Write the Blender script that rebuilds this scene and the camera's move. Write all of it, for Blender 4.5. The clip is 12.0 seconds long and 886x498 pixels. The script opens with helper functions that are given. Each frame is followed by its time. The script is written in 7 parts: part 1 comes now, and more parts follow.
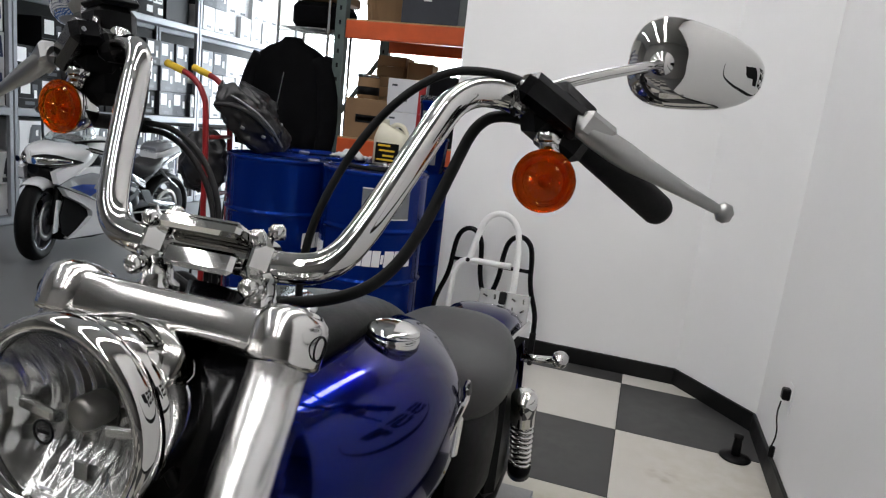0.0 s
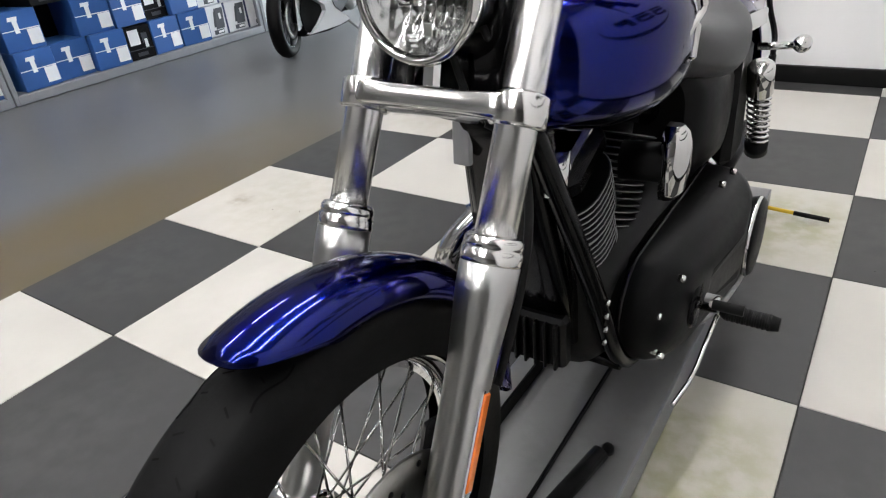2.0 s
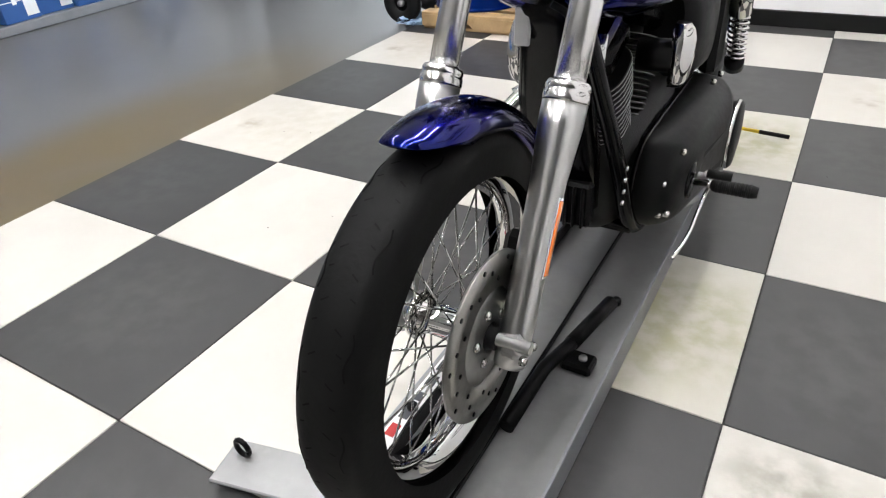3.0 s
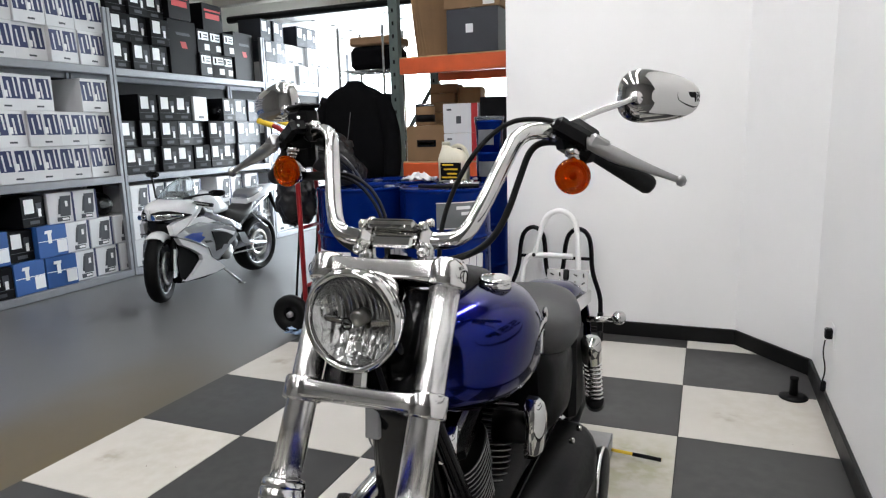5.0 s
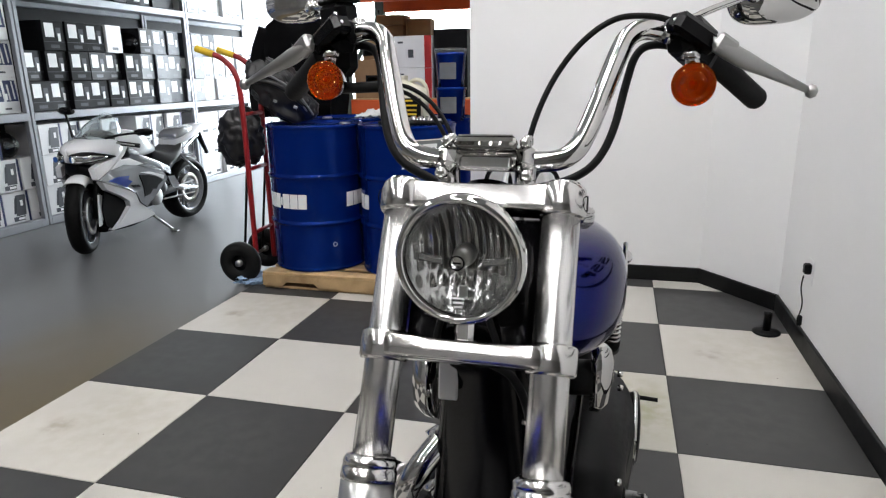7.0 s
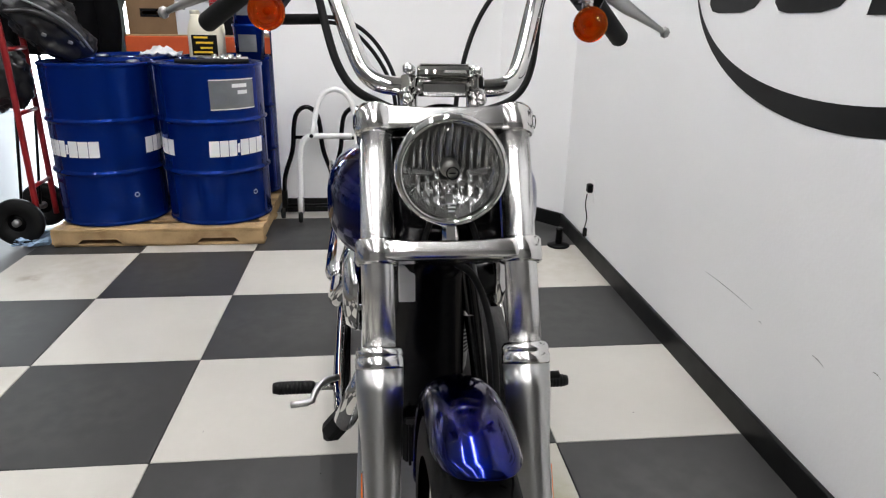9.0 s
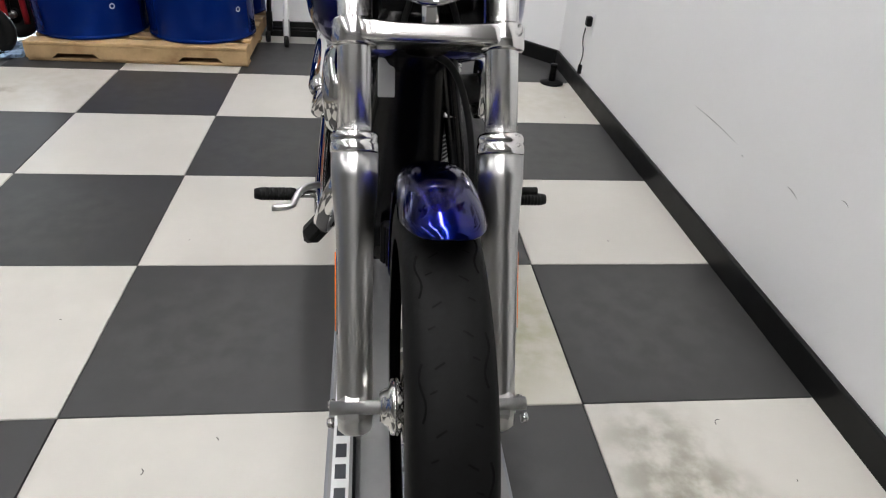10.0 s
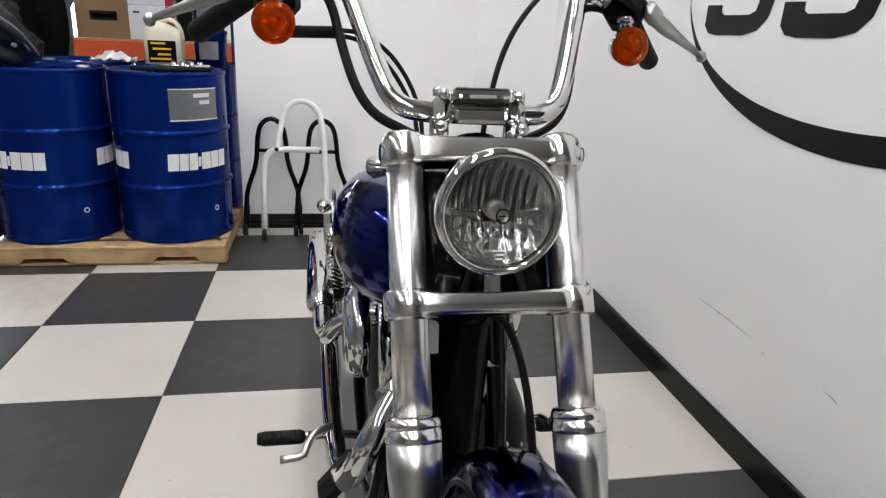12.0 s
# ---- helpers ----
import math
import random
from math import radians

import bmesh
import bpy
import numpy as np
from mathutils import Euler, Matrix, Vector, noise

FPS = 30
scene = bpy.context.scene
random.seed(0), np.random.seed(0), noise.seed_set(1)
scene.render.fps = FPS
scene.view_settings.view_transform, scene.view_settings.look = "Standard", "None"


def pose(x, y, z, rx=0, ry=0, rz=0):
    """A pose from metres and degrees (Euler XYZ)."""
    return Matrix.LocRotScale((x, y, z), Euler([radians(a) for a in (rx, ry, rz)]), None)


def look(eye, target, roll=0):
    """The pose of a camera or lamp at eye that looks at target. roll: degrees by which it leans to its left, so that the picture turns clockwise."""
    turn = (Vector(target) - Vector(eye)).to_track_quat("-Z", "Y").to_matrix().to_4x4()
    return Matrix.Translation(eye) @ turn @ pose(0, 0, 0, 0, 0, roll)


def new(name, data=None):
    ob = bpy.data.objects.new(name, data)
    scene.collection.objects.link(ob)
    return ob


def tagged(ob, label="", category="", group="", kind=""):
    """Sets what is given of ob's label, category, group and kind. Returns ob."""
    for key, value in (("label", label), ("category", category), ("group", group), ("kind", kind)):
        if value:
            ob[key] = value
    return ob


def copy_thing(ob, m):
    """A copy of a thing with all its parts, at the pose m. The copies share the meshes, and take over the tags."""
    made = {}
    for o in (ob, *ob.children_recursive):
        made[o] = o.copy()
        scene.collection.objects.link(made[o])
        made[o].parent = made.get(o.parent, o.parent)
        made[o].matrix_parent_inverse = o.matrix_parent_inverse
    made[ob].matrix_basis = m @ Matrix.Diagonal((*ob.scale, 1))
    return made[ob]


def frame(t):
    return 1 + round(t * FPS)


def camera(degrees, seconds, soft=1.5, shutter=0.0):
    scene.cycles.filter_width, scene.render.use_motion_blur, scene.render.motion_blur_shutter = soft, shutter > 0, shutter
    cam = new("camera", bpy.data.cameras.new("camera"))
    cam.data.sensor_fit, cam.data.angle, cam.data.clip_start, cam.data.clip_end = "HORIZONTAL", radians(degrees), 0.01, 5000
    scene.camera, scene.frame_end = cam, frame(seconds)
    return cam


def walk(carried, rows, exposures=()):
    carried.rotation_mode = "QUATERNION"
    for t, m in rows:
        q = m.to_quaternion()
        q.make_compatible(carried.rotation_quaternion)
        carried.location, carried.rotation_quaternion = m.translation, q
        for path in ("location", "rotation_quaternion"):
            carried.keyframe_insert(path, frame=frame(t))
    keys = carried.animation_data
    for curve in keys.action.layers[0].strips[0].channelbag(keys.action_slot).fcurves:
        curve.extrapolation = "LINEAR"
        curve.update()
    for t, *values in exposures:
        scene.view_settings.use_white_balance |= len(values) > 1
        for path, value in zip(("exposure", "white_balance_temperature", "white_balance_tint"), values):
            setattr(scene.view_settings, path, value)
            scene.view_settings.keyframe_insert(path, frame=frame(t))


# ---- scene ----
cam = camera(68.4, 12.0, soft=1.2)
PATH = [
    (0, (-0.052, -0.469, 1.290), (-0.610, 1.421, 0.904), 6.5),
    (0.5, (-0.051, -0.502, 1.236), (-0.738, 1.312, 0.709), 2.8),
    (1, (-0.053, -0.572, 1.189), (-0.851, 1.149, 0.563), -2.8),
    (1.5, (-0.029, -0.650, 1.155), (-0.865, 0.972, 0.344), -1.3),
    (2, (0.023, -0.737, 1.142), (-1.006, 0.656, 0.164), -6.2),
    (2.5, (0.027, -0.931, 1.137), (-0.982, 0.449, 0.098), -6.9),
    (2.7, (0.015, -1.015, 1.120), (-0.925, 0.354, 0.047), -5.5),
    (3.1, (0.024, -1.112, 1.131), (-0.860, 0.311, 0.039), -4.0),
    (3.5, (0.036, -1.109, 1.155), (-0.796, 0.412, 0.165), -2.8),
    (3.9, (0.051, -1.065, 1.192), (-0.743, 0.572, 0.363), -2.0),
    (4.3, (0.052, -1.008, 1.227), (-0.704, 0.708, 0.583), -1.9),
    (4.5, (0.059, -0.989, 1.258), (-0.681, 0.772, 0.720), -1.9),
    (5, (0.071, -0.974, 1.325), (-0.666, 0.838, 0.975), -1.6),
    (5.5, (0.072, -0.978, 1.336), (-0.664, 0.845, 1.018), -0.7),
    (6, (0.056, -0.990, 1.328), (-0.654, 0.835, 0.959), -1.0),
    (6.5, (-0.037, -0.998, 1.289), (-0.732, 0.810, 0.817), 0.8),
    (7, (-0.252, -0.878, 1.262), (-0.752, 0.983, 0.747), -0.9),
    (7.5, (-0.421, -0.927, 1.278), (-0.560, 1.000, 0.778), -1.7),
    (7.7, (-0.480, -0.979, 1.284), (-0.379, 0.935, 0.732), -1.7),
    (8.1, (-0.528, -1.029, 1.286), (-0.260, 0.878, 0.688), -1.3),
    (8.5, (-0.547, -1.047, 1.277), (-0.272, 0.850, 0.648), -0.3),
    (8.9, (-0.548, -1.052, 1.259), (-0.331, 0.829, 0.592), 0.8),
    (9.3, (-0.542, -1.061, 1.232), (-0.353, 0.792, 0.503), 1.4),
    (9.5, (-0.538, -1.073, 1.210), (-0.333, 0.749, 0.408), 1.7),
    (9.8, (-0.533, -1.092, 1.174), (-0.307, 0.641, 0.231), 3.2),
    (10, (-0.525, -1.100, 1.169), (-0.297, 0.569, 0.091), 4.2),
    (10.5, (-0.523, -1.131, 1.162), (-0.296, 0.533, 0.076), 5.1),
    (10.8, (-0.536, -1.122, 1.207), (-0.322, 0.627, 0.306), 3.9),
    (11, (-0.538, -1.116, 1.241), (-0.328, 0.689, 0.409), 4.2),
    (11.5, (-0.571, -1.081, 1.273), (-0.287, 0.772, 0.572), 4.4),
    (11.9, (-0.636, -0.925, 1.258), (-0.286, 0.934, 0.592), 3.6),
    (12, (-0.654, -0.892, 1.258), (-0.299, 0.974, 0.615), 2.7),
]
EXPOSURES = [(0, -0.7), (0.5, -0.51), (1, -0.20), (1.5, -0.09), (2, 0.0), (2.5, 0.32), (2.7, 0.37), (4.3, 0.15), (5, -0.31), (5.5, -0.51), (6, -0.53), (6.5, -0.48), (7.5, -0.28), (9.5, -0.21), (10, -0.19), (10.5, 0.0), (11, -0.07), (11.5, -0.2), (12, -0.31)]
walk(cam, [(t, look(eye, target, roll)) for t, eye, target, roll in PATH], EXPOSURES)

# ---- world and lights ----
world = bpy.data.worlds.new("world")
scene.world = world
world.use_nodes = True
wn = world.node_tree
sky = wn.nodes.new("ShaderNodeTexSky")
sky.sky_type, sky.sun_disc = "NISHITA", False
sky.sun_elevation, sky.sun_rotation = radians(40), radians(200)
wn.links.new(sky.outputs[0], wn.nodes["Background"].inputs[0])
wn.nodes["Background"].inputs[1].default_value = 0.12

# the open overhead door lets the daylight in
day = new("daylight", bpy.data.lights.new("daylight", "AREA"))
day.data.shape, day.data.size, day.data.size_y = "RECTANGLE", 3.0, 2.5
day.data.energy, day.data.color = 340, (0.80, 0.90, 1.0)
day.matrix_world = look((-3.6, 9.3, 1.5), (-3.4, 3.0, 1.0))


# ---- materials ----
def mat(name, col, rough=0.5, metal=0.0, var=0.0, scale=8.0, bump=0.0, bscale=60.0, coat=0.0, emit=None, power=0.0, detail=6.0,
        tint=None, rvar=0.0, obvar=0.0, trans=0.0, ior=1.45, dirt=None, dscale=2.0, dlo=0.6, dhi=0.75, aniso=0.0, spec=0.5, edge=None, coat_ior=1.5):
    m = bpy.data.materials.new(name)
    m.use_nodes = True
    nt = m.node_tree
    b = nt.nodes["Principled BSDF"]
    b.inputs["Base Color"].default_value = (*col, 1)
    b.inputs["Roughness"].default_value = rough
    b.inputs["Metallic"].default_value = metal
    b.inputs["Coat Weight"].default_value = coat
    b.inputs["Coat Roughness"].default_value = 0.03
    b.inputs["Transmission Weight"].default_value = trans
    b.inputs["IOR"].default_value = ior
    b.inputs["Specular IOR Level"].default_value = spec
    b.inputs["Anisotropic"].default_value = aniso
    if aniso:
        tg = nt.nodes.new("ShaderNodeTangent")
        tg.direction_type, tg.axis = "RADIAL", "Z"
        nt.links.new(tg.outputs[0], b.inputs["Tangent"])
        b.inputs["Anisotropic Rotation"].default_value = 0.25
    b.inputs["Coat IOR"].default_value = coat_ior
    if edge:
        b.inputs["Specular Tint"].default_value = (*edge, 1)
    co = nt.nodes.new("ShaderNodeTexCoord")

    def nz(s, d=detail):
        n = nt.nodes.new("ShaderNodeTexNoise")
        n.inputs["Scale"].default_value, n.inputs["Detail"].default_value = s, d
        nt.links.new(co.outputs["Object"], n.inputs["Vector"])
        return n

    def mix(fac, a, c):
        x = nt.nodes.new("ShaderNodeMix")
        x.data_type = "RGBA"
        nt.links.new(fac, x.inputs[0])
        for s, v in ((6, a), (7, c)):
            if isinstance(v, tuple):
                x.inputs[s].default_value = (*v, 1)
            else:
                nt.links.new(v, x.inputs[s])
        return x.outputs[2]

    def ramp(src, lo, hi):
        r = nt.nodes.new("ShaderNodeMapRange")
        r.inputs[1].default_value, r.inputs[2].default_value = lo, hi
        nt.links.new(src, r.inputs[0])
        return r.outputs[0]

    out = None
    if var:
        other = tint or tuple(max(0.0, c * (1 - var)) for c in col)
        a = mix(ramp(nz(scale).outputs[0], 0.35, 0.65), col, other)
        fine = tuple(c * (1 - var * 0.5) for c in col)
        out = mix(ramp(nz(scale * 9, 3).outputs[0], 0.45, 0.8), a, fine)
    if dirt:
        out = mix(ramp(nz(dscale, 8).outputs[0], dlo, dhi), out or col, dirt)
    if obvar:
        oi = nt.nodes.new("ShaderNodeObjectInfo")
        hs = nt.nodes.new("ShaderNodeHueSaturation")
        nt.links.new(ramp(oi.outputs["Random"], 0, 1), hs.inputs["Value"])
        mr = hs.inputs["Value"].links[0].from_node
        mr.inputs[3].default_value, mr.inputs[4].default_value = 1 - obvar, 1 + obvar
        if out:
            nt.links.new(out, hs.inputs["Color"])
        else:
            hs.inputs["Color"].default_value = (*col, 1)
        out = hs.outputs[0]
    if out:
        nt.links.new(out, b.inputs["Base Color"])
    if rvar:
        r = nt.nodes.new("ShaderNodeMapRange")
        r.inputs[3].default_value, r.inputs[4].default_value = max(0, rough - rvar), rough + rvar
        nt.links.new(nz(scale * 2).outputs[0], r.inputs[0])
        nt.links.new(r.outputs[0], b.inputs["Roughness"])
    if bump:
        bp = nt.nodes.new("ShaderNodeBump")
        bp.inputs["Strength"].default_value, bp.inputs["Distance"].default_value = bump, 0.002
        nt.links.new(nz(bscale, 4).outputs[0], bp.inputs["Height"])
        nt.links.new(bp.outputs[0], b.inputs["Normal"])
    if emit:
        b.inputs["Emission Color"].default_value = (*emit, 1)
        b.inputs["Emission Strength"].default_value = power
    return m


M_WALL = mat("white_wall_paint", (0.86, 0.86, 0.855), 0.5, var=0.03, scale=1.5, bump=0.25, bscale=90)
M_WALL2 = mat("cream_wall_paint", (0.70, 0.68, 0.62), 0.6, var=0.06, scale=1.2, bump=0.2)
M_FRONT = mat("grey_front_wall", (0.30, 0.29, 0.275), 0.7, var=0.2, scale=0.7)
M_SIDE = mat("dark_side_wall", (0.14, 0.135, 0.13), 0.7, var=0.3, scale=0.7)
M_BASE = mat("black_vinyl_base", (0.005, 0.005, 0.005), 0.45, var=0.3, scale=6, rvar=0.1, spec=0.3)
M_GROUT = mat("dark_joint", (0.05, 0.048, 0.045), 0.8, var=0.3, scale=10)
M_CEIL = mat("ceiling_paint", (0.62, 0.615, 0.60), 0.8, var=0.08, scale=0.8)
M_TUBE = mat("lamp_diffuser", (0.9, 0.9, 0.88), 0.5, emit=(1.0, 0.985, 1.0), power=34.5)
M_LAMPBODY = mat("white_lamp_body", (0.75, 0.75, 0.74), 0.4, var=0.05)
M_CHROME = mat("chrome", (0.60, 0.595, 0.58), 0.035, 1.0)
M_POLISH = mat("satin_polished_steel", (0.70, 0.692, 0.675), 0.16, 1.0)
M_STANCHION = mat("ground_fork_tube", (0.74, 0.735, 0.725), 0.27, 1.0)
M_ALU = mat("brushed_aluminium", (0.50, 0.498, 0.49), 0.28, 1.0, bump=0.02, bscale=200)
M_STEEL = mat("dull_steel", (0.40, 0.40, 0.39), 0.38, 1.0, var=0.2, scale=14, rvar=0.1)
M_DISC = mat("brake_steel", (0.33, 0.32, 0.30), 0.33, 1.0, var=0.15, scale=40, rvar=0.08)
M_BLUE = mat("cobalt_metallic_paint", (0.0004, 0.0052, 0.115), 0.17, 1.0, var=0.10, scale=300, coat=1.0, coat_ior=1.31, spec=0.0, edge=(0.02, 0.05, 0.3))
M_BLACKG = mat("gloss_black_enamel", (0.002, 0.002, 0.0025), 0.16, var=0.2, scale=10, spec=0.2)
M_BLACKM = mat("satin_black_powdercoat", (0.0045, 0.0045, 0.0048), 0.40, var=0.25, scale=30, bump=0.12, bscale=300, rvar=0.08, spec=0.14)
M_WRINKLE = mat("wrinkle_black_engine", (0.004, 0.004, 0.004), 0.48, spec=0.3, var=0.25, scale=25, bump=0.35, bscale=260)
M_FINK = mat("black_fin", (0.004, 0.004, 0.004), 0.42, var=0.2, scale=20, spec=0.3)
M_FIN = mat("machined_fin_edge", (0.28, 0.28, 0.27), 0.35, 0.9, var=0.25, scale=30)
M_RUBBER = mat("black_rubber", (0.006, 0.006, 0.006), 0.62, spec=0.25, var=0.3, scale=18, bump=0.3, bscale=120)
M_TYRE = mat("tyre_rubber", (0.0055, 0.0055, 0.0055), 0.58, spec=0.12, var=0.35, scale=9, bump=0.25, bscale=90, dirt=(0.018, 0.0175, 0.017), dscale=6, dlo=0.62, dhi=0.85)
M_GROOVE = mat("tread_groove_black", (0.003, 0.003, 0.003), 0.8, spec=0.07)
M_VINYL = mat("black_seat_vinyl", (0.030, 0.030, 0.031), 0.46, var=0.15, scale=10, bump=0.4, bscale=350)
M_AMBER = mat("amber_lens", (1.0, 0.25, 0.005), 0.02, trans=0.97, ior=1.3)
M_SIGREF = mat("bright_signal_reflector", (0.97, 0.97, 0.95), 0.32, 0.12)
M_AMBER2 = mat("amber_bulb", (0.16, 0.022, 0.003), 0.15, spec=0.5)
M_LEVER = mat("cast_alloy_lever", (0.37, 0.37, 0.36), 0.36, 1.0, bump=0.03, bscale=150)
M_ORANGE = mat("orange_reflector", (0.85, 0.18, 0.02), 0.15, coat=0.8)
M_RED = mat("red_tail_lens", (0.45, 0.01, 0.01), 0.12, coat=0.8)
M_GLASS = mat("clear_lamp_glass", (0.97, 0.98, 0.98), 0.0, trans=1.0, ior=1.01, coat=0.5)
M_MIRROR = mat("mirror_glass", (0.9, 0.9, 0.9), 0.01, 1.0)
M_REFL = mat("faceted_lamp_reflector", (0.56, 0.56, 0.55), 0.15, 1.0)
M_DRUM = mat("blue_drum_enamel", (0.0015, 0.017, 0.15), 0.17, 0.45, coat=0.4, coat_ior=1.3, spec=0.25, edge=(0.05, 0.12, 0.4))
M_PRINT = mat("white_print", (0.80, 0.80, 0.80), 0.5, var=0.06, scale=20)
M_SILVERLAB = mat("silver_label", (0.20, 0.21, 0.215), 0.30, 0.4, var=0.2, scale=14)
M_WOOD = mat("pale_pallet_pine", (0.50, 0.34, 0.17), 0.7, dirt=(0.24, 0.14, 0.06), dscale=9, dlo=0.5, dhi=0.8, var=0.3, scale=7, bump=0.3, bscale=50, obvar=0.15)
M_GALV = mat("grey_painted_rack", (0.27, 0.28, 0.30), 0.42, 0.3, var=0.12, scale=10)
M_GREENRACK = mat("grey_green_upright", (0.10, 0.13, 0.12), 0.5, 0.2, var=0.2, scale=12)
M_ORANGERACK = mat("orange_rack_enamel", (0.62, 0.10, 0.025), 0.42, var=0.15, scale=9)
M_CARD = mat("brown_cardboard", (0.25, 0.15, 0.075), 0.8, var=0.15, scale=5, bump=0.12, bscale=60, obvar=0.12)
M_CARDW = mat("white_carton", (0.66, 0.66, 0.67), 0.55, var=0.05, scale=6, obvar=0.05)
M_CARDK = mat("black_carton", (0.006, 0.006, 0.007), 0.45, var=0.25, scale=6, obvar=0.2, spec=0.12)
M_CARDB = mat("blue_carton", (0.025, 0.095, 0.30), 0.45, var=0.1, scale=6, obvar=0.12)
M_CARDG = mat("grey_carton", (0.035, 0.038, 0.048), 0.5, var=0.15, scale=6, obvar=0.2)
M_CARDR = mat("red_print", (0.42, 0.02, 0.02), 0.5, var=0.1)
M_SPORTBLUE = mat("deep_blue_fairing_paint", (0.012, 0.045, 0.28), 0.22, coat=0.6, var=0.08, scale=30)
M_NAVY = mat("navy_print", (0.022, 0.032, 0.10), 0.5, var=0.1, scale=20)
M_DKGREY = mat("charcoal_print", (0.06, 0.065, 0.075), 0.5, var=0.15, scale=10)
M_YELLOW = mat("yellow_grip", (0.75, 0.50, 0.03), 0.5, var=0.1)
M_REDPAINT = mat("red_enamel", (0.27, 0.012, 0.014), 0.35, var=0.2, scale=20)
M_TOWEL = mat("pale_blue_towel", (0.30, 0.42, 0.58), 0.9, bump=0.4, bscale=60)
M_CLOTH = mat("black_cloth", (0.004, 0.004, 0.0045), 0.9, spec=0.08, var=0.3, scale=14, bump=0.5, bscale=60)
M_LEATHER = mat("black_leather", (0.012, 0.012, 0.013), 0.33, var=0.3, scale=14, bump=0.5, bscale=35)
M_JUG = mat("milky_plastic", (0.66, 0.63, 0.50), 0.4, var=0.08, scale=8)
M_PLASTICW = mat("white_fairing_paint", (0.74, 0.75, 0.76), 0.2, var=0.04, scale=6, coat=0.7)
M_SILVER = mat("silver_fairing_paint", (0.33, 0.34, 0.36), 0.25, 0.5, var=0.08, scale=80, coat=0.7)
M_SCREEN = mat("tinted_screen", (0.80, 0.86, 0.88), 0.02, trans=0.9, ior=1.05, coat=0.6)
M_GREY = mat("grey_deck_paint", (0.30, 0.30, 0.30), 0.38, 0.3, var=0.18, scale=6, bump=0.08, rvar=0.1)
M_WHITEP = mat("white_stand_enamel", (0.78, 0.78, 0.77), 0.35, var=0.05, scale=10)
M_OUT = mat("bright_yard", (0.9, 0.9, 0.9), 0.9, emit=(0.86, 0.94, 1.0), power=16.0)
M_SCUFF = mat("grey_scuff", (0.42, 0.42, 0.41), 0.6, var=0.3, scale=60)
M_PLATE = mat("white_plate", (0.55, 0.55, 0.55), 0.4, var=0.05)


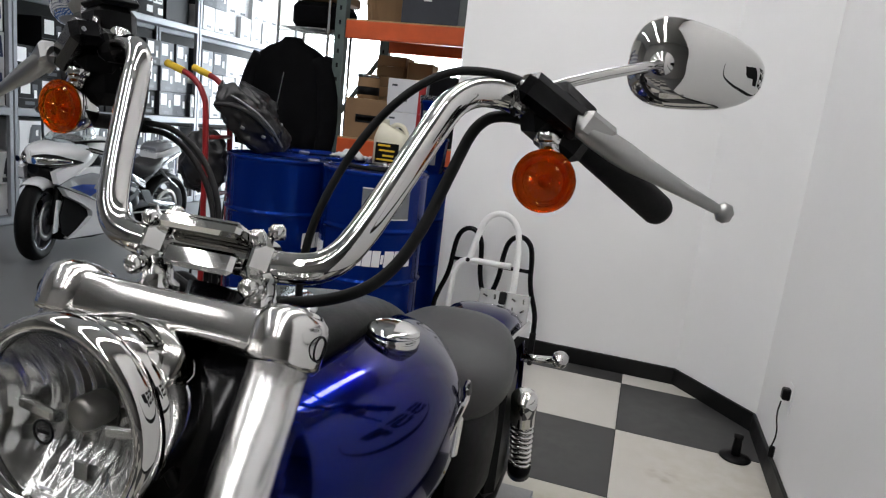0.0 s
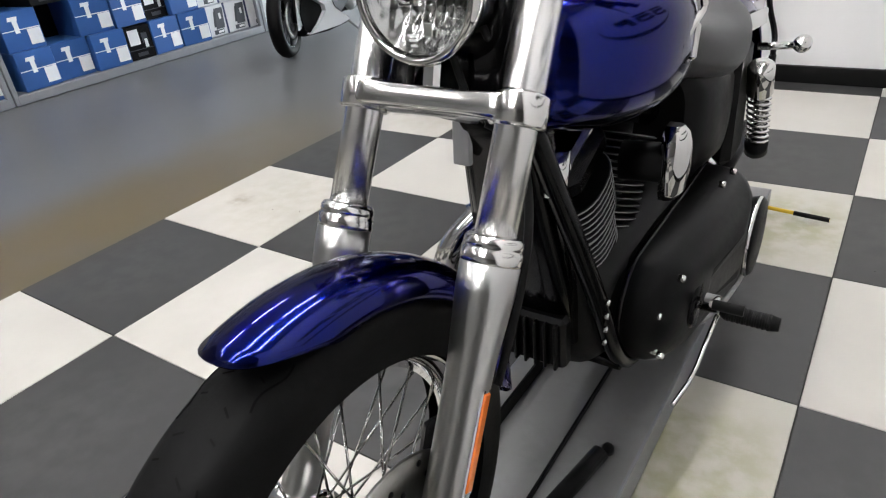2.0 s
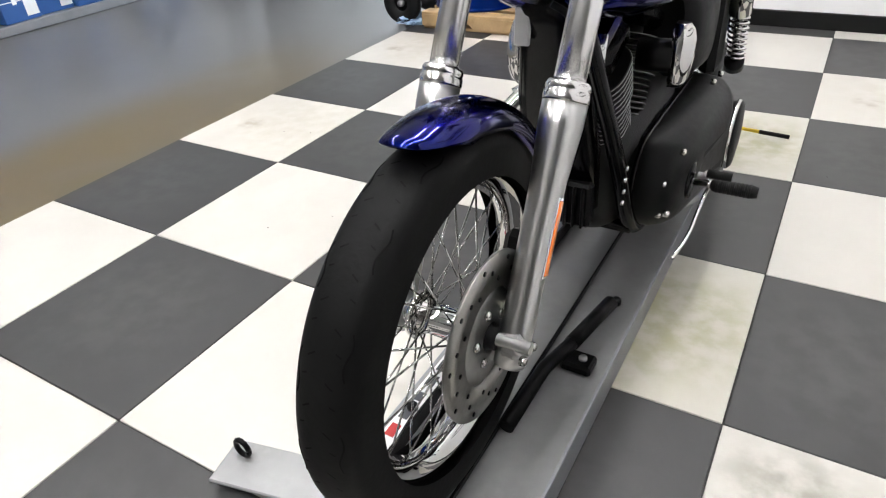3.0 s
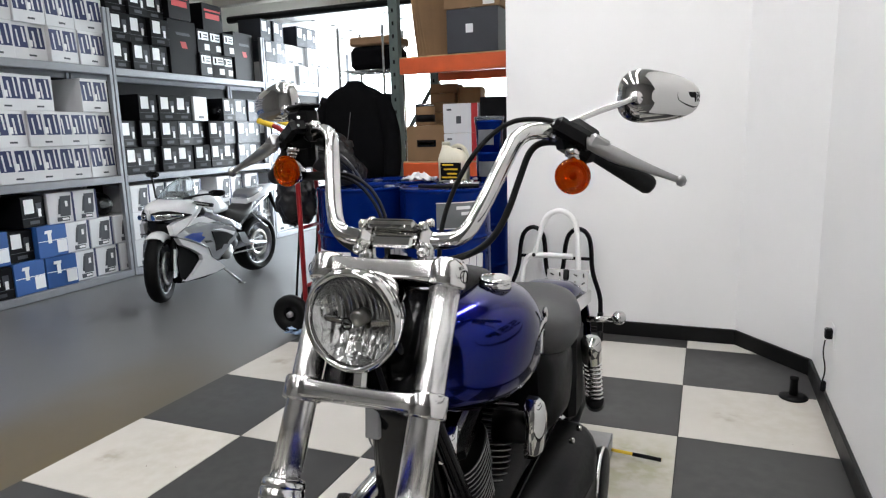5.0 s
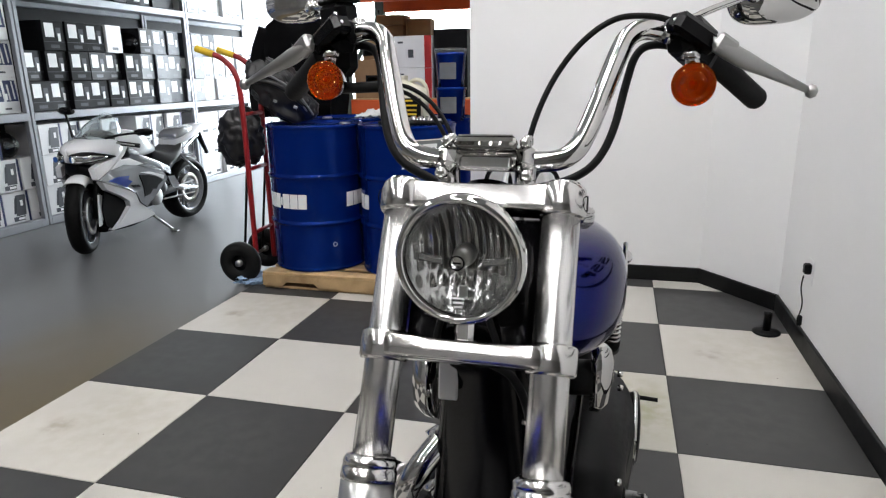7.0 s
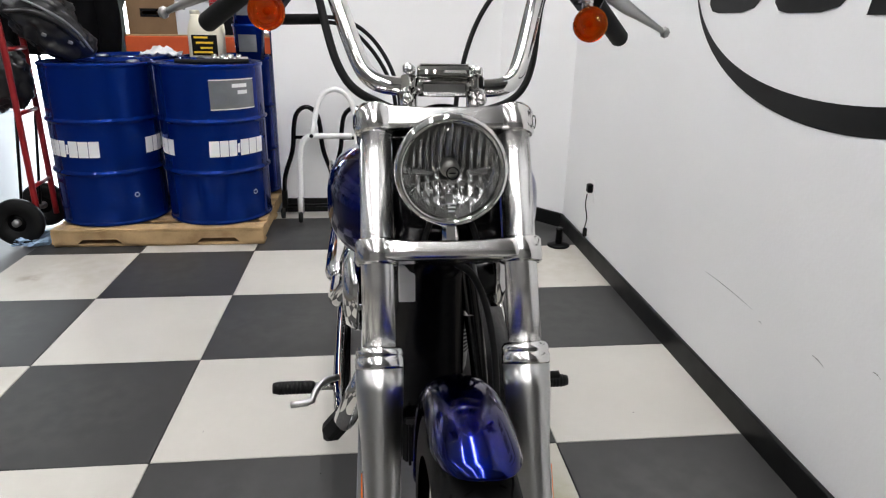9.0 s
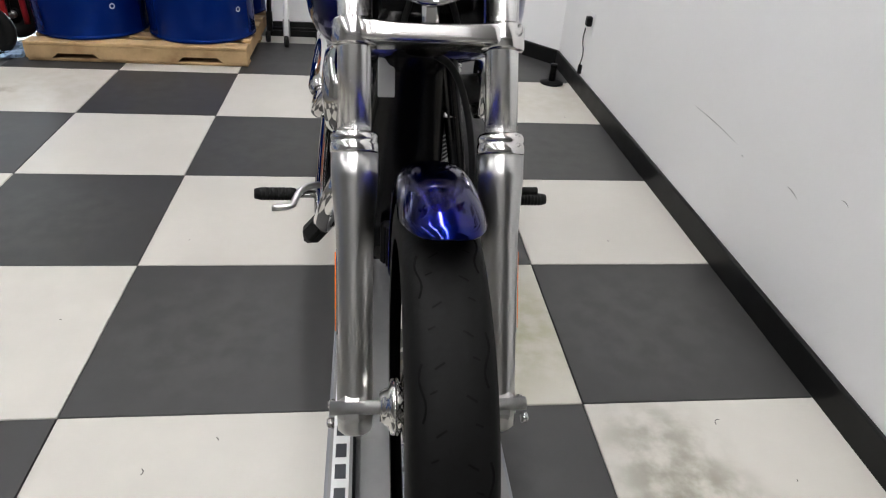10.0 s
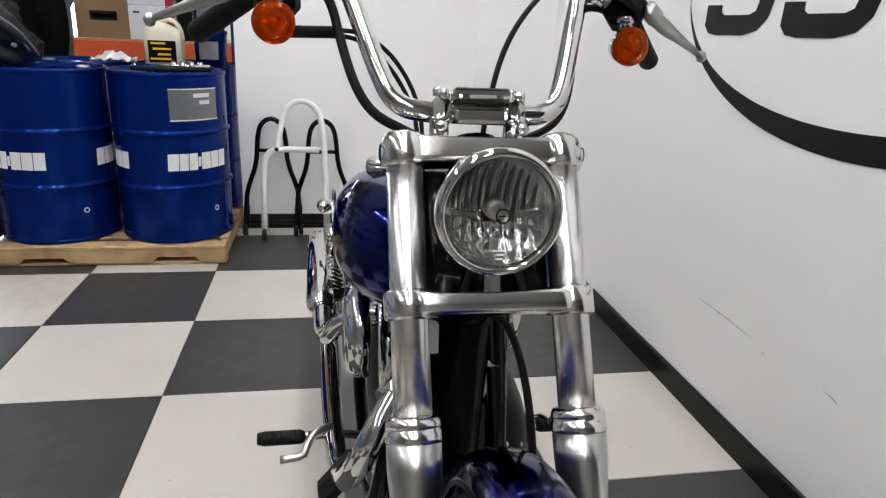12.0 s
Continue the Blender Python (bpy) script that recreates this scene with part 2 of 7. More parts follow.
def floor_mat(name, col, rough, cloud, stain=(), tiled=True, band=None, flecks=0.0):
    """A worn floor: soft clouds, fine mottling, and stains given as (x, y, radius, strength, colour)."""
    m = bpy.data.materials.new(name)
    m.use_nodes = True
    nt = m.node_tree
    b = nt.nodes["Principled BSDF"]
    co = nt.nodes.new("ShaderNodeTexCoord").outputs["Object"]
    pos = co

    def math_node(op, a, c, clamp=False):
        n = nt.nodes.new("ShaderNodeMath")
        n.operation, n.use_clamp = op, clamp
        for s, v in ((0, a), (1, c)):
            if isinstance(v, (int, float)):
                n.inputs[s].default_value = v
            else:
                nt.links.new(v, n.inputs[s])
        return n.outputs[0]

    if tiled:
        rnd = nt.nodes.new("ShaderNodeObjectInfo").outputs["Random"]
        off = nt.nodes.new("ShaderNodeCombineXYZ")
        nt.links.new(math_node("MULTIPLY", rnd, 53.0), off.inputs[0])
        nt.links.new(math_node("MULTIPLY", rnd, 31.0), off.inputs[1])
        ad = nt.nodes.new("ShaderNodeVectorMath")
        nt.links.new(co, ad.inputs[0])
        nt.links.new(off.outputs[0], ad.inputs[1])
        pos = ad.outputs[0]

    def nz(s, d=2.0):
        n = nt.nodes.new("ShaderNodeTexNoise")
        n.inputs["Scale"].default_value, n.inputs["Detail"].default_value = s, d
        nt.links.new(pos, n.inputs["Vector"])
        return n.outputs[0]

    def ramp(src, lo, hi, a=0.0, c=1.0):
        r = nt.nodes.new("ShaderNodeMapRange")
        r.interpolation_type = "SMOOTHSTEP"
        for k, v in enumerate((lo, hi, a, c)):
            r.inputs[k + 1].default_value = v
        nt.links.new(src, r.inputs[0])
        return r.outputs[0]

    def mix(fac, a, c):
        x = nt.nodes.new("ShaderNodeMix")
        x.data_type = "RGBA"
        nt.links.new(fac, x.inputs[0])
        for s, v in ((6, a), (7, c)):
            if isinstance(v, tuple):
                x.inputs[s].default_value = (*v, 1)
            else:
                nt.links.new(v, x.inputs[s])
        return x.outputs[2]

    out = mix(ramp(nz(cloud), 0.25, 0.75), tuple(c * 1.05 for c in col), tuple(c * 0.90 for c in col))
    out = mix(ramp(nz(cloud * 7), 0.25, 0.8, 0.0, 0.3), out, tuple(c * 0.88 for c in col))
    if tiled:
        out = mix(math_node("MULTIPLY", rnd, 0.5), out, tuple(c * 0.90 for c in col))
    if flecks:
        out = mix(ramp(nz(38.0, 1.0), 0.76, 0.82, 0.0, flecks), out, tuple(c * 0.25 for c in col))
    sp = nt.nodes.new("ShaderNodeSeparateXYZ")
    nt.links.new(co, sp.inputs[0])
    for x, y, r, k, sc in stain:
        d2 = math_node("ADD", math_node("POWER", math_node("ADD", sp.outputs[0], -x), 2.0), math_node("POWER", math_node("ADD", sp.outputs[1], -y), 2.0))
        near = ramp(math_node("SQRT", d2, 0.0), r, r * 0.25)
        out = mix(math_node("MULTIPLY", math_node("MULTIPLY", near, ramp(nz(15.0, 5.0), 0.30, 0.70)), k), out, sc)
    if band:
        x0, x1, y0, y1, sc = band
        across = math_node("MULTIPLY", ramp(sp.outputs[0], x0, (x0 + x1) / 2), ramp(sp.outputs[0], x1 + 0.5, x1))
        along = ramp(sp.outputs[1], y1, y0)
        k = math_node("MULTIPLY", math_node("MULTIPLY", across, along), ramp(nz(1.3, 2.0), 0.1, 0.52))
        out = mix(k, out, sc)
        # broad soft darker patches
        sm = math_node("MULTIPLY", ramp(nz(0.6, 1.0), 0.42, 0.75), 0.25)
        out = mix(sm, out, tuple(c * 0.55 for c in col))
    nt.links.new(out, b.inputs["Base Color"])
    b.inputs["Roughness"].default_value = rough
    return m


DIRT = (0.21, 0.197, 0.15)
M_CONC = floor_mat("grey_sealed_concrete", (0.121, 0.121, 0.123), 0.33, 0.9, tiled=False, band=(-3.3, -2.45, 0.9, 2.6, (0.100, 0.077, 0.038)))
M_TILEW = floor_mat("cream_vinyl_tile", (0.515, 0.496, 0.452), 0.31, 2.6)
M_TILEW2 = floor_mat("stained_cream_tile", (0.53, 0.511, 0.466), 0.36, 2.6, stain=((0.15, 0.47, 0.20, 0.7, DIRT), (0.17, 0.28, 0.24, 0.9, DIRT)))
M_TILEW4 = floor_mat("olive_stained_cream_tile", (0.515, 0.496, 0.432), 0.36, 2.6, stain=((0.42, 0.30, 0.34, 0.9, (0.34, 0.325, 0.20)), (0.30, 0.08, 0.22, 0.6, (0.36, 0.34, 0.23))))
M_TILEW3 = floor_mat("scuffed_cream_tile", (0.53, 0.507, 0.458), 0.36, 2.6, stain=((0.40, 0.36, 0.46, 0.4, (0.38, 0.35, 0.27)), (0.2, 0.27, 0.08, 0.5, (0.20, 0.15, 0.09))))
M_TILEB = floor_mat("charcoal_vinyl_tile", (0.033, 0.0325, 0.032), 0.46, 3.0, stain=((0.25, 0.3, 0.4, 0.35, (0.075, 0.075, 0.072)),))


# ---- mesh helpers ----
class G:
    """Collects vertices and faces of one mesh."""

    def __init__(self):
        self.v, self.f, self.sm = [], [], []

    def add(self, vs, fs, smooth=False):
        o = len(self.v)
        self.v += [tuple(p) for p in vs]
        self.f += [tuple(i + o for i in q) for q in fs]
        self.sm += [smooth] * len(fs)
        return self

    def box(self, c, s, m=None, ch=0.0):
        """A box with chamfered edges; m turns it about its middle."""
        hx, hy, hz = s[0] / 2, s[1] / 2, s[2] / 2
        ch = min(ch, hx * 0.9, hy * 0.9, hz * 0.9)
        m = m or Matrix.Identity(3)
        c = Vector(c)
        if ch <= 0:
            vs = [c + m @ Vector((x * hx, y * hy, z * hz)) for z in (-1, 1) for y in (-1, 1) for x in (-1, 1)]
            return self.add(vs, [(0, 2, 3, 1), (4, 5, 7, 6), (0, 1, 5, 4), (2, 6, 7, 3), (0, 4, 6, 2), (1, 3, 7, 5)])
        vs, ix = [], {}
        for sx in (-1, 1):
            for sy in (-1, 1):
                for sz in (-1, 1):
                    for a in range(3):
                        p = [sx * (hx - ch), sy * (hy - ch), sz * (hz - ch)]
                        p[a] = (sx * hx, sy * hy, sz * hz)[a]
                        ix[sx, sy, sz, a] = len(vs)
                        vs.append(c + m @ Vector(p))
        fs = []
        for a in range(3):
            b, d = (a + 1) % 3, (a + 2) % 3
            for s1 in (-1, 1):
                q = []
                for u, w in ((-1, -1), (1, -1), (1, 1), (-1, 1)):
                    k = [0, 0, 0]
                    k[a], k[b], k[d] = s1, u, w
                    q.append(ix[(*k, a)])
                fs.append(tuple(q if s1 > 0 else q[::-1]))
            for u in (-1, 1):
                for w in (-1, 1):
                    k0, k1 = [0, 0, 0], [0, 0, 0]
                    k0[a], k1[a] = -1, 1
                    k0[b] = k1[b] = u
                    k0[d] = k1[d] = w
                    q = [ix[(*k0, b)], ix[(*k1, b)], ix[(*k1, d)], ix[(*k0, d)]]
                    fs.append(tuple(q if u * w < 0 else q[::-1]))
        for sx in (-1, 1):
            for sy in (-1, 1):
                for sz in (-1, 1):
                    q = [ix[sx, sy, sz, a] for a in range(3)]
                    fs.append(tuple(q if sx * sy * sz > 0 else q[::-1]))
        return self.add(vs, fs)

    def rings(self, rs, close=True, caps=True, smooth=True):
        """Joins rings of equally many points."""
        n = len(rs[0])
        o = len(self.v)
        self.v += [tuple(p) for r in rs for p in r]
        for i in range(len(rs) - 1):
            for j in range(n if close else n - 1):
                k = (j + 1) % n
                self.f.append((o + i * n + j, o + i * n + k, o + (i + 1) * n + k, o + (i + 1) * n + j))
                self.sm.append(smooth)
        if caps and close:
            self.f += [tuple(o + j for j in range(n))[::-1], tuple(o + (len(rs) - 1) * n + j for j in range(n))]
            self.sm += [False, False]
        return self

    def tube(self, pts, r, n=12, caps=True, smoothed=0):
        """A round bar along points; r is one radius or one for each point."""
        pts = [Vector(p) for p in pts]
        rr = list(r) if isinstance(r, (list, tuple)) else [r] * len(pts)
        for _ in range(smoothed):
            q, qr = [pts[0]], [rr[0]]
            for a, b, ra, rb in zip(pts, pts[1:], rr, rr[1:]):
                q += [a * 0.75 + b * 0.25, a * 0.25 + b * 0.75]
                qr += [ra * 0.75 + rb * 0.25, ra * 0.25 + rb * 0.75]
            pts, rr = q + [pts[-1]], qr + [rr[-1]]
        rs, up = [], None
        for i, p in enumerate(pts):
            d = (pts[min(i + 1, len(pts) - 1)] - pts[max(i - 1, 0)]).normalized()
            if up is None:
                up = d.orthogonal().normalized()
            up = (up - d * up.dot(d)).normalized()
            sd = d.cross(up)
            rs.append([p + (up * math.cos(t) + sd * math.sin(t)) * rr[i] for t in (2 * math.pi * j / n for j in range(n))])
        return self.rings(rs, caps=caps)

    def lathe(self, prof, m=None, n=32, caps=True, wob=None):
        """Turns a profile of (radius, height) about the z axis of m."""
        m = m or Matrix.Identity(4)
        rs = []
        for k, (r, h) in enumerate(prof):
            rs.append([m @ Vector((max(r, 1e-4) * math.cos(t) * (wob(t, k) if wob else 1), max(r, 1e-4) * math.sin(t) * (wob(t, k) if wob else 1), h))
                       for t in (2 * math.pi * j / n for j in range(n))])
        return self.rings(rs, caps=caps)

    def loft(self, secs, n=28, p=2.4, axis="y", smooth=True):
        """Rounded sections (place along the axis, half width, bottom, top[, side shift, power])."""
        rs = []
        for s in secs:
            a, hw, zb, zt = s[:4]
            cx = s[4] if len(s) > 4 else 0.0
            pw = s[5] if len(s) > 5 else p
            ring = []
            for j in range(n):
                t = 2 * math.pi * j / n
                c, q = math.cos(t), math.sin(t)
                u = cx + hw * math.copysign(abs(c) ** (2 / pw), c)
                w = (zb + zt) / 2 + (zt - zb) / 2 * math.copysign(abs(q) ** (2 / pw), q)
                ring.append((u, a, w) if axis == "y" else (a, u, w) if axis == "x" else (u, w, a))
            rs.append(ring)
        return self.rings(rs, smooth=smooth)

    def slab(self, outline, at, thick, m=None, axis="x"):
        """A flat outline of (a, b) given thickness along an axis."""
        m = m or Matrix.Identity(4)

        def pt(a, b, h):
            return m @ Vector({"x": (h, a, b), "y": (a, h, b), "z": (a, b, h)}[axis])

        return self.rings([[pt(a, b, at) for a, b in outline], [pt(a, b, at + thick) for a, b in outline]], smooth=False)

    def mesh(self, name, material):
        me = bpy.data.meshes.new(name)
        me.from_pydata(self.v, [], self.f)
        me.polygons.foreach_set("use_smooth", self.sm)
        me.materials.append(material)
        bm = bmesh.new()
        bm.from_mesh(me)
        bmesh.ops.recalc_face_normals(bm, faces=bm.faces)
        bm.to_mesh(me)
        bm.free()
        me.update()
        return me


def part(name, g, material, parent, label="", m=None):
    me = g if isinstance(g, bpy.types.Mesh) else g.mesh(name, material)
    ob = new(name, me)
    ob.parent = parent
    if m is not None:
        ob.matrix_basis = m
    return tagged(ob, label)


def thing(name, label, category, m=None, group="", kind=""):
    ob = new(name)
    ob.empty_display_size = 0.1
    if m is not None:
        ob.matrix_basis = m
    return tagged(ob, label, category, group, kind)


def solo(name, g, material, label, category, m=None, group="", kind=""):
    ob = new(name, g if isinstance(g, bpy.types.Mesh) else g.mesh(name, material))
    if m is not None:
        ob.matrix_basis = m
    return tagged(ob, label, category, group, kind)


def aim(a, b):
    """A pose at a whose z axis points to b."""
    d = Vector(b) - Vector(a)
    return Matrix.Translation(a) @ d.to_track_quat("Z", "Y").to_matrix().to_4x4()


def T(x, y, z):
    return Matrix.Translation((x, y, z))


def arc(cy, cz, r, a0, a1, n):
    return [(cy + r * math.cos(radians(a0 + (a1 - a0) * i / n)), cz + r * math.sin(radians(a0 + (a1 - a0) * i / n))) for i in range(n + 1)]


# ---- the room ----
S = 0.61
TOP = 4.1
WX = 0.625


def structure(name, g, material, label="", category=""):
    return solo(name, g, material, label, category, kind="structure")


structure("floor", G().box((-0.15, 1.9, -0.06), (12.3, 16.0, 0.11)), M_CONC, "grey sealed concrete shop floor with brown wear stains", "floor")
structure("wall_right", G().box((WX + 0.06, 0.89, TOP / 2), (0.12, 3.78, TOP)), M_WALL, "smooth white painted wall with a large dark emblem", "wall")
ang = Vector((0.27 - WX, 3.22 - 2.78, 0))
rot = Matrix.Rotation(math.atan2(ang.y, ang.x), 3, "Z")
nrm = Vector((ang.y, -ang.x, 0)).normalized()
mid = Vector((WX, 2.78, 0)) + ang / 2
structure("wall_angle", G().box(mid + nrm * 0.06 + Vector((0, 0, TOP / 2)), (ang.length + 0.09, 0.12, TOP), rot), M_WALL, "short white wall set at an angle across the corner", "wall")
structure("wall_back", G().box(((-1.16 + 0.31) / 2, 3.28, TOP / 2), (1.47, 0.12, TOP)), M_WALL, "white painted partition wall behind the display floor", "wall")
structure("wall_east", G().box((5.75, -1.6, TOP / 2), (0.1, 8.8, TOP)), M_SIDE, "dark grey far side wall of the showroom", "wall")
structure("wall_east_back", G().box((3.22, 2.80, TOP / 2), (4.95, 0.1, TOP)), M_SIDE, "dark grey wall closing the showroom behind the partition", "wall")
structure("wall_left", G().box((-5.98, 4.65, TOP / 2), (0.1, 10.5, TOP)), M_WALL2, "cream wall behind the box shelving", "wall")
# two unseen walls, added with a grey that sets the chrome's reflections
structure("wall_left_front", G().box((-5.98, -3.35, TOP / 2), (0.1, 5.5, TOP)), M_FRONT, "unseen grey wall towards the front, added to darken the reflections", "wall")
structure("wall_front", G().box((-0.15, -6.05, TOP / 2), (11.7, 0.1, TOP)), M_FRONT, "unseen grey front wall, closing the room for the chrome's reflections", "wall")
structure("wall_rack_side", G().box((-0.35, 6.4, TOP / 2), (0.1, 6.0, TOP)), M_WALL2, "cream wall beside the pallet rack", "wall")
structure("wall_far", G().box((-1.2, 9.45, TOP / 2), (1.8, 0.12, TOP)), M_WALL2, "cream far wall beside the overhead door", "wall")
structure("wall_header", G().box((-3.98, 6.2, (3.0 + TOP) / 2), (3.9, 0.14, TOP - 3.0)), M_WALL2, "cream header wall above the stockroom opening", "wall")
structure("wall_far_header", G().box((-3.98, 9.45, (2.95 + TOP) / 2), (3.9, 0.12, TOP - 2.95)), M_WALL2, "cream strip above the overhead door", "wall")
structure("ceiling", G().box((-0.15, 1.7, TOP + 0.05), (12.3, 15.8, 0.1)), M_CEIL, "cream-white painted ceiling", "ceiling")
structure("backdrop", G().box((-3.9, 11.5, 1.5), (7.0, 0.02, 5.0)), M_OUT, "overexposed bright yard outside the door", "backdrop")

base = G().box((WX - 0.008, 0.89, 0.048), (0.016, 3.78, 0.096), ch=0.004)
structure("baseboard", base, M_BASE, "black vinyl baseboard along the white wall", "baseboard")
structure("baseboard_angle", G().box(mid - nrm * 0.008 + Vector((0, 0, 0.048)), (ang.length + 0.006, 0.016, 0.096), rot, 0.004), M_BASE, "black vinyl baseboard across the angled corner", "baseboard")
structure("baseboard_back", G().box(((-1.16 + 0.275) / 2, 3.212, 0.048), (1.435, 0.016, 0.096), ch=0.004), M_BASE, "black vinyl baseboard along the back partition", "baseboard")

# checkered display floor
tiles = structure("tile_floor", G().box((-1.5 * S + 0.011, -0.54, -0.0015), (5 * S - 0.022, 7.46, 0.003)), M_GROUT, "cream and charcoal checkered vinyl tile display floor", "tile floor")
TW = G().box((S / 2, S / 2, 0.003), (S - 0.003, S - 0.003, 0.006), ch=0.0015).mesh("tile_cream", M_TILEW)
TW2 = G().box((S / 2, S / 2, 0.003), (S - 0.003, S - 0.003, 0.006), ch=0.0015).mesh("tile_stained", M_TILEW2)
TW4 = G().box((S / 2, S / 2, 0.003), (S - 0.003, S - 0.003, 0.006), ch=0.0015).mesh("tile_olive", M_TILEW4)
TW3 = G().box((S / 2, S / 2, 0.003), (S - 0.003, S - 0.003, 0.006), ch=0.0015).mesh("tile_scuffed", M_TILEW3)
TB = G().box((S / 2, S / 2, 0.003), (S - 0.003, S - 0.003, 0.006), ch=0.0015).mesh("tile_charcoal", M_TILEB)
CUT = S - 0.022
TBL = G().box((S - CUT / 2, S / 2, 0.003), (CUT - 0.003, S - 0.003, 0.006), ch=0.0015).mesh("tile_edge", M_TILEB)
TWL = G().box((S - CUT / 2, S / 2, 0.003), (CUT - 0.003, S - 0.003, 0.006), ch=0.0015).mesh("tile_edge_cream", M_TILEW)
TWL3 = G().box((S - CUT / 2, S / 2, 0.003), (CUT - 0.003, S - 0.003, 0.006), ch=0.0015).mesh("tile_edge_scuffed", M_TILEW3)
TB5 = G().box((S / 2, 0.075, 0.003), (S - 0.003, 0.147, 0.006), ch=0.0015).mesh("tile_cut", M_TILEB)
TW5 = G().box((S / 2, 0.075, 0.003), (S - 0.003, 0.147, 0.006), ch=0.0015).mesh("tile_cut_cream", M_TILEW)


# ---- ceiling lamps ----
def ceiling_lamps():
    ob = thing("ceiling_light", "white fluorescent ceiling fixture with a glowing diffuser", "ceiling light", T(-0.42, -4.3, TOP), "ceiling strip lights")
    part("housing", G().box((0, 0, -0.03), (0.22, 1.26, 0.06), ch=0.012), M_LAMPBODY, ob)
    part("diffuser", G().loft([(-0.60, 0.075, -0.100, -0.062), (-0.59, 0.088, -0.108, -0.062), (0.59, 0.088, -0.108, -0.062), (0.60, 0.075, -0.100, -0.062)], 20, 4), M_TUBE, ob, "glowing white diffuser")
    # unseen baffles, added to cut the light on the upper walls
    for sx in (-1, 1):
        part("side_skirt", G().box((sx * 0.106, 0, -0.098), (0.006, 1.24, 0.08)), M_LAMPBODY, ob, "white side baffle added to keep light off the upper walls")
    rows = [(-0.42, y) for y in (-2.8, -1.3, 0.2, 1.35, 2.55)] + [(-1.5, y) for y in (-4.3, -2.8, -1.3, 0.2, 1.7)] + [(-3.6, y) for y in (-2.8, -1.3, 0.2, 1.7)]
    for x, y in rows:
        copy_thing(ob, T(x, y, TOP))


ceiling_lamps()


# ---- the blue motorcycle ----
BX = -0.433
AX = Vector((0, -0.392, 0.425))          # front axle
RAKE = 0.547


def fy(z, off=0.0):
    """The fork line's y at height z."""
    return -0.385 + (z - 0.38) * RAKE + off


def wheel(name, parent, centre, R, w, rim_r, rim_w, spokes, tread=True):
    hub_m = T(*centre)
    wh = part(name, G().lathe([(0.0, -0.075), (0.022, -0.075), (0.026, -0.07), (0.030, -0.062), (0.042, -0.058), (0.044, -0.048), (0.032, -0.04), (0.026, -0.02), (0.026, 0.02), (0.032, 0.04), (0.044, 0.048), (0.042, 0.055), (0.0, 0.055)],
                              pose(0, 0, 0, 0, 90, 0), 24), M_CHROME, parent, "chrome hub of a wire wheel", hub_m)
    n, m = 144, 22
    rs = []
    for i in range(n):
        t = 2 * math.pi * i / n
        ring = []
        for j in range(m):
            u = -1 + 2 * j / (m - 1)
            x = w / 2 * math.sin(u * 1.75) / math.sin(1.57)
            h = (1 - abs(u) ** 2.6)
            r = rim_r + 0.004 + (R - rim_r - 0.004) * h ** 0.62
            ring.append((x, r * math.cos(t), r * math.sin(t)))
        rs.append(ring)
    rs.append(rs[0])
    ty = part("tyre", G().rings(rs, close=False, caps=False), M_TYRE, wh, "worn black road tyre")
    if tread:
        g = G()

        def on(a, u):
            r = rim_r + 0.004 + (R - rim_r - 0.004) * (1 - abs(u) ** 2.6) ** 0.62 + 0.0006
            return (w / 2 * math.sin(u * 1.75) / math.sin(1.57), r * math.cos(a), r * math.sin(a))

        def groove(path, wd):
            pts = [on(a, u) for a, u in path]
            rows2 = []
            for k, p in enumerate(pts):
                t = Vector(pts[min(k + 1, len(pts) - 1)]) - Vector(pts[max(k - 1, 0)])
                nrm2 = Vector((0, p[1], p[2])).normalized() + Vector((p[0] * 3, 0, 0))
                s = t.cross(nrm2).normalized() * wd / 2
                rows2.append([Vector(p) - s, Vector(p) + s])
            g.rings(rows2, close=False, caps=False)

        pitch = 2 * math.pi / 30
        for i in range(30):
            a0 = pitch * i
            for sg, ph in ((1, 0.0), (-1, 0.5)):
                b0 = a0 + ph * pitch
                groove([(b0 + pitch * 0.10 * q, sg * (0.12 + 0.13 * q)) for q in (k / 5 for k in range(6))], 0.0024)
                groove([(b0 + pitch * (0.42 + 0.05 * q), sg * (0.22 + 0.10 * q)) for q in (k / 5 for k in range(6))], 0.0022)
                if i % 2 == 0:
                    groove([(b0 + pitch * 0.9 * q, sg * (0.43 + 0.05 * math.sin(q * 6.3))) for q in (k / 12 for k in range(13))], 0.0026)
        tagged(part("tread_groove", g, M_GROOVE, wh, "dark tread grooves"), kind="stuff")
    prof = [(rim_r - 0.002, -rim_w / 2), (rim_r + 0.008, -rim_w / 2 - 0.003), (rim_r + 0.010, -rim_w / 2 + 0.004), (rim_r - 0.006, -rim_w / 2 + 0.012), (rim_r - 0.016, -rim_w / 5), (rim_r - 0.020, 0),
            (rim_r - 0.016, rim_w / 5), (rim_r - 0.006, rim_w / 2 - 0.012), (rim_r + 0.010, rim_w / 2 - 0.004), (rim_r + 0.008, rim_w / 2 + 0.003), (rim_r - 0.002, rim_w / 2),
            (rim_r - 0.012, rim_w / 2 - 0.012), (rim_r - 0.026, 0), (rim_r - 0.012, -rim_w / 2 + 0.012), (rim_r - 0.002, -rim_w / 2)]
    part("rim", G().lathe(prof, pose(0, 0, 0, 0, 90, 0), 72, caps=False), M_CHROME, wh, "polished chrome rim")
    sp = G().tube([(0, 0, 0.0), (0, 0, 1.0)], 0.0019, 5).mesh("spoke", M_CHROME)
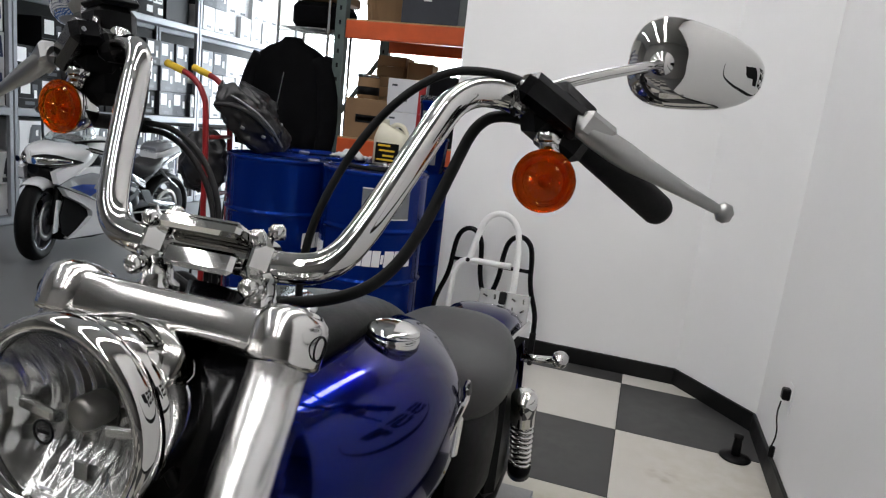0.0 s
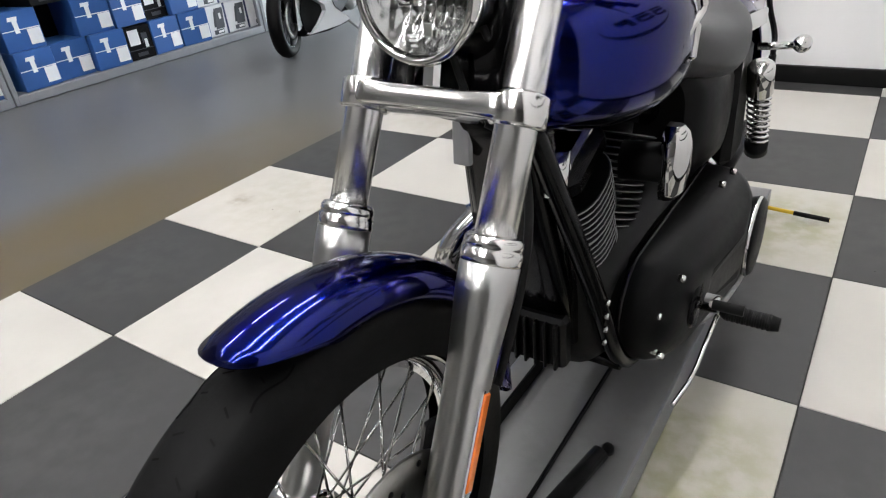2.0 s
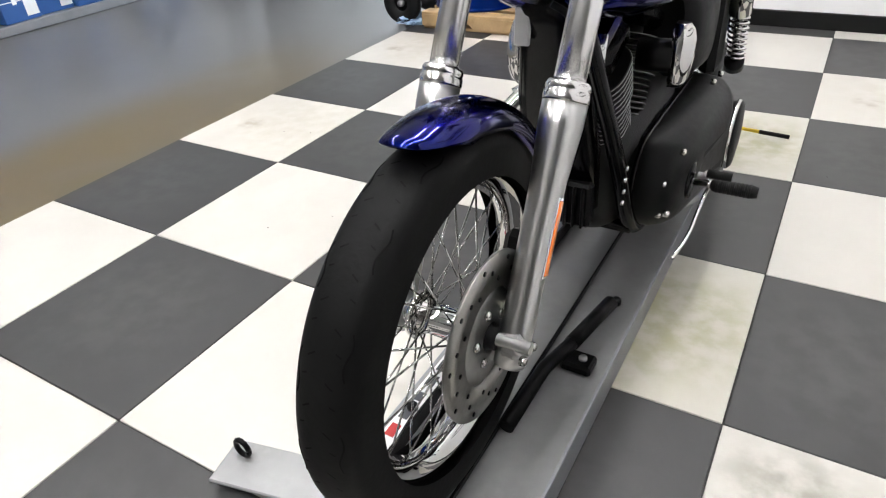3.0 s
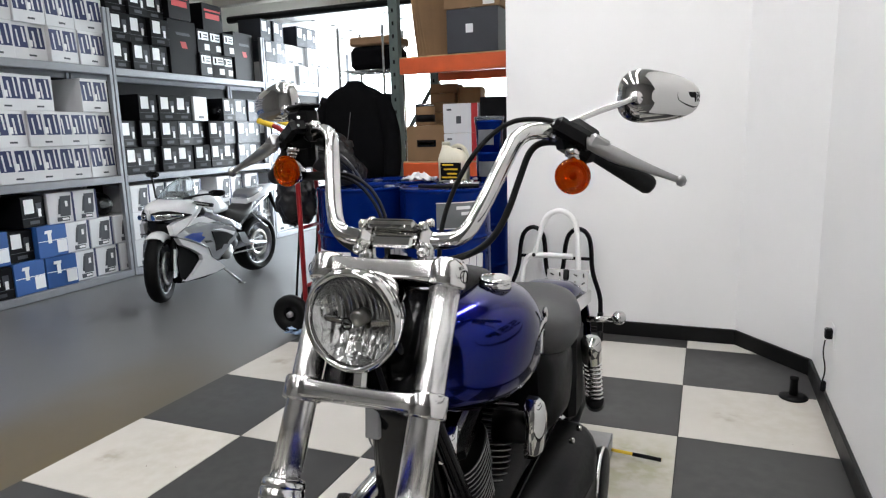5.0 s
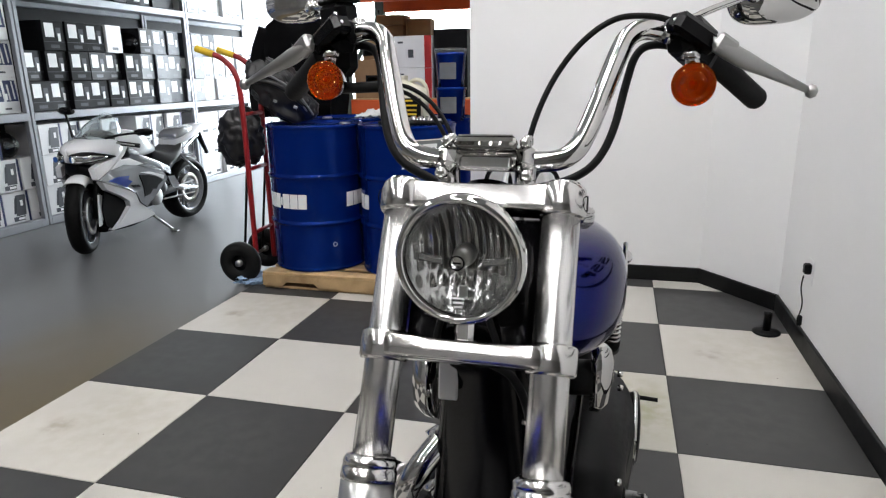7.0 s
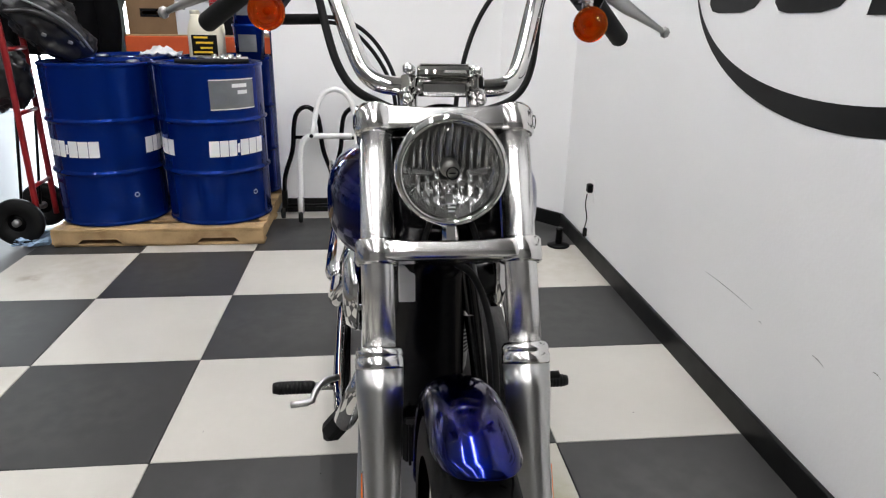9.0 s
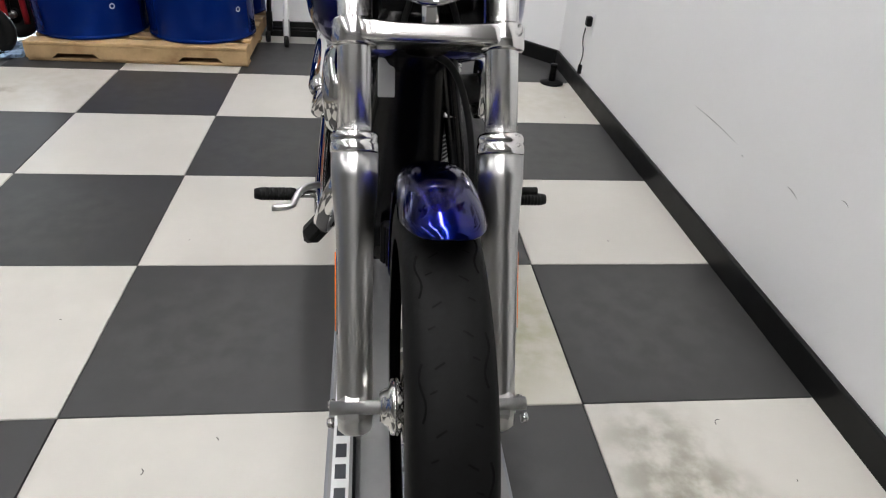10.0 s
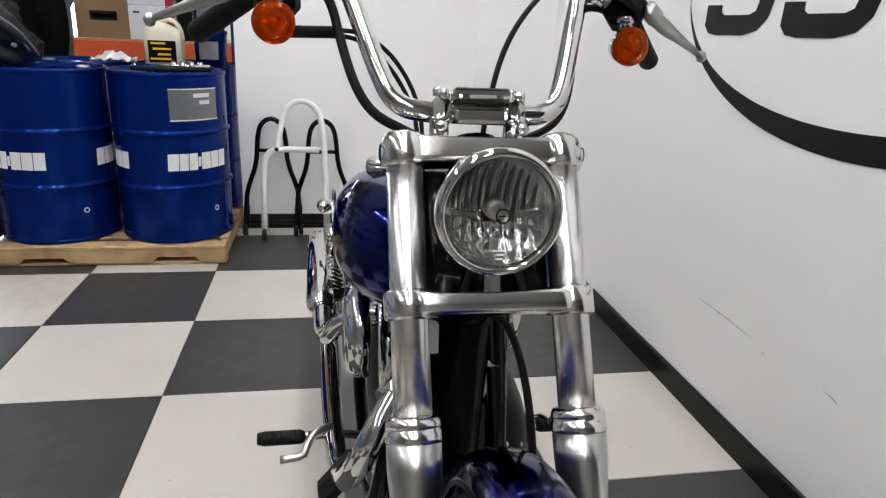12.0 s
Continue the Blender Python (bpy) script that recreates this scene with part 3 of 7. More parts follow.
    for i in range(spokes):
        a = 2 * math.pi * i / spokes
        side = 1 if i % 2 else -1
        lead = 0.55 if (i // 2) % 2 else -0.55
        p0 = Vector((side * 0.042, 0.03 * math.cos(a - lead * 1.5), 0.03 * math.sin(a - lead * 1.5)))
        p1 = Vector((side * 0.006, (rim_r - 0.018) * math.cos(a), (rim_r - 0.018) * math.sin(a)))
        part("spoke", sp, M_CHROME, wh, "", aim(p0, p1) @ Matrix.Diagonal((1, 1, (p1 - p0).length, 1)))
    return wh


def motorcycle():
    bike = thing("motorcycle", "cobalt blue cruiser motorcycle with chrome ape-hanger bar on a stand", "motorcycle", T(BX, 0, 0))

    # front wheel, disc and axle
    fw = wheel("front_wheel", bike, AX, 0.333, 0.104, 0.253, 0.062, 40)
    rotx = pose(0, 0, 0, 0, 90, 0)
    part("brake_disc", G().lathe([(0.085, -0.003), (0.146, -0.003), (0.146, 0.003), (0.085, 0.003), (0.085, -0.003)], T(0.078, 0, 0) @ rotx, 56, caps=False), M_DISC, fw, "drilled steel brake disc")
    car = G().lathe([(0.02, -0.002), (0.09, -0.002), (0.09, 0.004), (0.06, 0.005), (0.02, 0.010), (0.02, -0.002)], T(0.071, 0, 0) @ rotx, 30, caps=False)
    part("disc_carrier", car, M_STEEL, fw)
    hole = G().lathe([(0, 0), (0.0042, 0), (0.0042, 0.002), (0, 0.002)], rotx, 8).mesh("disc_hole", M_BLACKM)
    for i in range(30):
        a, r = 2 * math.pi * i / 30, (0.102, 0.118, 0.134)[i % 3]
        part("disc_hole", hole, M_BLACKM, fw, "", T(0.0805, r * math.cos(a), r * math.sin(a)))
    bolt = G().lathe([(0, 0), (0.009, 0), (0.009, 0.006), (0.005, 0.009), (0, 0.009)], rotx, 8).mesh("disc_bolt", M_CHROME)
    for i in range(5):
        a = 2 * math.pi * i / 5 + 0.4
        part("disc_bolt", bolt, M_CHROME, fw, "", T(0.0755, 0.045 * math.cos(a), 0.045 * math.sin(a)))
    part("axle_spacer", G().lathe([(0.0, -0.012), (0.026, -0.012), (0.026, 0.006), (0.020, 0.010), (0.020, 0.020), (0.0, 0.020)], T(0.074, AX.y, AX.z) @ rotx, 24), M_BLACKM, bike, "dark axle spacer")
    part("axle", G().tube([(-0.15, AX.y, AX.z), (0.152, AX.y, AX.z)], 0.011, 12), M_STEEL, bike)
    # brake caliper behind the left leg
    part("brake_caliper", G().box((0.078, AX.y + 0.125, AX.z + 0.065), (0.055, 0.075, 0.12), Matrix.Rotation(radians(-25), 3, "X"), 0.012), M_BLACKM, bike, "black brake caliper")

    # fork legs
    for sx in (-1, 1):
        x = sx * 0.1125
        top = Vector((x, fy(1.10), 1.10))
        leg = part("fork_leg", G().tube([(x, fy(0.74), 0.74), top], 0.0255, 24), M_STANCHION, bike, "satin polished fork tube")
        m = aim((x, fy(0.37), 0.37), top)
        L = (0.76 - 0.37) / math.cos(math.atan(RAKE))
        prof = [(0.0, 0.0), (0.020, 0.0), (0.0265, 0.006), (0.0278, 0.03), (0.0280, L - 0.19), (0.0292, L - 0.13), (0.0335, L - 0.075), (0.0358, L - 0.045), (0.0360, L - 0.010)]
        part("slider", G().lathe(prof + [(0.0, L - 0.010)], m, 28), M_ALU, leg, "satin aluminium lower fork leg")
        cap = [(0.0360, L - 0.012), (0.0370, L - 0.009), (0.0370, L + 0.003), (0.0354, L + 0.0045), (0.0354, L + 0.008), (0.0364, L + 0.0095), (0.0358, L + 0.015), (0.033, L + 0.020), (0.027, L + 0.022), (0.0256, L + 0.022)]
        part("dust_cover", G().lathe(cap, m, 28), M_POLISH, leg, "chrome slider cover ring")
        # axle lug at the foot, with pinch bolts
        part("axle_clamp", G().box((x + sx * 0.004, AX.y + 0.012, AX.z - 0.012), (0.044, 0.048, 0.046), Matrix.Rotation(radians(-29), 3, "X"), 0.012), M_ALU, leg, "cast axle clamp")
        for dy in (-0.02, 0.018):
            part("pinch_bolt", G().lathe([(0, 0), (0.008, 0), (0.008, 0.008), (0.005, 0.011), (0, 0.011)], T(x + sx * 0.03, AX.y + dy, AX.z - 0.01) @ pose(0, 0, 0, 0, 90 * sx, 0), 8), M_CHROME, leg)
        # reflector strip on the outer side
        zc = 0.565
        rm = aim((x + sx * 0.031, fy(zc - 0.06), zc - 0.06), (x + sx * 0.034, fy(zc + 0.06), zc + 0.06))
        part("reflector", G().box((0, 0, 0), (0.006, 0.016, 0.125), (T(0, 0, 0) @ Matrix.Rotation(radians(-28.7), 4, "X")).to_3x3(), 0.003), M_ORANGE, leg, "amber side reflector", T(x + sx * 0.0272, fy(zc), zc))
        part("reflector_frame", G().box((0, 0, 0), (0.004, 0.021, 0.134), Matrix.Rotation(radians(-28.7), 3, "X"), 0.002), M_CHROME, leg, "", T(x + sx * 0.0262, fy(zc), zc))

    tilt = Matrix.Rotation(-math.atan(RAKE), 3, "X")

    # upper and lower clamps
    for nm, z, h, d, lab in (("upper_clamp", 1.092, 0.048, 0.052, "chrome upper triple clamp"), ("lower_clamp", 0.905, 0.040, 0.070, "polished lower triple clamp")):
        cm = T(0, fy(z), z) @ tilt.to_4x4()
        k = h / 2 * 0.84
        cl = part(nm, G().loft([(-0.118, d * 0.44, -k, k), (-0.09, d * 0.50, -k, k), (-0.05, d * 0.47, -k * 0.94, k * 0.94), (0.05, d * 0.47, -k * 0.94, k * 0.94), (0.09, d * 0.50, -k, k), (0.118, d * 0.44, -k, k)], 36, 5.0, "x"), M_POLISH, bike, lab, cm)
        for sx in (-1, 1):
            mm = T(sx * 0.1125, fy(z), z) @ tilt.to_4x4()
            hh = h / 2
            if nm[0] == "u":
                prof = [(0.0, -hh), (0.030, -hh), (0.033, -hh + 0.005), (0.0335, hh * 0.35), (0.031, hh * 0.75), (0.024, hh * 1.05), (0.012, hh * 1.2), (0.0, hh * 1.22)]
            else:
                prof = [(0.0, -hh), (0.031, -hh), (0.034, -hh + 0.004), (0.034, hh - 0.004), (0.031, hh), (0.0, hh)]
            part("clamp_end", G().lathe(prof, mm, 28), M_POLISH, cl, "rounded chrome clamp end", cm.inverted())
            if nm[0] == "u":
                ring = [(0.0105 + 0.0009 * math.cos(t), 0.0009 * math.sin(t)) for t in (2 * math.pi * k / 8 for k in range(9))]
                part("cap_ring", G().lathe(ring, T(sx * 0.1462, fy(z) - 0.005, z) @ rotx, 24, caps=False), M_BLACKG, cl, "thin dark ring mark on the clamp end", cm.inverted())
    # steering neck and dark cover between the tubes
    part("steering_neck", G().tube([(0, fy(0.87, 0.06), 0.87), (0, fy(1.10, 0.06), 1.10)], 0.034, 20), M_BLACKG, bike, "gloss black steering neck")
    part("fork_cover", G().loft([(0.895, 0.088, fy(0.895) - 0.01, fy(0.895) + 0.05), (0.98, 0.088, fy(0.98) - 0.008, fy(0.98) + 0.055), (1.065, 0.088, fy(1.065) - 0.006, fy(1.065) + 0.05)], 20, 3.0, "z"), M_BLACKG, bike, "gloss black cover between the fork tubes")
    for k, (x, z) in enumerate(((0.05, 0.935), (-0.045, 0.94), (0.06, 1.0), (-0.06, 0.985))):
        part("wire_loom", G().tube([(x, fy(z) - 0.012, z - 0.04), (x * 0.8, fy(z) - 0.022, z), (x * 0.4, fy(z) - 0.012, z + 0.05)], 0.005, 8, smoothed=2), M_RUBBER, bike)

    # headlamp
    hc = Vector((-0.002, -0.118, 1.038))
    face = hc + Vector((0.0, -1.0, 0.03))
    hm = aim(hc, face)
    shell = [(0.0, -0.115), (0.03, -0.113), (0.058, -0.095), (0.072, -0.065), (0.0775, -0.03), (0.0785, -0.004), (0.07, -0.003)]
    lamp = part("headlamp", G().lathe(shell, hm, 40, caps=False), M_CHROME, bike, "round chrome headlamp with clear lens")
    ring = [(0.0785, -0.016), (0.0825, -0.014), (0.0845, -0.006), (0.0835, 0.004), (0.079, 0.010), (0.0735, 0.009), (0.0715, 0.003), (0.0715, -0.004)]
    part("trim_ring", G().lathe(ring, hm, 56, caps=False), M_CHROME, lamp, "chrome trim ring")
    # reflector pressed into upright flutes
    rows, nx, ny = [], 150, 44
    for a in range(ny + 1):
        v = -0.0705 + 0.141 * a / ny
        row = []
        for b in range(nx + 1):
            hw = math.sqrt(max(0.0, 0.0708 ** 2 - v * v))
            u = -hw + 2 * hw * b / nx
            q = (u * u + v * v) / 0.0708 ** 2
            fl = 0.0036 * abs(math.sin(u / 0.0105 * math.pi)) * (1 - q * q) if v > -0.004 else 0.0042 * abs(math.sin(u / 0.0150 * math.pi)) * abs(math.sin(v / 0.022 * math.pi)) * (1 - q * q)
            row.append(hm @ Vector((u, v, -0.046 * (1 - q) - fl)))
        rows.append(row)
    part("reflector_bowl", G().rings(rows, close=False, caps=False), M_REFL, lamp, "fluted silver reflector")
    for sx in (-1, 1):
        part("reflector_wing", G().box((sx * 0.042, -0.004, -0.018), (0.034, 0.010, 0.006), Matrix.Rotation(radians(sx * 8), 3, "Z"), 0.002), M_REFL, lamp, "", hm)
    part("bulb_shield", G().lathe([(0.0, 0.0), (0.010, 0.0), (0.0135, -0.003), (0.0145, -0.010), (0.014, -0.026), (0.0, -0.026)], hm @ T(0, 0, -0.016) @ Matrix.Scale(1.0, 4), 28), M_DISC, lamp, "grey bulb shield")
    part("shield_badge", G().lathe([(0.0078, 0.0), (0.0098, 0.0), (0.0098, 0.001), (0.0078, 0.001), (0.0078, 0.0)], hm @ T(0, 0, 0.0144), 24, caps=False), M_BLACKM, lamp, "dark ring mark on the lens")
    part("lens_bar", G().box((0, 0, 0.0150), (0.011, 0.0022, 0.0006)), M_BLACKM, lamp, "dark print on the lens", hm)
    for k in range(3):
        part("lens_print", G().box((0.0, -0.046 - 0.006 * k, 0.0118 - 0.0012 * k), (0.013 - 0.002 * k, 0.0022, 0.0006)), M_PRINT, lamp, "tiny pale print on the lens", hm)
    part("bulb_clip", G().box((0, -0.046, -0.020), (0.012, 0.016, 0.003), None, 0.001), M_STEEL, lamp, "", hm)
    lens = part("lens", G().lathe([(0.0715, 0.0), (0.069, 0.006), (0.055, 0.0105), (0.035, 0.013), (0.015, 0.014), (0.0, 0.0142)], hm, 40, caps=False), M_GLASS, lamp, "clear glass lens")
    lens.visible_shadow = False
    part("lamp_bracket", G().box((0.0, -0.095, 0.945), (0.026, 0.030, 0.055), Matrix.Rotation(radians(-16), 3, "X"), 0.006), M_CHROME, bike, "chrome headlamp bracket")
    part("lamp_bolt", G().lathe([(0, -0.016), (0.009, -0.016), (0.009, 0.016), (0, 0.016)], T(0.0, -0.098, 0.965) @ rotx, 10), M_CHROME, bike)

    # front fender
    rs = []
    for i in range(33):
        r = 0.374
        ring = []
        for j in range(17):
            u = -1 + 2 * j / 16
            a = radians((105 - 17 * abs(u) ** 2.6) * (1 - i / 32) + (-6 + 12 * abs(u) ** 2.6) * i / 32)
            x = 0.055 * math.sin(u * 1.57)
            rr = r - 0.046 * abs(u) ** 2.2
            ring.append((x, AX.y + rr * math.cos(a), AX.z + rr * math.sin(a)))
        rs.append(ring)
    fen = G().rings(rs, close=False, caps=False)
    fo = part("front_fender", fen, M_BLUE, bike, "glossy cobalt blue front fender")
    so = fo.modifiers.new("thickness", "SOLIDIFY")
    so.thickness, so.offset = 0.003, -1

    # handlebar, turned a touch with the steering
    hb = T(0, 0.05, 1.14) @ Matrix.Rotation(radians(3.0), 4, "Z") @ Matrix.Rotation(radians(1.3), 4, "Y") @ T(0, -0.05, -1.14)
    half = [(0.0, 0.050, 1.141), (0.088, 0.050, 1.141), (0.118, 0.058, 1.150), (0.137, 0.075, 1.176), (0.175, 0.146, 1.286), (0.189, 0.172, 1.319), (0.218, 0.192, 1.331), (0.262, 0.206, 1.320), (0.30, 0.222, 1.303)]
    full = [(-x, y, z) for x, y, z in reversed(half[1:])] + half
    bar = part("handlebar", G().tube([hb @ Vector(p) for p in full], 0.0152, 18, smoothed=2), M_CHROME, bike, "tall chrome ape-hanger handlebar")
    for sx in (-1, 1):
        def P(x, y, z):
            return hb @ Vector((sx * x, y, z))

        riser = part("riser", G().lathe([(0.0, 0.0), (0.021, 0.0), (0.021, 0.006), (0.0150, 0.012), (0.0150, 0.03), (0.019, 0.036), (0.019, 0.042), (0.0, 0.042)], T(*P(0.056, 0.046, 1.096)), 20), M_CHROME, bike, "chrome handlebar riser")
        part("riser_cap", G().box(P(0.056, 0.049, 1.143), (0.026, 0.050, 0.046), tilt, 0.012), M_CHROME, riser)
        for dy in (-0.017, 0.019):
            part("riser_bolt", G().lathe([(0, 0), (0.0085, 0), (0.0085, 0.010), (0.005, 0.014), (0, 0.014)], T(*P(0.056, 0.050 + dy, 1.163)), 10), M_CHROME, riser)
        part("riser_pinch", G().lathe([(0, 0), (0.0095, 0), (0.0095, 0.012), (0.005, 0.016), (0, 0.016)], T(*P(0.060, 0.026, 1.126)) @ pose(0, 0, 0, 90, 0, 0), 12), M_CHROME, riser)
        # grip, switch housing and perch
        g0, g1 = P(0.305, 0.226, 1.300), P(0.416, 0.315, 1.222)
        d = (g1 - g0).normalized()
        gp = part("grip", G().tube([g0, g0 + d * 0.01, g1 - d * 0.006, g1], [0.017, 0.0185, 0.0185, 0.016], 20), M_RUBBER, bike, "black rubber handlebar grip")
        gm = aim(g0 - d * 0.035, g1)
        sw = part("switch_housing", G().box((0, 0, 0.012), (0.056, 0.062, 0.074), None, 0.014), M_BLACKM, bike, "black handlebar switch housing", gm)
        part("switch_button", G().box((0.0, -0.024, 0.012), (0.016, 0.006, 0.02), None, 0.002), M_STEEL, sw)
        # lever
        l0, l3 = P(0.292, 0.172, 1.316), P(0.470, 0.230, 1.240)
        lm = l0.lerp(l3, 0.45) + Vector((0, -0.014, -0.003))
        rs = []
        for q, wd, hh in ((0.12, 0.010, 0.0110), (0.22, 0.0115, 0.0135), (0.34, 0.0112, 0.0152), (0.44, 0.0102, 0.0145), (0.58, 0.009, 0.0112), (0.8, 0.007, 0.0078), (1.0, 0.005, 0.0055)):
            c = (l0 * (1 - q) ** 2 + lm * 2 * q * (1 - q) + l3 * q * q)
            rs.append([c + Vector((0, math.cos(t) * wd, math.sin(t) * hh)) for t in (2 * math.pi * k / 14 for k in range(14))])
        lev = part("lever", G().rings(rs), M_LEVER, bike, "polished alloy hand lever")
        part("lever_ball", G().lathe([(0.0, -0.011), (0.007, -0.008), (0.0100, 0.0), (0.007, 0.008), (0.0, 0.011)], T(*l3), 14), M_LEVER, lev)
        pr = Matrix.Rotation(radians(sx * 25), 3, "Z") @ Matrix.Rotation(radians(sx * 30), 3, "Y")
        pe = part("lever_perch", G().box(P(0.284, 0.182, 1.322), (0.080, 0.038, 0.034), pr, 0.008), M_BLACKG, bike, "black lever perch")
        part("perch_body", G().box(P(0.296, 0.207, 1.296), (0.056, 0.046, 0.048), pr, 0.012), M_BLACKM, pe)
        part("perch_rail", G().box(P(0.270, 0.168, 1.331), (0.044, 0.005, 0.006), pr, 0.002), M_ALU, pe, "bright edge of the perch slot")
        part("perch_slot", G().box(P(0.329, 0.181, 1.304), (0.038, 0.022, 0.028), pr, 0.005), M_LEVER, pe, "alloy lever pivot block")
        part("perch_clamp", G().box(P(0.252, 0.200, 1.327), (0.022, 0.044, 0.040), Matrix.Rotation(radians(sx * 20), 3, "Y"), 0.009), M_CHROME if sx > 0 else M_BLACKM, bike)
        # turn signal
        sc = P(0.289, 0.165, 1.249)
        sm = aim(sc, sc + Vector((0, -1, 0.02)))
        sig = part("turn_signal", G().lathe([(0.0, -0.044), (0.014, -0.041), (0.026, -0.030), (0.0298, -0.012), (0.0308, 0.001), (0.0290, 0.001), (0.0285, -0.003)], sm, 32), M_CHROME, bike, "chrome bullet turn signal with amber lens")
        rs = []
        for q in range(9):
            r = 0.0286 * (1 - q / 8)
            rs.append([sm @ Vector((r * math.cos(t), r * math.sin(t), -0.003 - 0.019 * (q / 8) ** 0.8 - 0.0042 * (((k // 2 + q) % 2)) * min(1, r / 0.012))) for k, t in enumerate(2 * math.pi * j / 36 for j in range(36))])
        part("signal_reflector", G().rings(rs, smooth=False), M_SIGREF, sig, "faceted silver reflector behind the lens")
        part("signal_bulb", G().lathe([(0.0, 0.0), (0.0065, -0.002), (0.0092, -0.006), (0.007, -0.013), (0.0, -0.014)], sm @ T(0, 0, 0.001), 16), M_AMBER2, sig)
        rs = []
        for r, zz, wob in ((0.0, 0.0078, 0), (0.006, 0.0078, 0.0004), (0.0105, 0.0080, 0.0008), (0.0150, 0.0072, 0.0008), (0.0196, 0.0064, 0.0006), (0.0208, 0.0085, 0), (0.0222, 0.0094, 0), (0.0240, 0.0090, 0), (0.0262, 0.0068, 0.0004), (0.0295, 0.0060, 0.0004), (0.0316, 0.0035, 0), (0.0318, 0.0012, 0), (0.028, 0.0012, 0), (0.020, 0.0030, 0), (0.0, 0.0050, 0)):
            rs.append([sm @ Vector((r * math.cos(t), r * math.sin(t), zz + (wob if k % 2 else -wob))) for k, t in enumerate(2 * math.pi * j / 40 for j in range(40))])
        lens = part("signal_lens", G().rings(rs, caps=False, smooth=False), M_AMBER, sig, "round amber lens with a raised ring and moulded ribs")
        lens.visible_shadow = False
        part("inner_ring", G().lathe([(0.0214, -0.006), (0.0214, 0.0008), (0.0234, 0.0008), (0.0234, -0.006)], sm, 32, caps=False), M_AMBER2, sig, "dark ring behind the lens")
        part("signal_stalk", G().tube([sc + Vector((0, 0.018, 0.022)), sc + Vector((sx * -0.006, 0.026, 0.056))], [0.011, 0.010], 14), M_CHROME, sig)
        part("stalk_nut", G().lathe([(0.010, 0), (0.0150, 0.002), (0.0150, 0.012), (0.010, 0.014), (0.0, 0.014), (0.0, 0.0)], T(*(sc + Vector((sx * -0.004, 0.022, 0.036)))), 8), M_CHROME, sig)
        # mirror
        m0 = P(0.270, 0.195, 1.338)
        m1 = P(0.309, 0.236, 1.358) if sx > 0 else P(0.292, 0.222, 1.372)
        m2 = P(0.384, 0.288, 1.386) if sx > 0 else P(0.352, 0.275, 1.372)
        mc = P(0.424, 0.318, 1.389) if sx > 0 else P(0.405, 0.315, 1.390)
        mt = Matrix.Rotation(radians(17), 4, "Z") @ Matrix.Rotation(radians(5), 4, "Y") if sx > 0 else Matrix.Rotation(radians(-14), 4, "Z") @ Matrix.Rotation(radians(-8), 4, "Y")
        mir = part("mirror", G().tube([m0, m1, m2], 0.0058, 12, smoothed=1), M_CHROME, bike, "chrome mirror on a bent stem")
        rs = []
        for k, (dep, s) in enumerate(((0.012, 0.985), (0.010, 1.0), (0.002, 1.0), (-0.008, 0.96), (-0.017, 0.84), (-0.024, 0.58), (-0.027, 0.25))):
            ring = []
            for j in range(40):
                t = 2 * math.pi * j / 40
                c, q = math.cos(t), math.sin(t)
                xx = 0.076 * math.copysign(abs(c) ** 0.72, c)
                zz = 0.047 * math.copysign(abs(q) ** 0.78, q) * (1.0 - 0.24 * xx / 0.076)
                ring.append(mt @ Vector((sx * xx * s, dep, zz * s)) * (1.0 if sx > 0 else 0.88) + mc)
            rs.append(ring)
        part("mirror_shell", G().rings(rs), M_CHROME, mir, "teardrop chrome mirror shell")
        gl = [mt @ Vector((sx * 0.072 * math.copysign(abs(math.cos(t)) ** 0.72, math.cos(t)), 0.0125, 0.044 * math.copysign(abs(math.sin(t)) ** 0.78, math.sin(t)) * (1 - 0.24 * math.copysign(abs(math.cos(t)) ** 0.72, math.cos(t))))) + mc for t in (2 * math.pi * j / 36 for j in range(36))]
        gl = [mc + (q - mc) * (1.0 if sx > 0 else 0.88) for q in gl]
        part("mirror_pane", G().add(gl, [tuple(range(36))]), M_MIRROR, mir, "mirror glass")
        part("mirror_boss", G().lathe([(0, -0.018), (0.010, -0.016), (0.0130, -0.008), (0.0130, 0.004), (0.0, 0.006)], T(*m2) @ pose(0, 0, 0, 90, 0, 0), 18), M_CHROME, mir)
    # clamp plate between the risers
    part("riser_bridge", G().box(hb @ Vector((0, 0.046, 1.163)), (0.088, 0.046, 0.014), tilt, 0.004), M_CHROME, bike, "chrome top clamp between the risers")
    part("clamp_label", G().box(hb @ Vector((0, 0.0455, 1.1712)), (0.078, 0.034, 0.002), tilt), M_CHROME, bike, "mirror-polished plate on the clamp")
    part("bridge_front", G().box(hb @ Vector((0, 0.030, 1.140)), (0.076, 0.010, 0.022), tilt, 0.004), M_CHROME, bike)
    # brake reservoir on the right side of the bar
    rr = Matrix.Rotation(radians(-22), 3, "Z") @ Matrix.Rotation(radians(-6), 3, "Y")
    part("brake_reservoir", G().box(hb @ Vector((-0.287, 0.236, 1.346)), (0.062, 0.052, 0.066), rr, 0.013), M_BLACKM, bike, "black brake fluid reservoir")
    part("reservoir_lid", G().box(hb @ Vector((-0.287, 0.236, 1.379)), (0.060, 0.050, 0.010), rr, 0.004), M_BLACKM, bike)
    part("throttle_housing", G().box(hb @ Vector((-0.285, 0.222, 1.292)), (0.072, 0.050, 0.075), Matrix.Rotation(radians(-25), 3, "Z"), 0.016), M_BLACKM, bike, "black throttle housing")
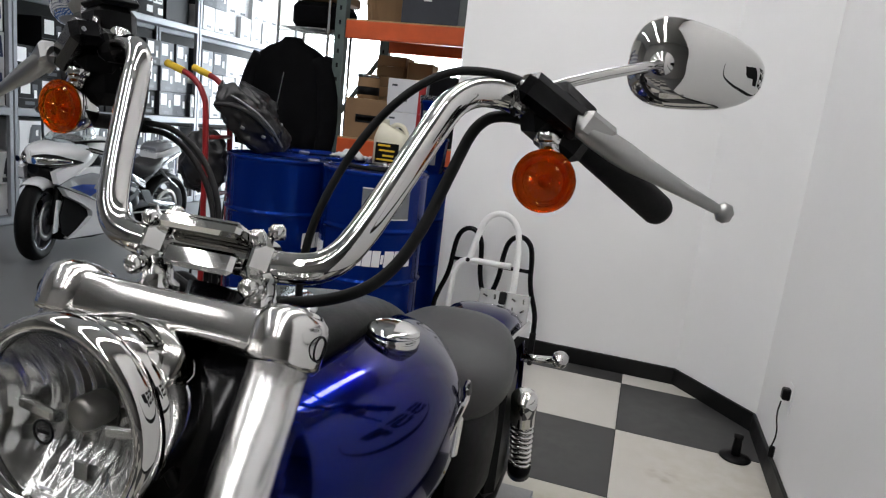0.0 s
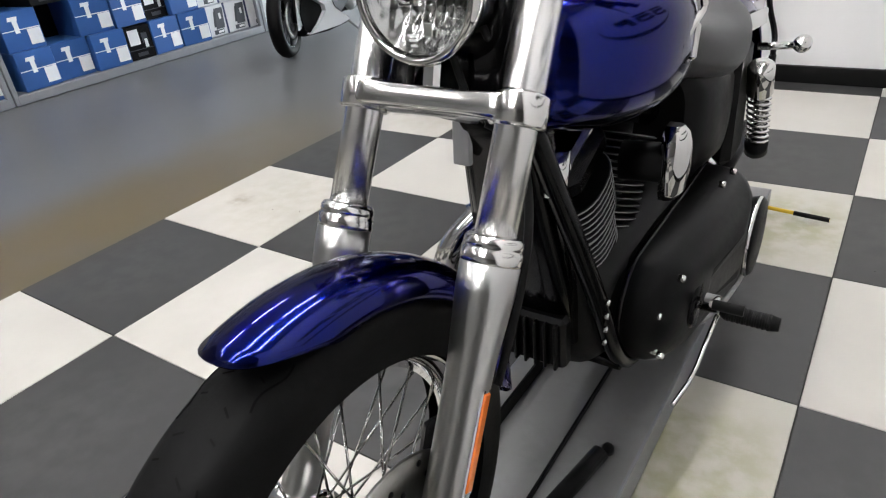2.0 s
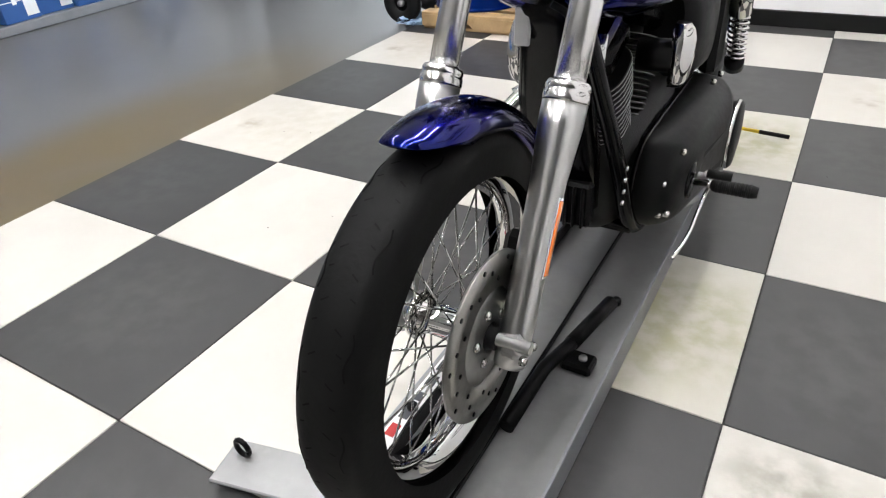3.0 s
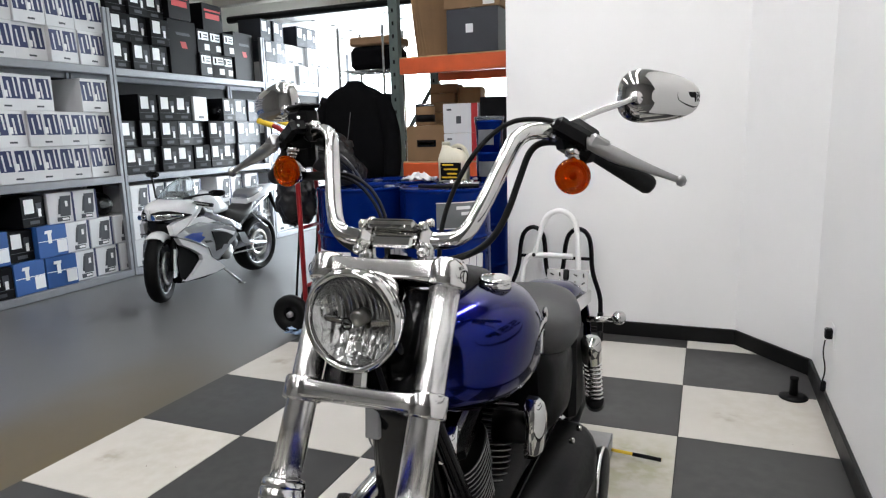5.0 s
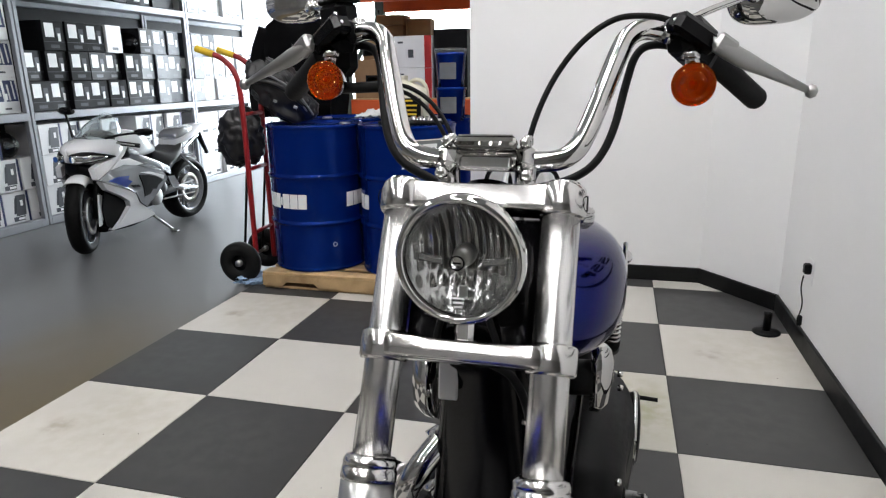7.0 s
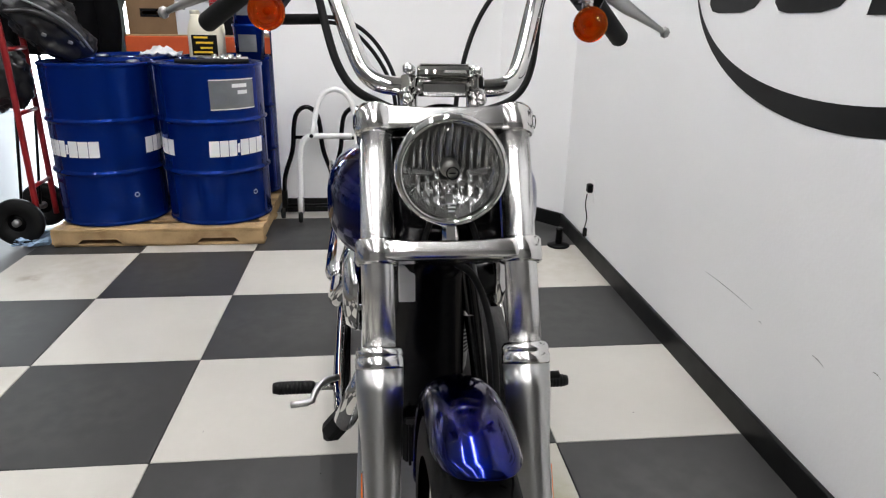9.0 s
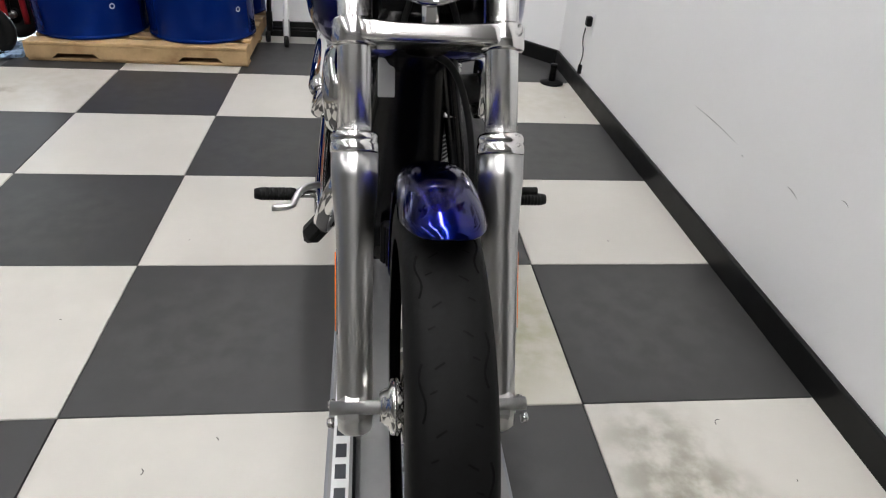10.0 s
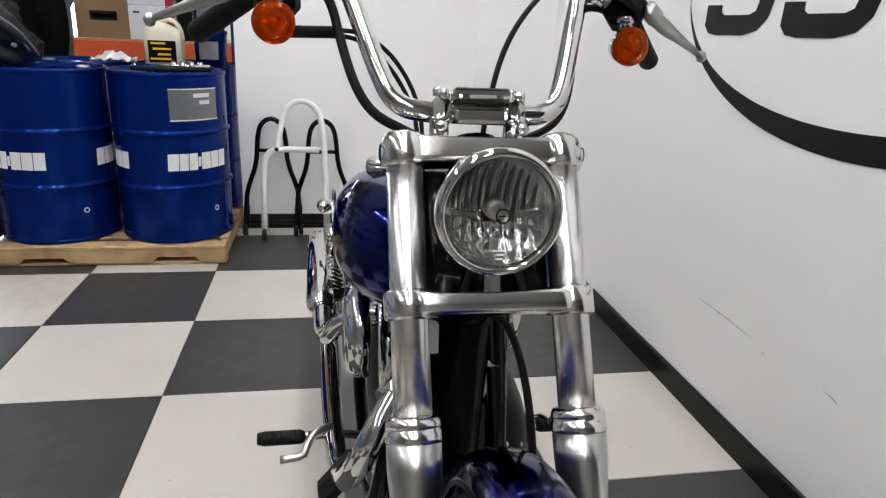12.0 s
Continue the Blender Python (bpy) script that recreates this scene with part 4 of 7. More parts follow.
    part("perch_bolt", G().lathe([(0, -0.012), (0.009, -0.011), (0.0125, -0.004), (0.0125, 0.006), (0, 0.008)], T(*(hb @ Vector((-0.238, 0.198, 1.338)))) @ pose(0, 0, 0, 90, 0, 0), 16), M_CHROME, bike, "chrome bolt head")
    # cables and hoses
    for nm, pts, r in (
        ("clutch_cable", [(0.285, 0.20, 1.325), (0.25, 0.205, 1.345), (0.209, 0.20, 1.350), (0.165, 0.195, 1.345), (0.115, 0.185, 1.305), (0.072, 0.175, 1.237), (0.046, 0.15, 1.15), (0.04, 0.16, 1.05)], 0.0046),
        ("wiring_sleeve", [(0.285, 0.222, 1.298), (0.24, 0.218, 1.310), (0.206, 0.205, 1.300), (0.192, 0.178, 1.245), (0.178, 0.135, 1.178), (0.155, 0.108, 1.133), (0.118, 0.09, 1.110), (0.06, 0.08, 1.096)], 0.0062),
        ("brake_hose", [(-0.285, 0.222, 1.298), (-0.24, 0.218, 1.310), (-0.206, 0.205, 1.295), (-0.190, 0.165, 1.225), (-0.172, 0.125, 1.165), (-0.145, 0.105, 1.127), (-0.10, 0.09, 1.108), (-0.05, 0.09, 1.085)], 0.0075),
        ("throttle_cable", [(-0.278, 0.20, 1.240), (-0.193, 0.195, 1.244), (-0.155, 0.195, 1.242), (-0.110, 0.19, 1.215), (-0.075, 0.175, 1.165), (-0.060, 0.15, 1.11), (-0.06, 0.15, 1.06)], 0.0036),
        ("idle_cable", [(-0.278, 0.205, 1.232), (-0.193, 0.20, 1.236), (-0.160, 0.20, 1.232), (-0.120, 0.195, 1.205), (-0.085, 0.18, 1.158), (-0.068, 0.155, 1.11), (-0.066, 0.155, 1.06)], 0.0036),
        ("brake_line", [(0.02, -0.02, 0.855), (0.05, -0.005, 0.835), (0.075, -0.01, 0.785), (0.090, -0.04, 0.71), (0.092, -0.08, 0.63), (0.085, -0.14, 0.52)], 0.0065),
    ):
        part(nm, G().tube([hb @ Vector(p) if p[2] > 1.04 else Vector(p) for p in pts], r, 10, smoothed=3), M_RUBBER, bike, "black rubber-sheathed line")
    part("throttle_sleeve", G().tube([hb @ Vector((-0.275, 0.203, 1.236)), hb @ Vector((-0.195, 0.198, 1.240))], 0.0095, 12), M_RUBBER, bike)

    # tank
    secs = [(0.012, 0.060, 0.880, 0.960), (0.030, 0.118, 0.835, 0.988), (0.065, 0.160, 0.815, 1.008), (0.12, 0.190, 0.798, 1.022), (0.19, 0.207, 0.787, 1.029), (0.27, 0.207, 0.782, 1.028), (0.35, 0.190, 0.780, 1.016), (0.44, 0.156, 0.782, 0.994),
            (0.53, 0.116, 0.780, 0.962), (0.60, 0.080, 0.80, 0.925), (0.635, 0.045, 0.82, 0.89)]
    secs = smooth_secs(secs)
    tank = part("fuel_tank", G().loft(secs, 72, 2.8), M_BLUE, bike, "glossy cobalt blue teardrop fuel tank")
    for sx in (-1, 1):
        cm = T(sx * 0.116, 0.255, 1.024) @ pose(0, 0, 0, 3, sx * 5, 0) @ Matrix.Scale(0.9, 4)
        part("tank_cap", G().lathe([(0.037, -0.016), (0.0375, 0.0), (0.035, 0.004), (0.033, 0.006), (0.0370, 0.008), (0.0360, 0.011), (0.028, 0.014), (0.015, 0.0155), (0.0, 0.016)], cm, 36), M_CHROME, tank, "domed chrome tank cap")
        bm = T(sx * 0.2050, 0.275, 0.930) @ pose(0, 0, 0, 0, 0, 0)
        badge = part("tank_badge", G().box((0, 0, 0), (0.008, 0.088, 0.013), Matrix.Rotation(radians(14), 3, "X"), 0.003), M_CHROME, tank, "slanted chrome tank badge", bm)
        part("badge_stem", G().box((sx * 0.001, 0.004, -0.030), (0.007, 0.020, 0.052), Matrix.Rotation(radians(-16), 3, "X"), 0.003), M_CHROME, badge)
        part("badge_tip", G().box((sx * -0.0005, 0.040, 0.020), (0.008, 0.018, 0.026), Matrix.Rotation(radians(30), 3, "X"), 0.003), M_CHROME, badge)
    part("console", G().loft(smooth_secs([(0.05, 0.045, 0.985, 1.028), (0.10, 0.075, 0.99, 1.050), (0.20, 0.088, 1.0, 1.060), (0.30, 0.080, 0.99, 1.048), (0.42, 0.058, 0.96, 1.018), (0.55, 0.03, 0.92, 0.965)]), 28, 2.8), M_BLACKM, tank, "satin black tank console")
    part("speedometer", G().lathe([(0.0, -0.02), (0.045, -0.018), (0.050, 0.0), (0.048, 0.010), (0.044, 0.012), (0.0, 0.010)], T(0.0, 0.17, 1.056) @ pose(0, 0, 0, 8, 0, 0), 32), M_CHROME, tank, "chrome-rimmed speedometer")
    part("dial", G().lathe([(0.0, 0.011), (0.042, 0.011), (0.042, 0.0135), (0.0, 0.0135)], T(0.0, 0.17, 1.056) @ pose(0, 0, 0, 8, 0, 0), 32), M_BLACKG, tank)

    # seat and rear fender
    seat = [(0.50, 0.06, 0.84, 0.90), (0.55, 0.105, 0.78, 0.895), (0.64, 0.142, 0.72, 0.868), (0.76, 0.165, 0.68, 0.842), (0.88, 0.172, 0.665, 0.828), (0.98, 0.162, 0.675, 0.832), (1.06, 0.130, 0.71, 0.835), (1.11, 0.08, 0.74, 0.82)]
    part("seat", G().loft(smooth_secs(seat), 40, 2.7), M_VINYL, bike, "black vinyl solo seat")
    rw = Vector((0, 1.245, 0.425))
    rs = []
    for i in range(29):
        a = radians(130 - 135 * i / 28)
        ring = []
        for j in range(15):
            u = -1 + 2 * j / 14
            rr = 0.372 - 0.07 * abs(u) ** 3
            ring.append((0.105 * math.sin(u * 1.57), rw.y + rr * math.cos(a), rw.z + rr * math.sin(a)))
        rs.append(ring)
    rf = part("rear_fender", G().rings(rs, close=False, caps=False), M_BLUE, bike, "cobalt blue rear fender")
    so = rf.modifiers.new("thickness", "SOLIDIFY")
    so.thickness, so.offset = 0.003, -1
    part("tail_lamp", G().loft([(1.50, 0.045, 0.66, 0.72), (1.56, 0.05, 0.65, 0.72), (1.585, 0.035, 0.66, 0.71)], 20, 3), M_RED, bike, "red tail lamp")
    pm = T(0.03, 1.43, 0.752) @ pose(0, 0, 0, 72, 0, 0)
    plate = part("number_plate", G().box((0, 0, 0), (0.158, 0.100, 0.003), None, 0.001), M_STEEL, bike, "blank silver plate bent up behind the fender", pm)
    lug = G().box((0, 0, 0), (0.016, 0.006, 0.003), None, 0.001).mesh("plate_bump", M_CHROME)
    for i in range(5):
        for j in range(3):
            part("plate_bump", lug, M_CHROME, plate, "", T(-0.06 + 0.03 * i, -0.03 + 0.03 * j, 0.002) @ pose(0, 0, 0, 0, 0, 35 + 60 * ((i * 2 + j) % 3)))
    part("plate_clip", G().box((-0.005, 0.03, 0.006), (0.022, 0.04, 0.012), None, 0.004), M_RUBBER, plate, "black rubber clip")
    wheel("rear_wheel", bike, rw, 0.333, 0.155, 0.215, 0.10, 40)
    for sx in (-1, 1):
        part("fender_strut", G().box((sx * 0.118, 1.18, 0.735), (0.014, 0.46, 0.05), Matrix.Rotation(radians(-6), 3, "X"), 0.006), M_CHROME, bike, "chrome fender strut")
        s0, s1 = Vector((sx * 0.196, 0.955, 0.690)), Vector((sx * 0.190, 1.10, 0.42))
        sh = part("shock", G().tube([s0, s1], 0.013, 12), M_CHROME, bike, "chrome shock absorber with exposed spring")
        dd = (s1 - s0)
        hel = []
        for k in range(10 * 9 + 1):
            q = k / 90
            c = s0 + dd * (0.28 + 0.58 * q)
            hel.append(c + Vector((math.cos(q * 9 * 2 * math.pi) * 0.026, math.sin(q * 9 * 2 * math.pi) * 0.026, 0)))
        part("spring", G().tube(hel, 0.0042, 6), M_CHROME, sh, "chrome coil spring")
        part("shock_cover", G().lathe([(0.0, 0.0), (0.024, 0.0), (0.031, 0.006), (0.031, dd.length * 0.28), (0.0, dd.length * 0.28)], aim(s0, s1), 20), M_CHROME, sh)
        part("shock_foot", G().lathe([(0.0, 0.0), (0.03, 0.0), (0.03, dd.length * 0.12), (0.0, dd.length * 0.12)], aim(s1, s0), 20), M_BLACKM, sh)
        r0, r1 = Vector((sx * 0.115, 1.37, 0.632)), Vector((sx * 0.205, 1.40, 0.632))
        rs_ = part("rear_signal", G().tube([r0, r1], 0.011, 12), M_CHROME, bike, "chrome bullet rear signal on a stalk")
        part("signal_body", G().lathe([(0.0, -0.040), (0.010, -0.038), (0.020, -0.027), (0.025, -0.01), (0.025, 0.007), (0.0, 0.011)], T(sx * 0.226, 1.41, 0.636) @ pose(0, 0, 0, -90, 0, 0), 24), M_CHROME, rs_)
        part("swingarm", G().tube([(sx * 0.10, 0.86, 0.40), (sx * 0.135, 1.0, 0.40), (sx * 0.135, 1.27, 0.425)], 0.022, 12), M_BLACKM, bike, "black swingarm tube")
    # side covers and battery box below the seat
    part("side_cover", G().loft([(0.60, 0.12, 0.53, 0.76), (0.66, 0.155, 0.50, 0.755), (0.80, 0.165, 0.49, 0.74), (0.92, 0.150, 0.52, 0.74), (0.97, 0.11, 0.56, 0.74)], 28, 4), M_BLACKM, bike, "satin black side cover below the seat")

    for sx in (-1, 1):
        part("strut_cover", G().box((sx * 0.142, 0.955, 0.595), (0.045, 0.15, 0.30), None, 0.02), M_BLACKM, bike, "black plastic cover behind the side panel")
    # frame
    for sx in (-1, 1):
        part("down_tube", G().tube([(sx * 0.03, fy(1.0, 0.07), 0.93), (sx * 0.055, 0.06, 0.80), (sx * 0.11, 0.17, 0.48), (sx * 0.128, 0.235, 0.29), (sx * 0.13, 0.36, 0.242), (sx * 0.13, 0.85, 0.242), (sx * 0.12, 0.98, 0.40)], 0.018, 14, smoothed=2), M_BLACKG, bike, "gloss black frame tube")
    part("backbone", G().tube([(0, 0.02, 0.97), (0, 0.35, 0.86), (0, 0.70, 0.74)], 0.028, 14), M_BLACKG, bike)
    # made-up black block that keeps the gap ahead of the engine dark
    part("front_cover", G().loft([(0.36, 0.085, 0.165, 0.215, -0.02), (0.50, 0.085, 0.13, 0.20, -0.02), (0.65, 0.076, 0.085, 0.17, -0.018), (0.80, 0.066, 0.04, 0.14, -0.012), (0.88, 0.060, 0.01, 0.11, 0.0)], 24, 4, "z"), M_BLACKG, bike, "gloss black block filling the dark gap ahead of the engine")
    part("regulator", G().box((0.0, 0.145, 0.385), (0.13, 0.035, 0.11), None, 0.008), M_BLACKM, bike, "finned black voltage regulator")
    for k in range(6):
        part("regulator_fin", G().box((-0.05 + 0.02 * k, 0.122, 0.385), (0.006, 0.014, 0.10), None, 0.002), M_BLACKM, bike)
    part("cross_tube", G().tube([(-0.13, 0.25, 0.285), (0.13, 0.25, 0.285)], 0.015, 12), M_BLACKG, bike)
    # white plate hanging at the frame
    part("tag_plate", G().box((-0.060, 0.040, 0.795), (0.030, 0.012, 0.068), Matrix.Rotation(radians(-6), 3, "X"), 0.002), M_PLATE, bike, "white plastic plate on the frame")

    # engine
    def P2(cy, cz, dirv, off):
        return Vector((0, cy, cz)) + dirv * off

    case = part("crankcase", G().loft([(0.185, 0.06, 0.32, 0.46), (0.215, 0.095, 0.28, 0.50), (0.30, 0.125, 0.25, 0.53), (0.48, 0.125, 0.24, 0.53), (0.62, 0.12, 0.27, 0.56), (0.78, 0.09, 0.28, 0.54), (0.86, 0.06, 0.32, 0.48)], 28, 3.5), M_WRINKLE, bike, "black wrinkle-finished V-twin crankcase")
    for sgn, nm in ((-1, "front"), (1, "rear")):
        d = Vector((0, sgn * math.sin(radians(22.5)), math.cos(radians(22.5))))
        o = Vector((0, 0.348 + sgn * 0.035, 0.455))
        cm = aim(o, o + d)
        cyl = part("cylinder", G().lathe([(0.0, 0.0), (0.052, 0.0), (0.052, 0.255), (0.0, 0.255)], cm, 24), M_WRINKLE, bike, "black finned engine cylinder")
        for k in range(15):
            h = 0.040 + k * 0.0135
            q = 0.084 if k < 8 else 0.091
            out = []
            for t in (2 * math.pi * j / 32 for j in range(32)):
                c, s = math.cos(t), math.sin(t)
                out.append((q * 1.05 * math.copysign(abs(c) ** 0.75, c), q * math.copysign(abs(s) ** 0.75, s)))
            part("cooling_fin", G().rings([[cm @ Vector((a * e, b * e, hh)) for a, b in out] for e, hh in ((0.97, h), (1.0, h + 0.0012), (1.0, h + 0.0034), (0.97, h + 0.0046))], smooth=False), M_FINK, cyl)
            part("fin_edge", G().rings([[cm @ Vector((a * e, b * e, hh)) for a, b in out] for e, hh in ((0.995, h + 0.0012), (1.012, h + 0.0016), (1.012, h + 0.0030), (0.995, h + 0.0034))], caps=False), M_FIN, cyl, "bright machined fin edge")
        part("rocker_cover", G().box((0, 0, 0.285), (0.165, 0.150, 0.06), None, 0.018), M_BLACKG, cyl, "gloss black rocker cover", cm)
        part("rocker_lid", G().box((0, 0, 0.322), (0.14, 0.12, 0.02), None, 0.008), M_CHROME, cyl, "", cm)
        for sx in (-1, 1):
            part("head_bolt", G().lathe([(0, 0), (0.008, 0), (0.008, 0.012), (0.005, 0.016), (0, 0.016)], cm @ T(sx * 0.065, 0.055 * sgn, 0.318), 8), M_CHROME, cyl)
        part("exhaust_port", G().tube([o + d * 0.20 + Vector((-0.06, sgn * 0.05, 0)), o + d * 0.19 + Vector((-0.12, sgn * 0.10, -0.02))], 0.025, 14), M_CHROME, bike)
    # pushrod tubes on the right
    for dy in (-0.055, -0.02, 0.02, 0.055):
        part("pushrod_tube", G().tube([(-0.10, 0.315 + dy * 0.5, 0.44), (-0.10, 0.315 + dy * 2.3, 0.68)], 0.010, 10), M_CHROME, bike)
    # primary cover on the left, with chrome-edged derby
    outl = arc(0.345, 0.375, 0.115, 100, 260, 14) + arc(0.765, 0.345, 0.148, -95, 80, 18)

    def swell(y):
        """The cover stands further out round the clutch than at its nose."""
        u = min(1.0, max(0.0, (y - 0.47) / 0.22))
        return 0.022 * u * u * (3 - 2 * u)

    rs = []
    for x, s in ((0.095, 1.0), (0.140, 1.0), (0.166, 0.985), (0.188, 0.94), (0.206, 0.86), (0.220, 0.76), (0.232, 0.60), (0.237, 0.35)):
        rs.append([(x + (swell(a) if x > 0.12 else 0.0), 0.555 + (a - 0.555) * s, 0.36 + (b - 0.36) * s) for a, b in outl])
    prim = part("primary_cover", G().rings(rs), M_BLACKM, bike, "satin black primary drive cover")
    dm = T(0.253, 0.765, 0.338) @ rotx
    part("derby_cover", G().lathe([(0.092, -0.01), (0.096, 0.004), (0.095, 0.014), (0.088, 0.020), (0.05, 0.024), (0.0, 0.025)], dm, 48), M_BLACKM, prim, "round black clutch cover")
    part("derby_ring", G().lathe([(0.086, 0.019), (0.0965, 0.013), (0.098, 0.005), (0.096, 0.003), (0.086, 0.017)], dm, 48, caps=False), M_CHROME, prim, "chrome edge of the clutch cover")
    bl = G().lathe([(0, -0.004), (0.0075, -0.004), (0.0075, 0.006), (0.005, 0.009), (0, 0.009)], rotx, 10).mesh("cover_bolt", M_CHROME)
    for x, y, z in ((0.176, 0.626, 0.473), (0.178, 0.467, 0.476), (0.178, 0.331, 0.470), (0.187, 0.265, 0.407), (0.184, 0.265, 0.325), (0.190, 0.40, 0.278), (0.195, 0.56, 0.238)):
        part("cover_bolt", bl, M_CHROME, prim, "", T(x, y, z))
        if z > 0.47:
            part("bolt_boss", G().lathe([(0, -0.045), (0.010, -0.045), (0.009, -0.004), (0, -0.004)], T(x, y, z) @ rotx, 12), M_BLACKM, prim)
    part("primary_rib", G().rings([[(x, 0.555 + (a - 0.555) * s, 0.36 + (b - 0.36) * s) for a, b in outl] for x, s in ((0.120, 1.0), (0.121, 1.02), (0.130, 1.02), (0.131, 1.0))], caps=False), M_BLACKG, prim, "gloss black flange of the cover")
    part("inspection_cover", G().lathe([(0.046, -0.01), (0.048, 0.004), (0.044, 0.010), (0.0, 0.012)], T(0.224, 0.38, 0.372) @ rotx, 32), M_BLACKG, prim, "small round inspection cover")
    part("transmission_case", G().box((0.0, 0.74, 0.42), (0.20, 0.26, 0.20), None, 0.03), M_WRINKLE, bike)
    # oil tank / starter behind the cylinders
    part("starter", G().tube([(-0.08, 0.66, 0.565), (0.12, 0.66, 0.565)], 0.045, 20), M_BLACKM, bike)
    # horn cover between the cylinders
    rs = []
    for zz, hw, dp in ((0.545, 0.035, 0.018), (0.56, 0.040, 0.026), (0.61, 0.043, 0.032), (0.655, 0.040, 0.032), (0.68, 0.030, 0.026), (0.692, 0.015, 0.016)):
        rs.append([(0.165 + dp * max(0.0, math.sin(t)) + (-0.012 if math.sin(t) <= 0 else 0), 0.362 + hw * 0.86 * math.cos(t), 0.675 + (zz + 0.055 - 0.675) * 0.9) for t in (2 * math.pi * j / 24 for j in range(24))])
    horn = part("horn_cover", G().rings(rs), M_CHROME, bike, "chrome waterfall horn cover")
    part("horn_body", G().tube([(0.08, 0.345, 0.67), (0.155, 0.355, 0.67)], 0.036, 18), M_BLACKM, horn)
    part("ignition_coil", G().tube([(0.066, 0.090, 0.705), (0.062, 0.112, 0.772)], 0.020, 16), M_CHROME, bike, "chrome tubular cover by the front cylinder")
    # air cleaner on the right
    part("air_cleaner", G().lathe([(0.0, 0.05), (0.05, 0.05), (0.085, 0.043), (0.098, 0.025), (0.1, 0.0), (0.0, 0.0)], T(-0.140, 0.315, 0.675) @ pose(0, 0, 0, 0, -90, 0), 40), M_CHROME, bike, "round chrome air cleaner cover")
    # exhausts along the right
    for nm, pts in (("front_exhaust", [(-0.10, 0.14, 0.62), (-0.15, 0.09, 0.56), (-0.185, 0.13, 0.45), (-0.20, 0.26, 0.36), (-0.215, 0.55, 0.34), (-0.22, 1.0, 0.36)]),
                    ("rear_exhaust", [(-0.10, 0.50, 0.62), (-0.18, 0.54, 0.60), (-0.23, 0.60, 0.50), (-0.235, 0.90, 0.46)])):
        ex = part(nm, G().tube(pts, 0.0235, 18, smoothed=3), M_CHROME, bike, "chrome exhaust pipe")
        e = Vector(pts[-1])
        part("muffler", G().tube([e, e + Vector((-0.004, 0.05, 0)), e + Vector((-0.01, 0.60, 0.01)), e + Vector((-0.01, 0.62, 0.01))], [0.026, 0.042, 0.045, 0.040], 22), M_CHROME, ex, "chrome muffler")
    part("timing_cover", G().lathe([(0.0, 0.03), (0.05, 0.03), (0.075, 0.02), (0.08, 0.0), (0.0, 0.0)], T(-0.115, 0.31, 0.38) @ pose(0, 0, 0, 0, -90, 0), 30), M_CHROME, bike, "chrome timing cover")
    # foot pegs and controls
    for sx in (-1, 1):
        y, z = (0.400, 0.358) if sx > 0 else (0.403, 0.366)
        pg = part("foot_peg", G().tube([(sx * 0.275, y, z), (sx * 0.282, y, z), (sx * 0.365, y, z), (sx * 0.378, y, z)], [0.013, 0.0160, 0.0160, 0.013], 18), M_RUBBER, bike, "ribbed black rubber foot peg")
        for k in range(9):
            part("peg_rib", G().lathe([(0.0160, -0.003), (0.0169, -0.0015), (0.0169, 0.0015), (0.0160, 0.003)], T(sx * (0.288 + 0.009 * k), y, z) @ rotx, 18), M_RUBBER, pg)
        part("peg_bracket", G().tube([(sx * 0.275, y, z), (sx * 0.245, y + 0.01, z - 0.004), (sx * 0.20, y + 0.03, z - 0.02), (sx * 0.13, y + 0.05, z - 0.04)], 0.0105, 12, smoothed=1), M_CHROME, bike, "chrome peg bracket")
    part("brake_pedal", G().tube([(-0.12, 0.24, 0.47), (-0.15, 0.245, 0.44), (-0.178, 0.25, 0.405)], [0.014, 0.016, 0.016], 14), M_CHROME, bike, "chrome brake pedal arm")
    part("pedal_pad", G().box((-0.196, 0.236, 0.384), (0.132, 0.060, 0.046), Matrix.Rotation(radians(-50), 3, "Y"), 0.018), M_RUBBER, bike, "black rubber pedal pad")
    part("heel_lever", G().tube([(-0.215, 0.38, 0.405), (-0.250, 0.345, 0.415), (-0.268, 0.315, 0.40), (-0.272, 0.306, 0.384), (-0.322, 0.304, 0.380)], 0.0085, 12, smoothed=1), M_ALU, bike)
    part("shift_lever", G().tube([(0.255, 0.43, 0.36), (0.272, 0.36, 0.41), (0.272, 0.31, 0.43)], 0.007, 12), M_CHROME, bike, "chrome gear shift lever")
    part("shift_shaft", G().tube([(0.16, 0.43, 0.36), (0.262, 0.43, 0.36)], 0.011, 12), M_STEEL, bike)
    part("shift_peg", G().tube([(0.272, 0.31, 0.43), (0.325, 0.31, 0.43)], 0.010, 14), M_RUBBER, bike)
    part("shift_rod", G().tube([(0.268, 0.415, 0.350), (0.262, 0.36, 0.318), (0.255, 0.30, 0.262), (0.24, 0.22, 0.245)], 0.0048, 10, smoothed=1), M_CHROME, bike, "thin chrome shift rod")
    for k in range(4):
        part("case_bolt", G().lathe([(0, 0), (0.006, 0), (0.006, 0.005), (0.004, 0.007), (0, 0.007)], T(0.125, 0.158 + 0.004 * k, 0.40 + 0.026 * k) @ rotx, 8), M_CHROME, bike)
    for y, z in ((0.56, 0.552), (0.66, 0.540), (0.30, 0.476), (0.20, 0.37)):
        part("cover_bolt", bl, M_CHROME, prim, "", T(0.214, y, z))
    part("side_stand", G().tube([(0.14, 0.38, 0.25), (0.22, 0.52, 0.235), (0.245, 0.68, 0.232), (0.25, 0.80, 0.24)], 0.0095, 12, smoothed=1), M_STEEL, bike, "folded steel side stand")
    return bike


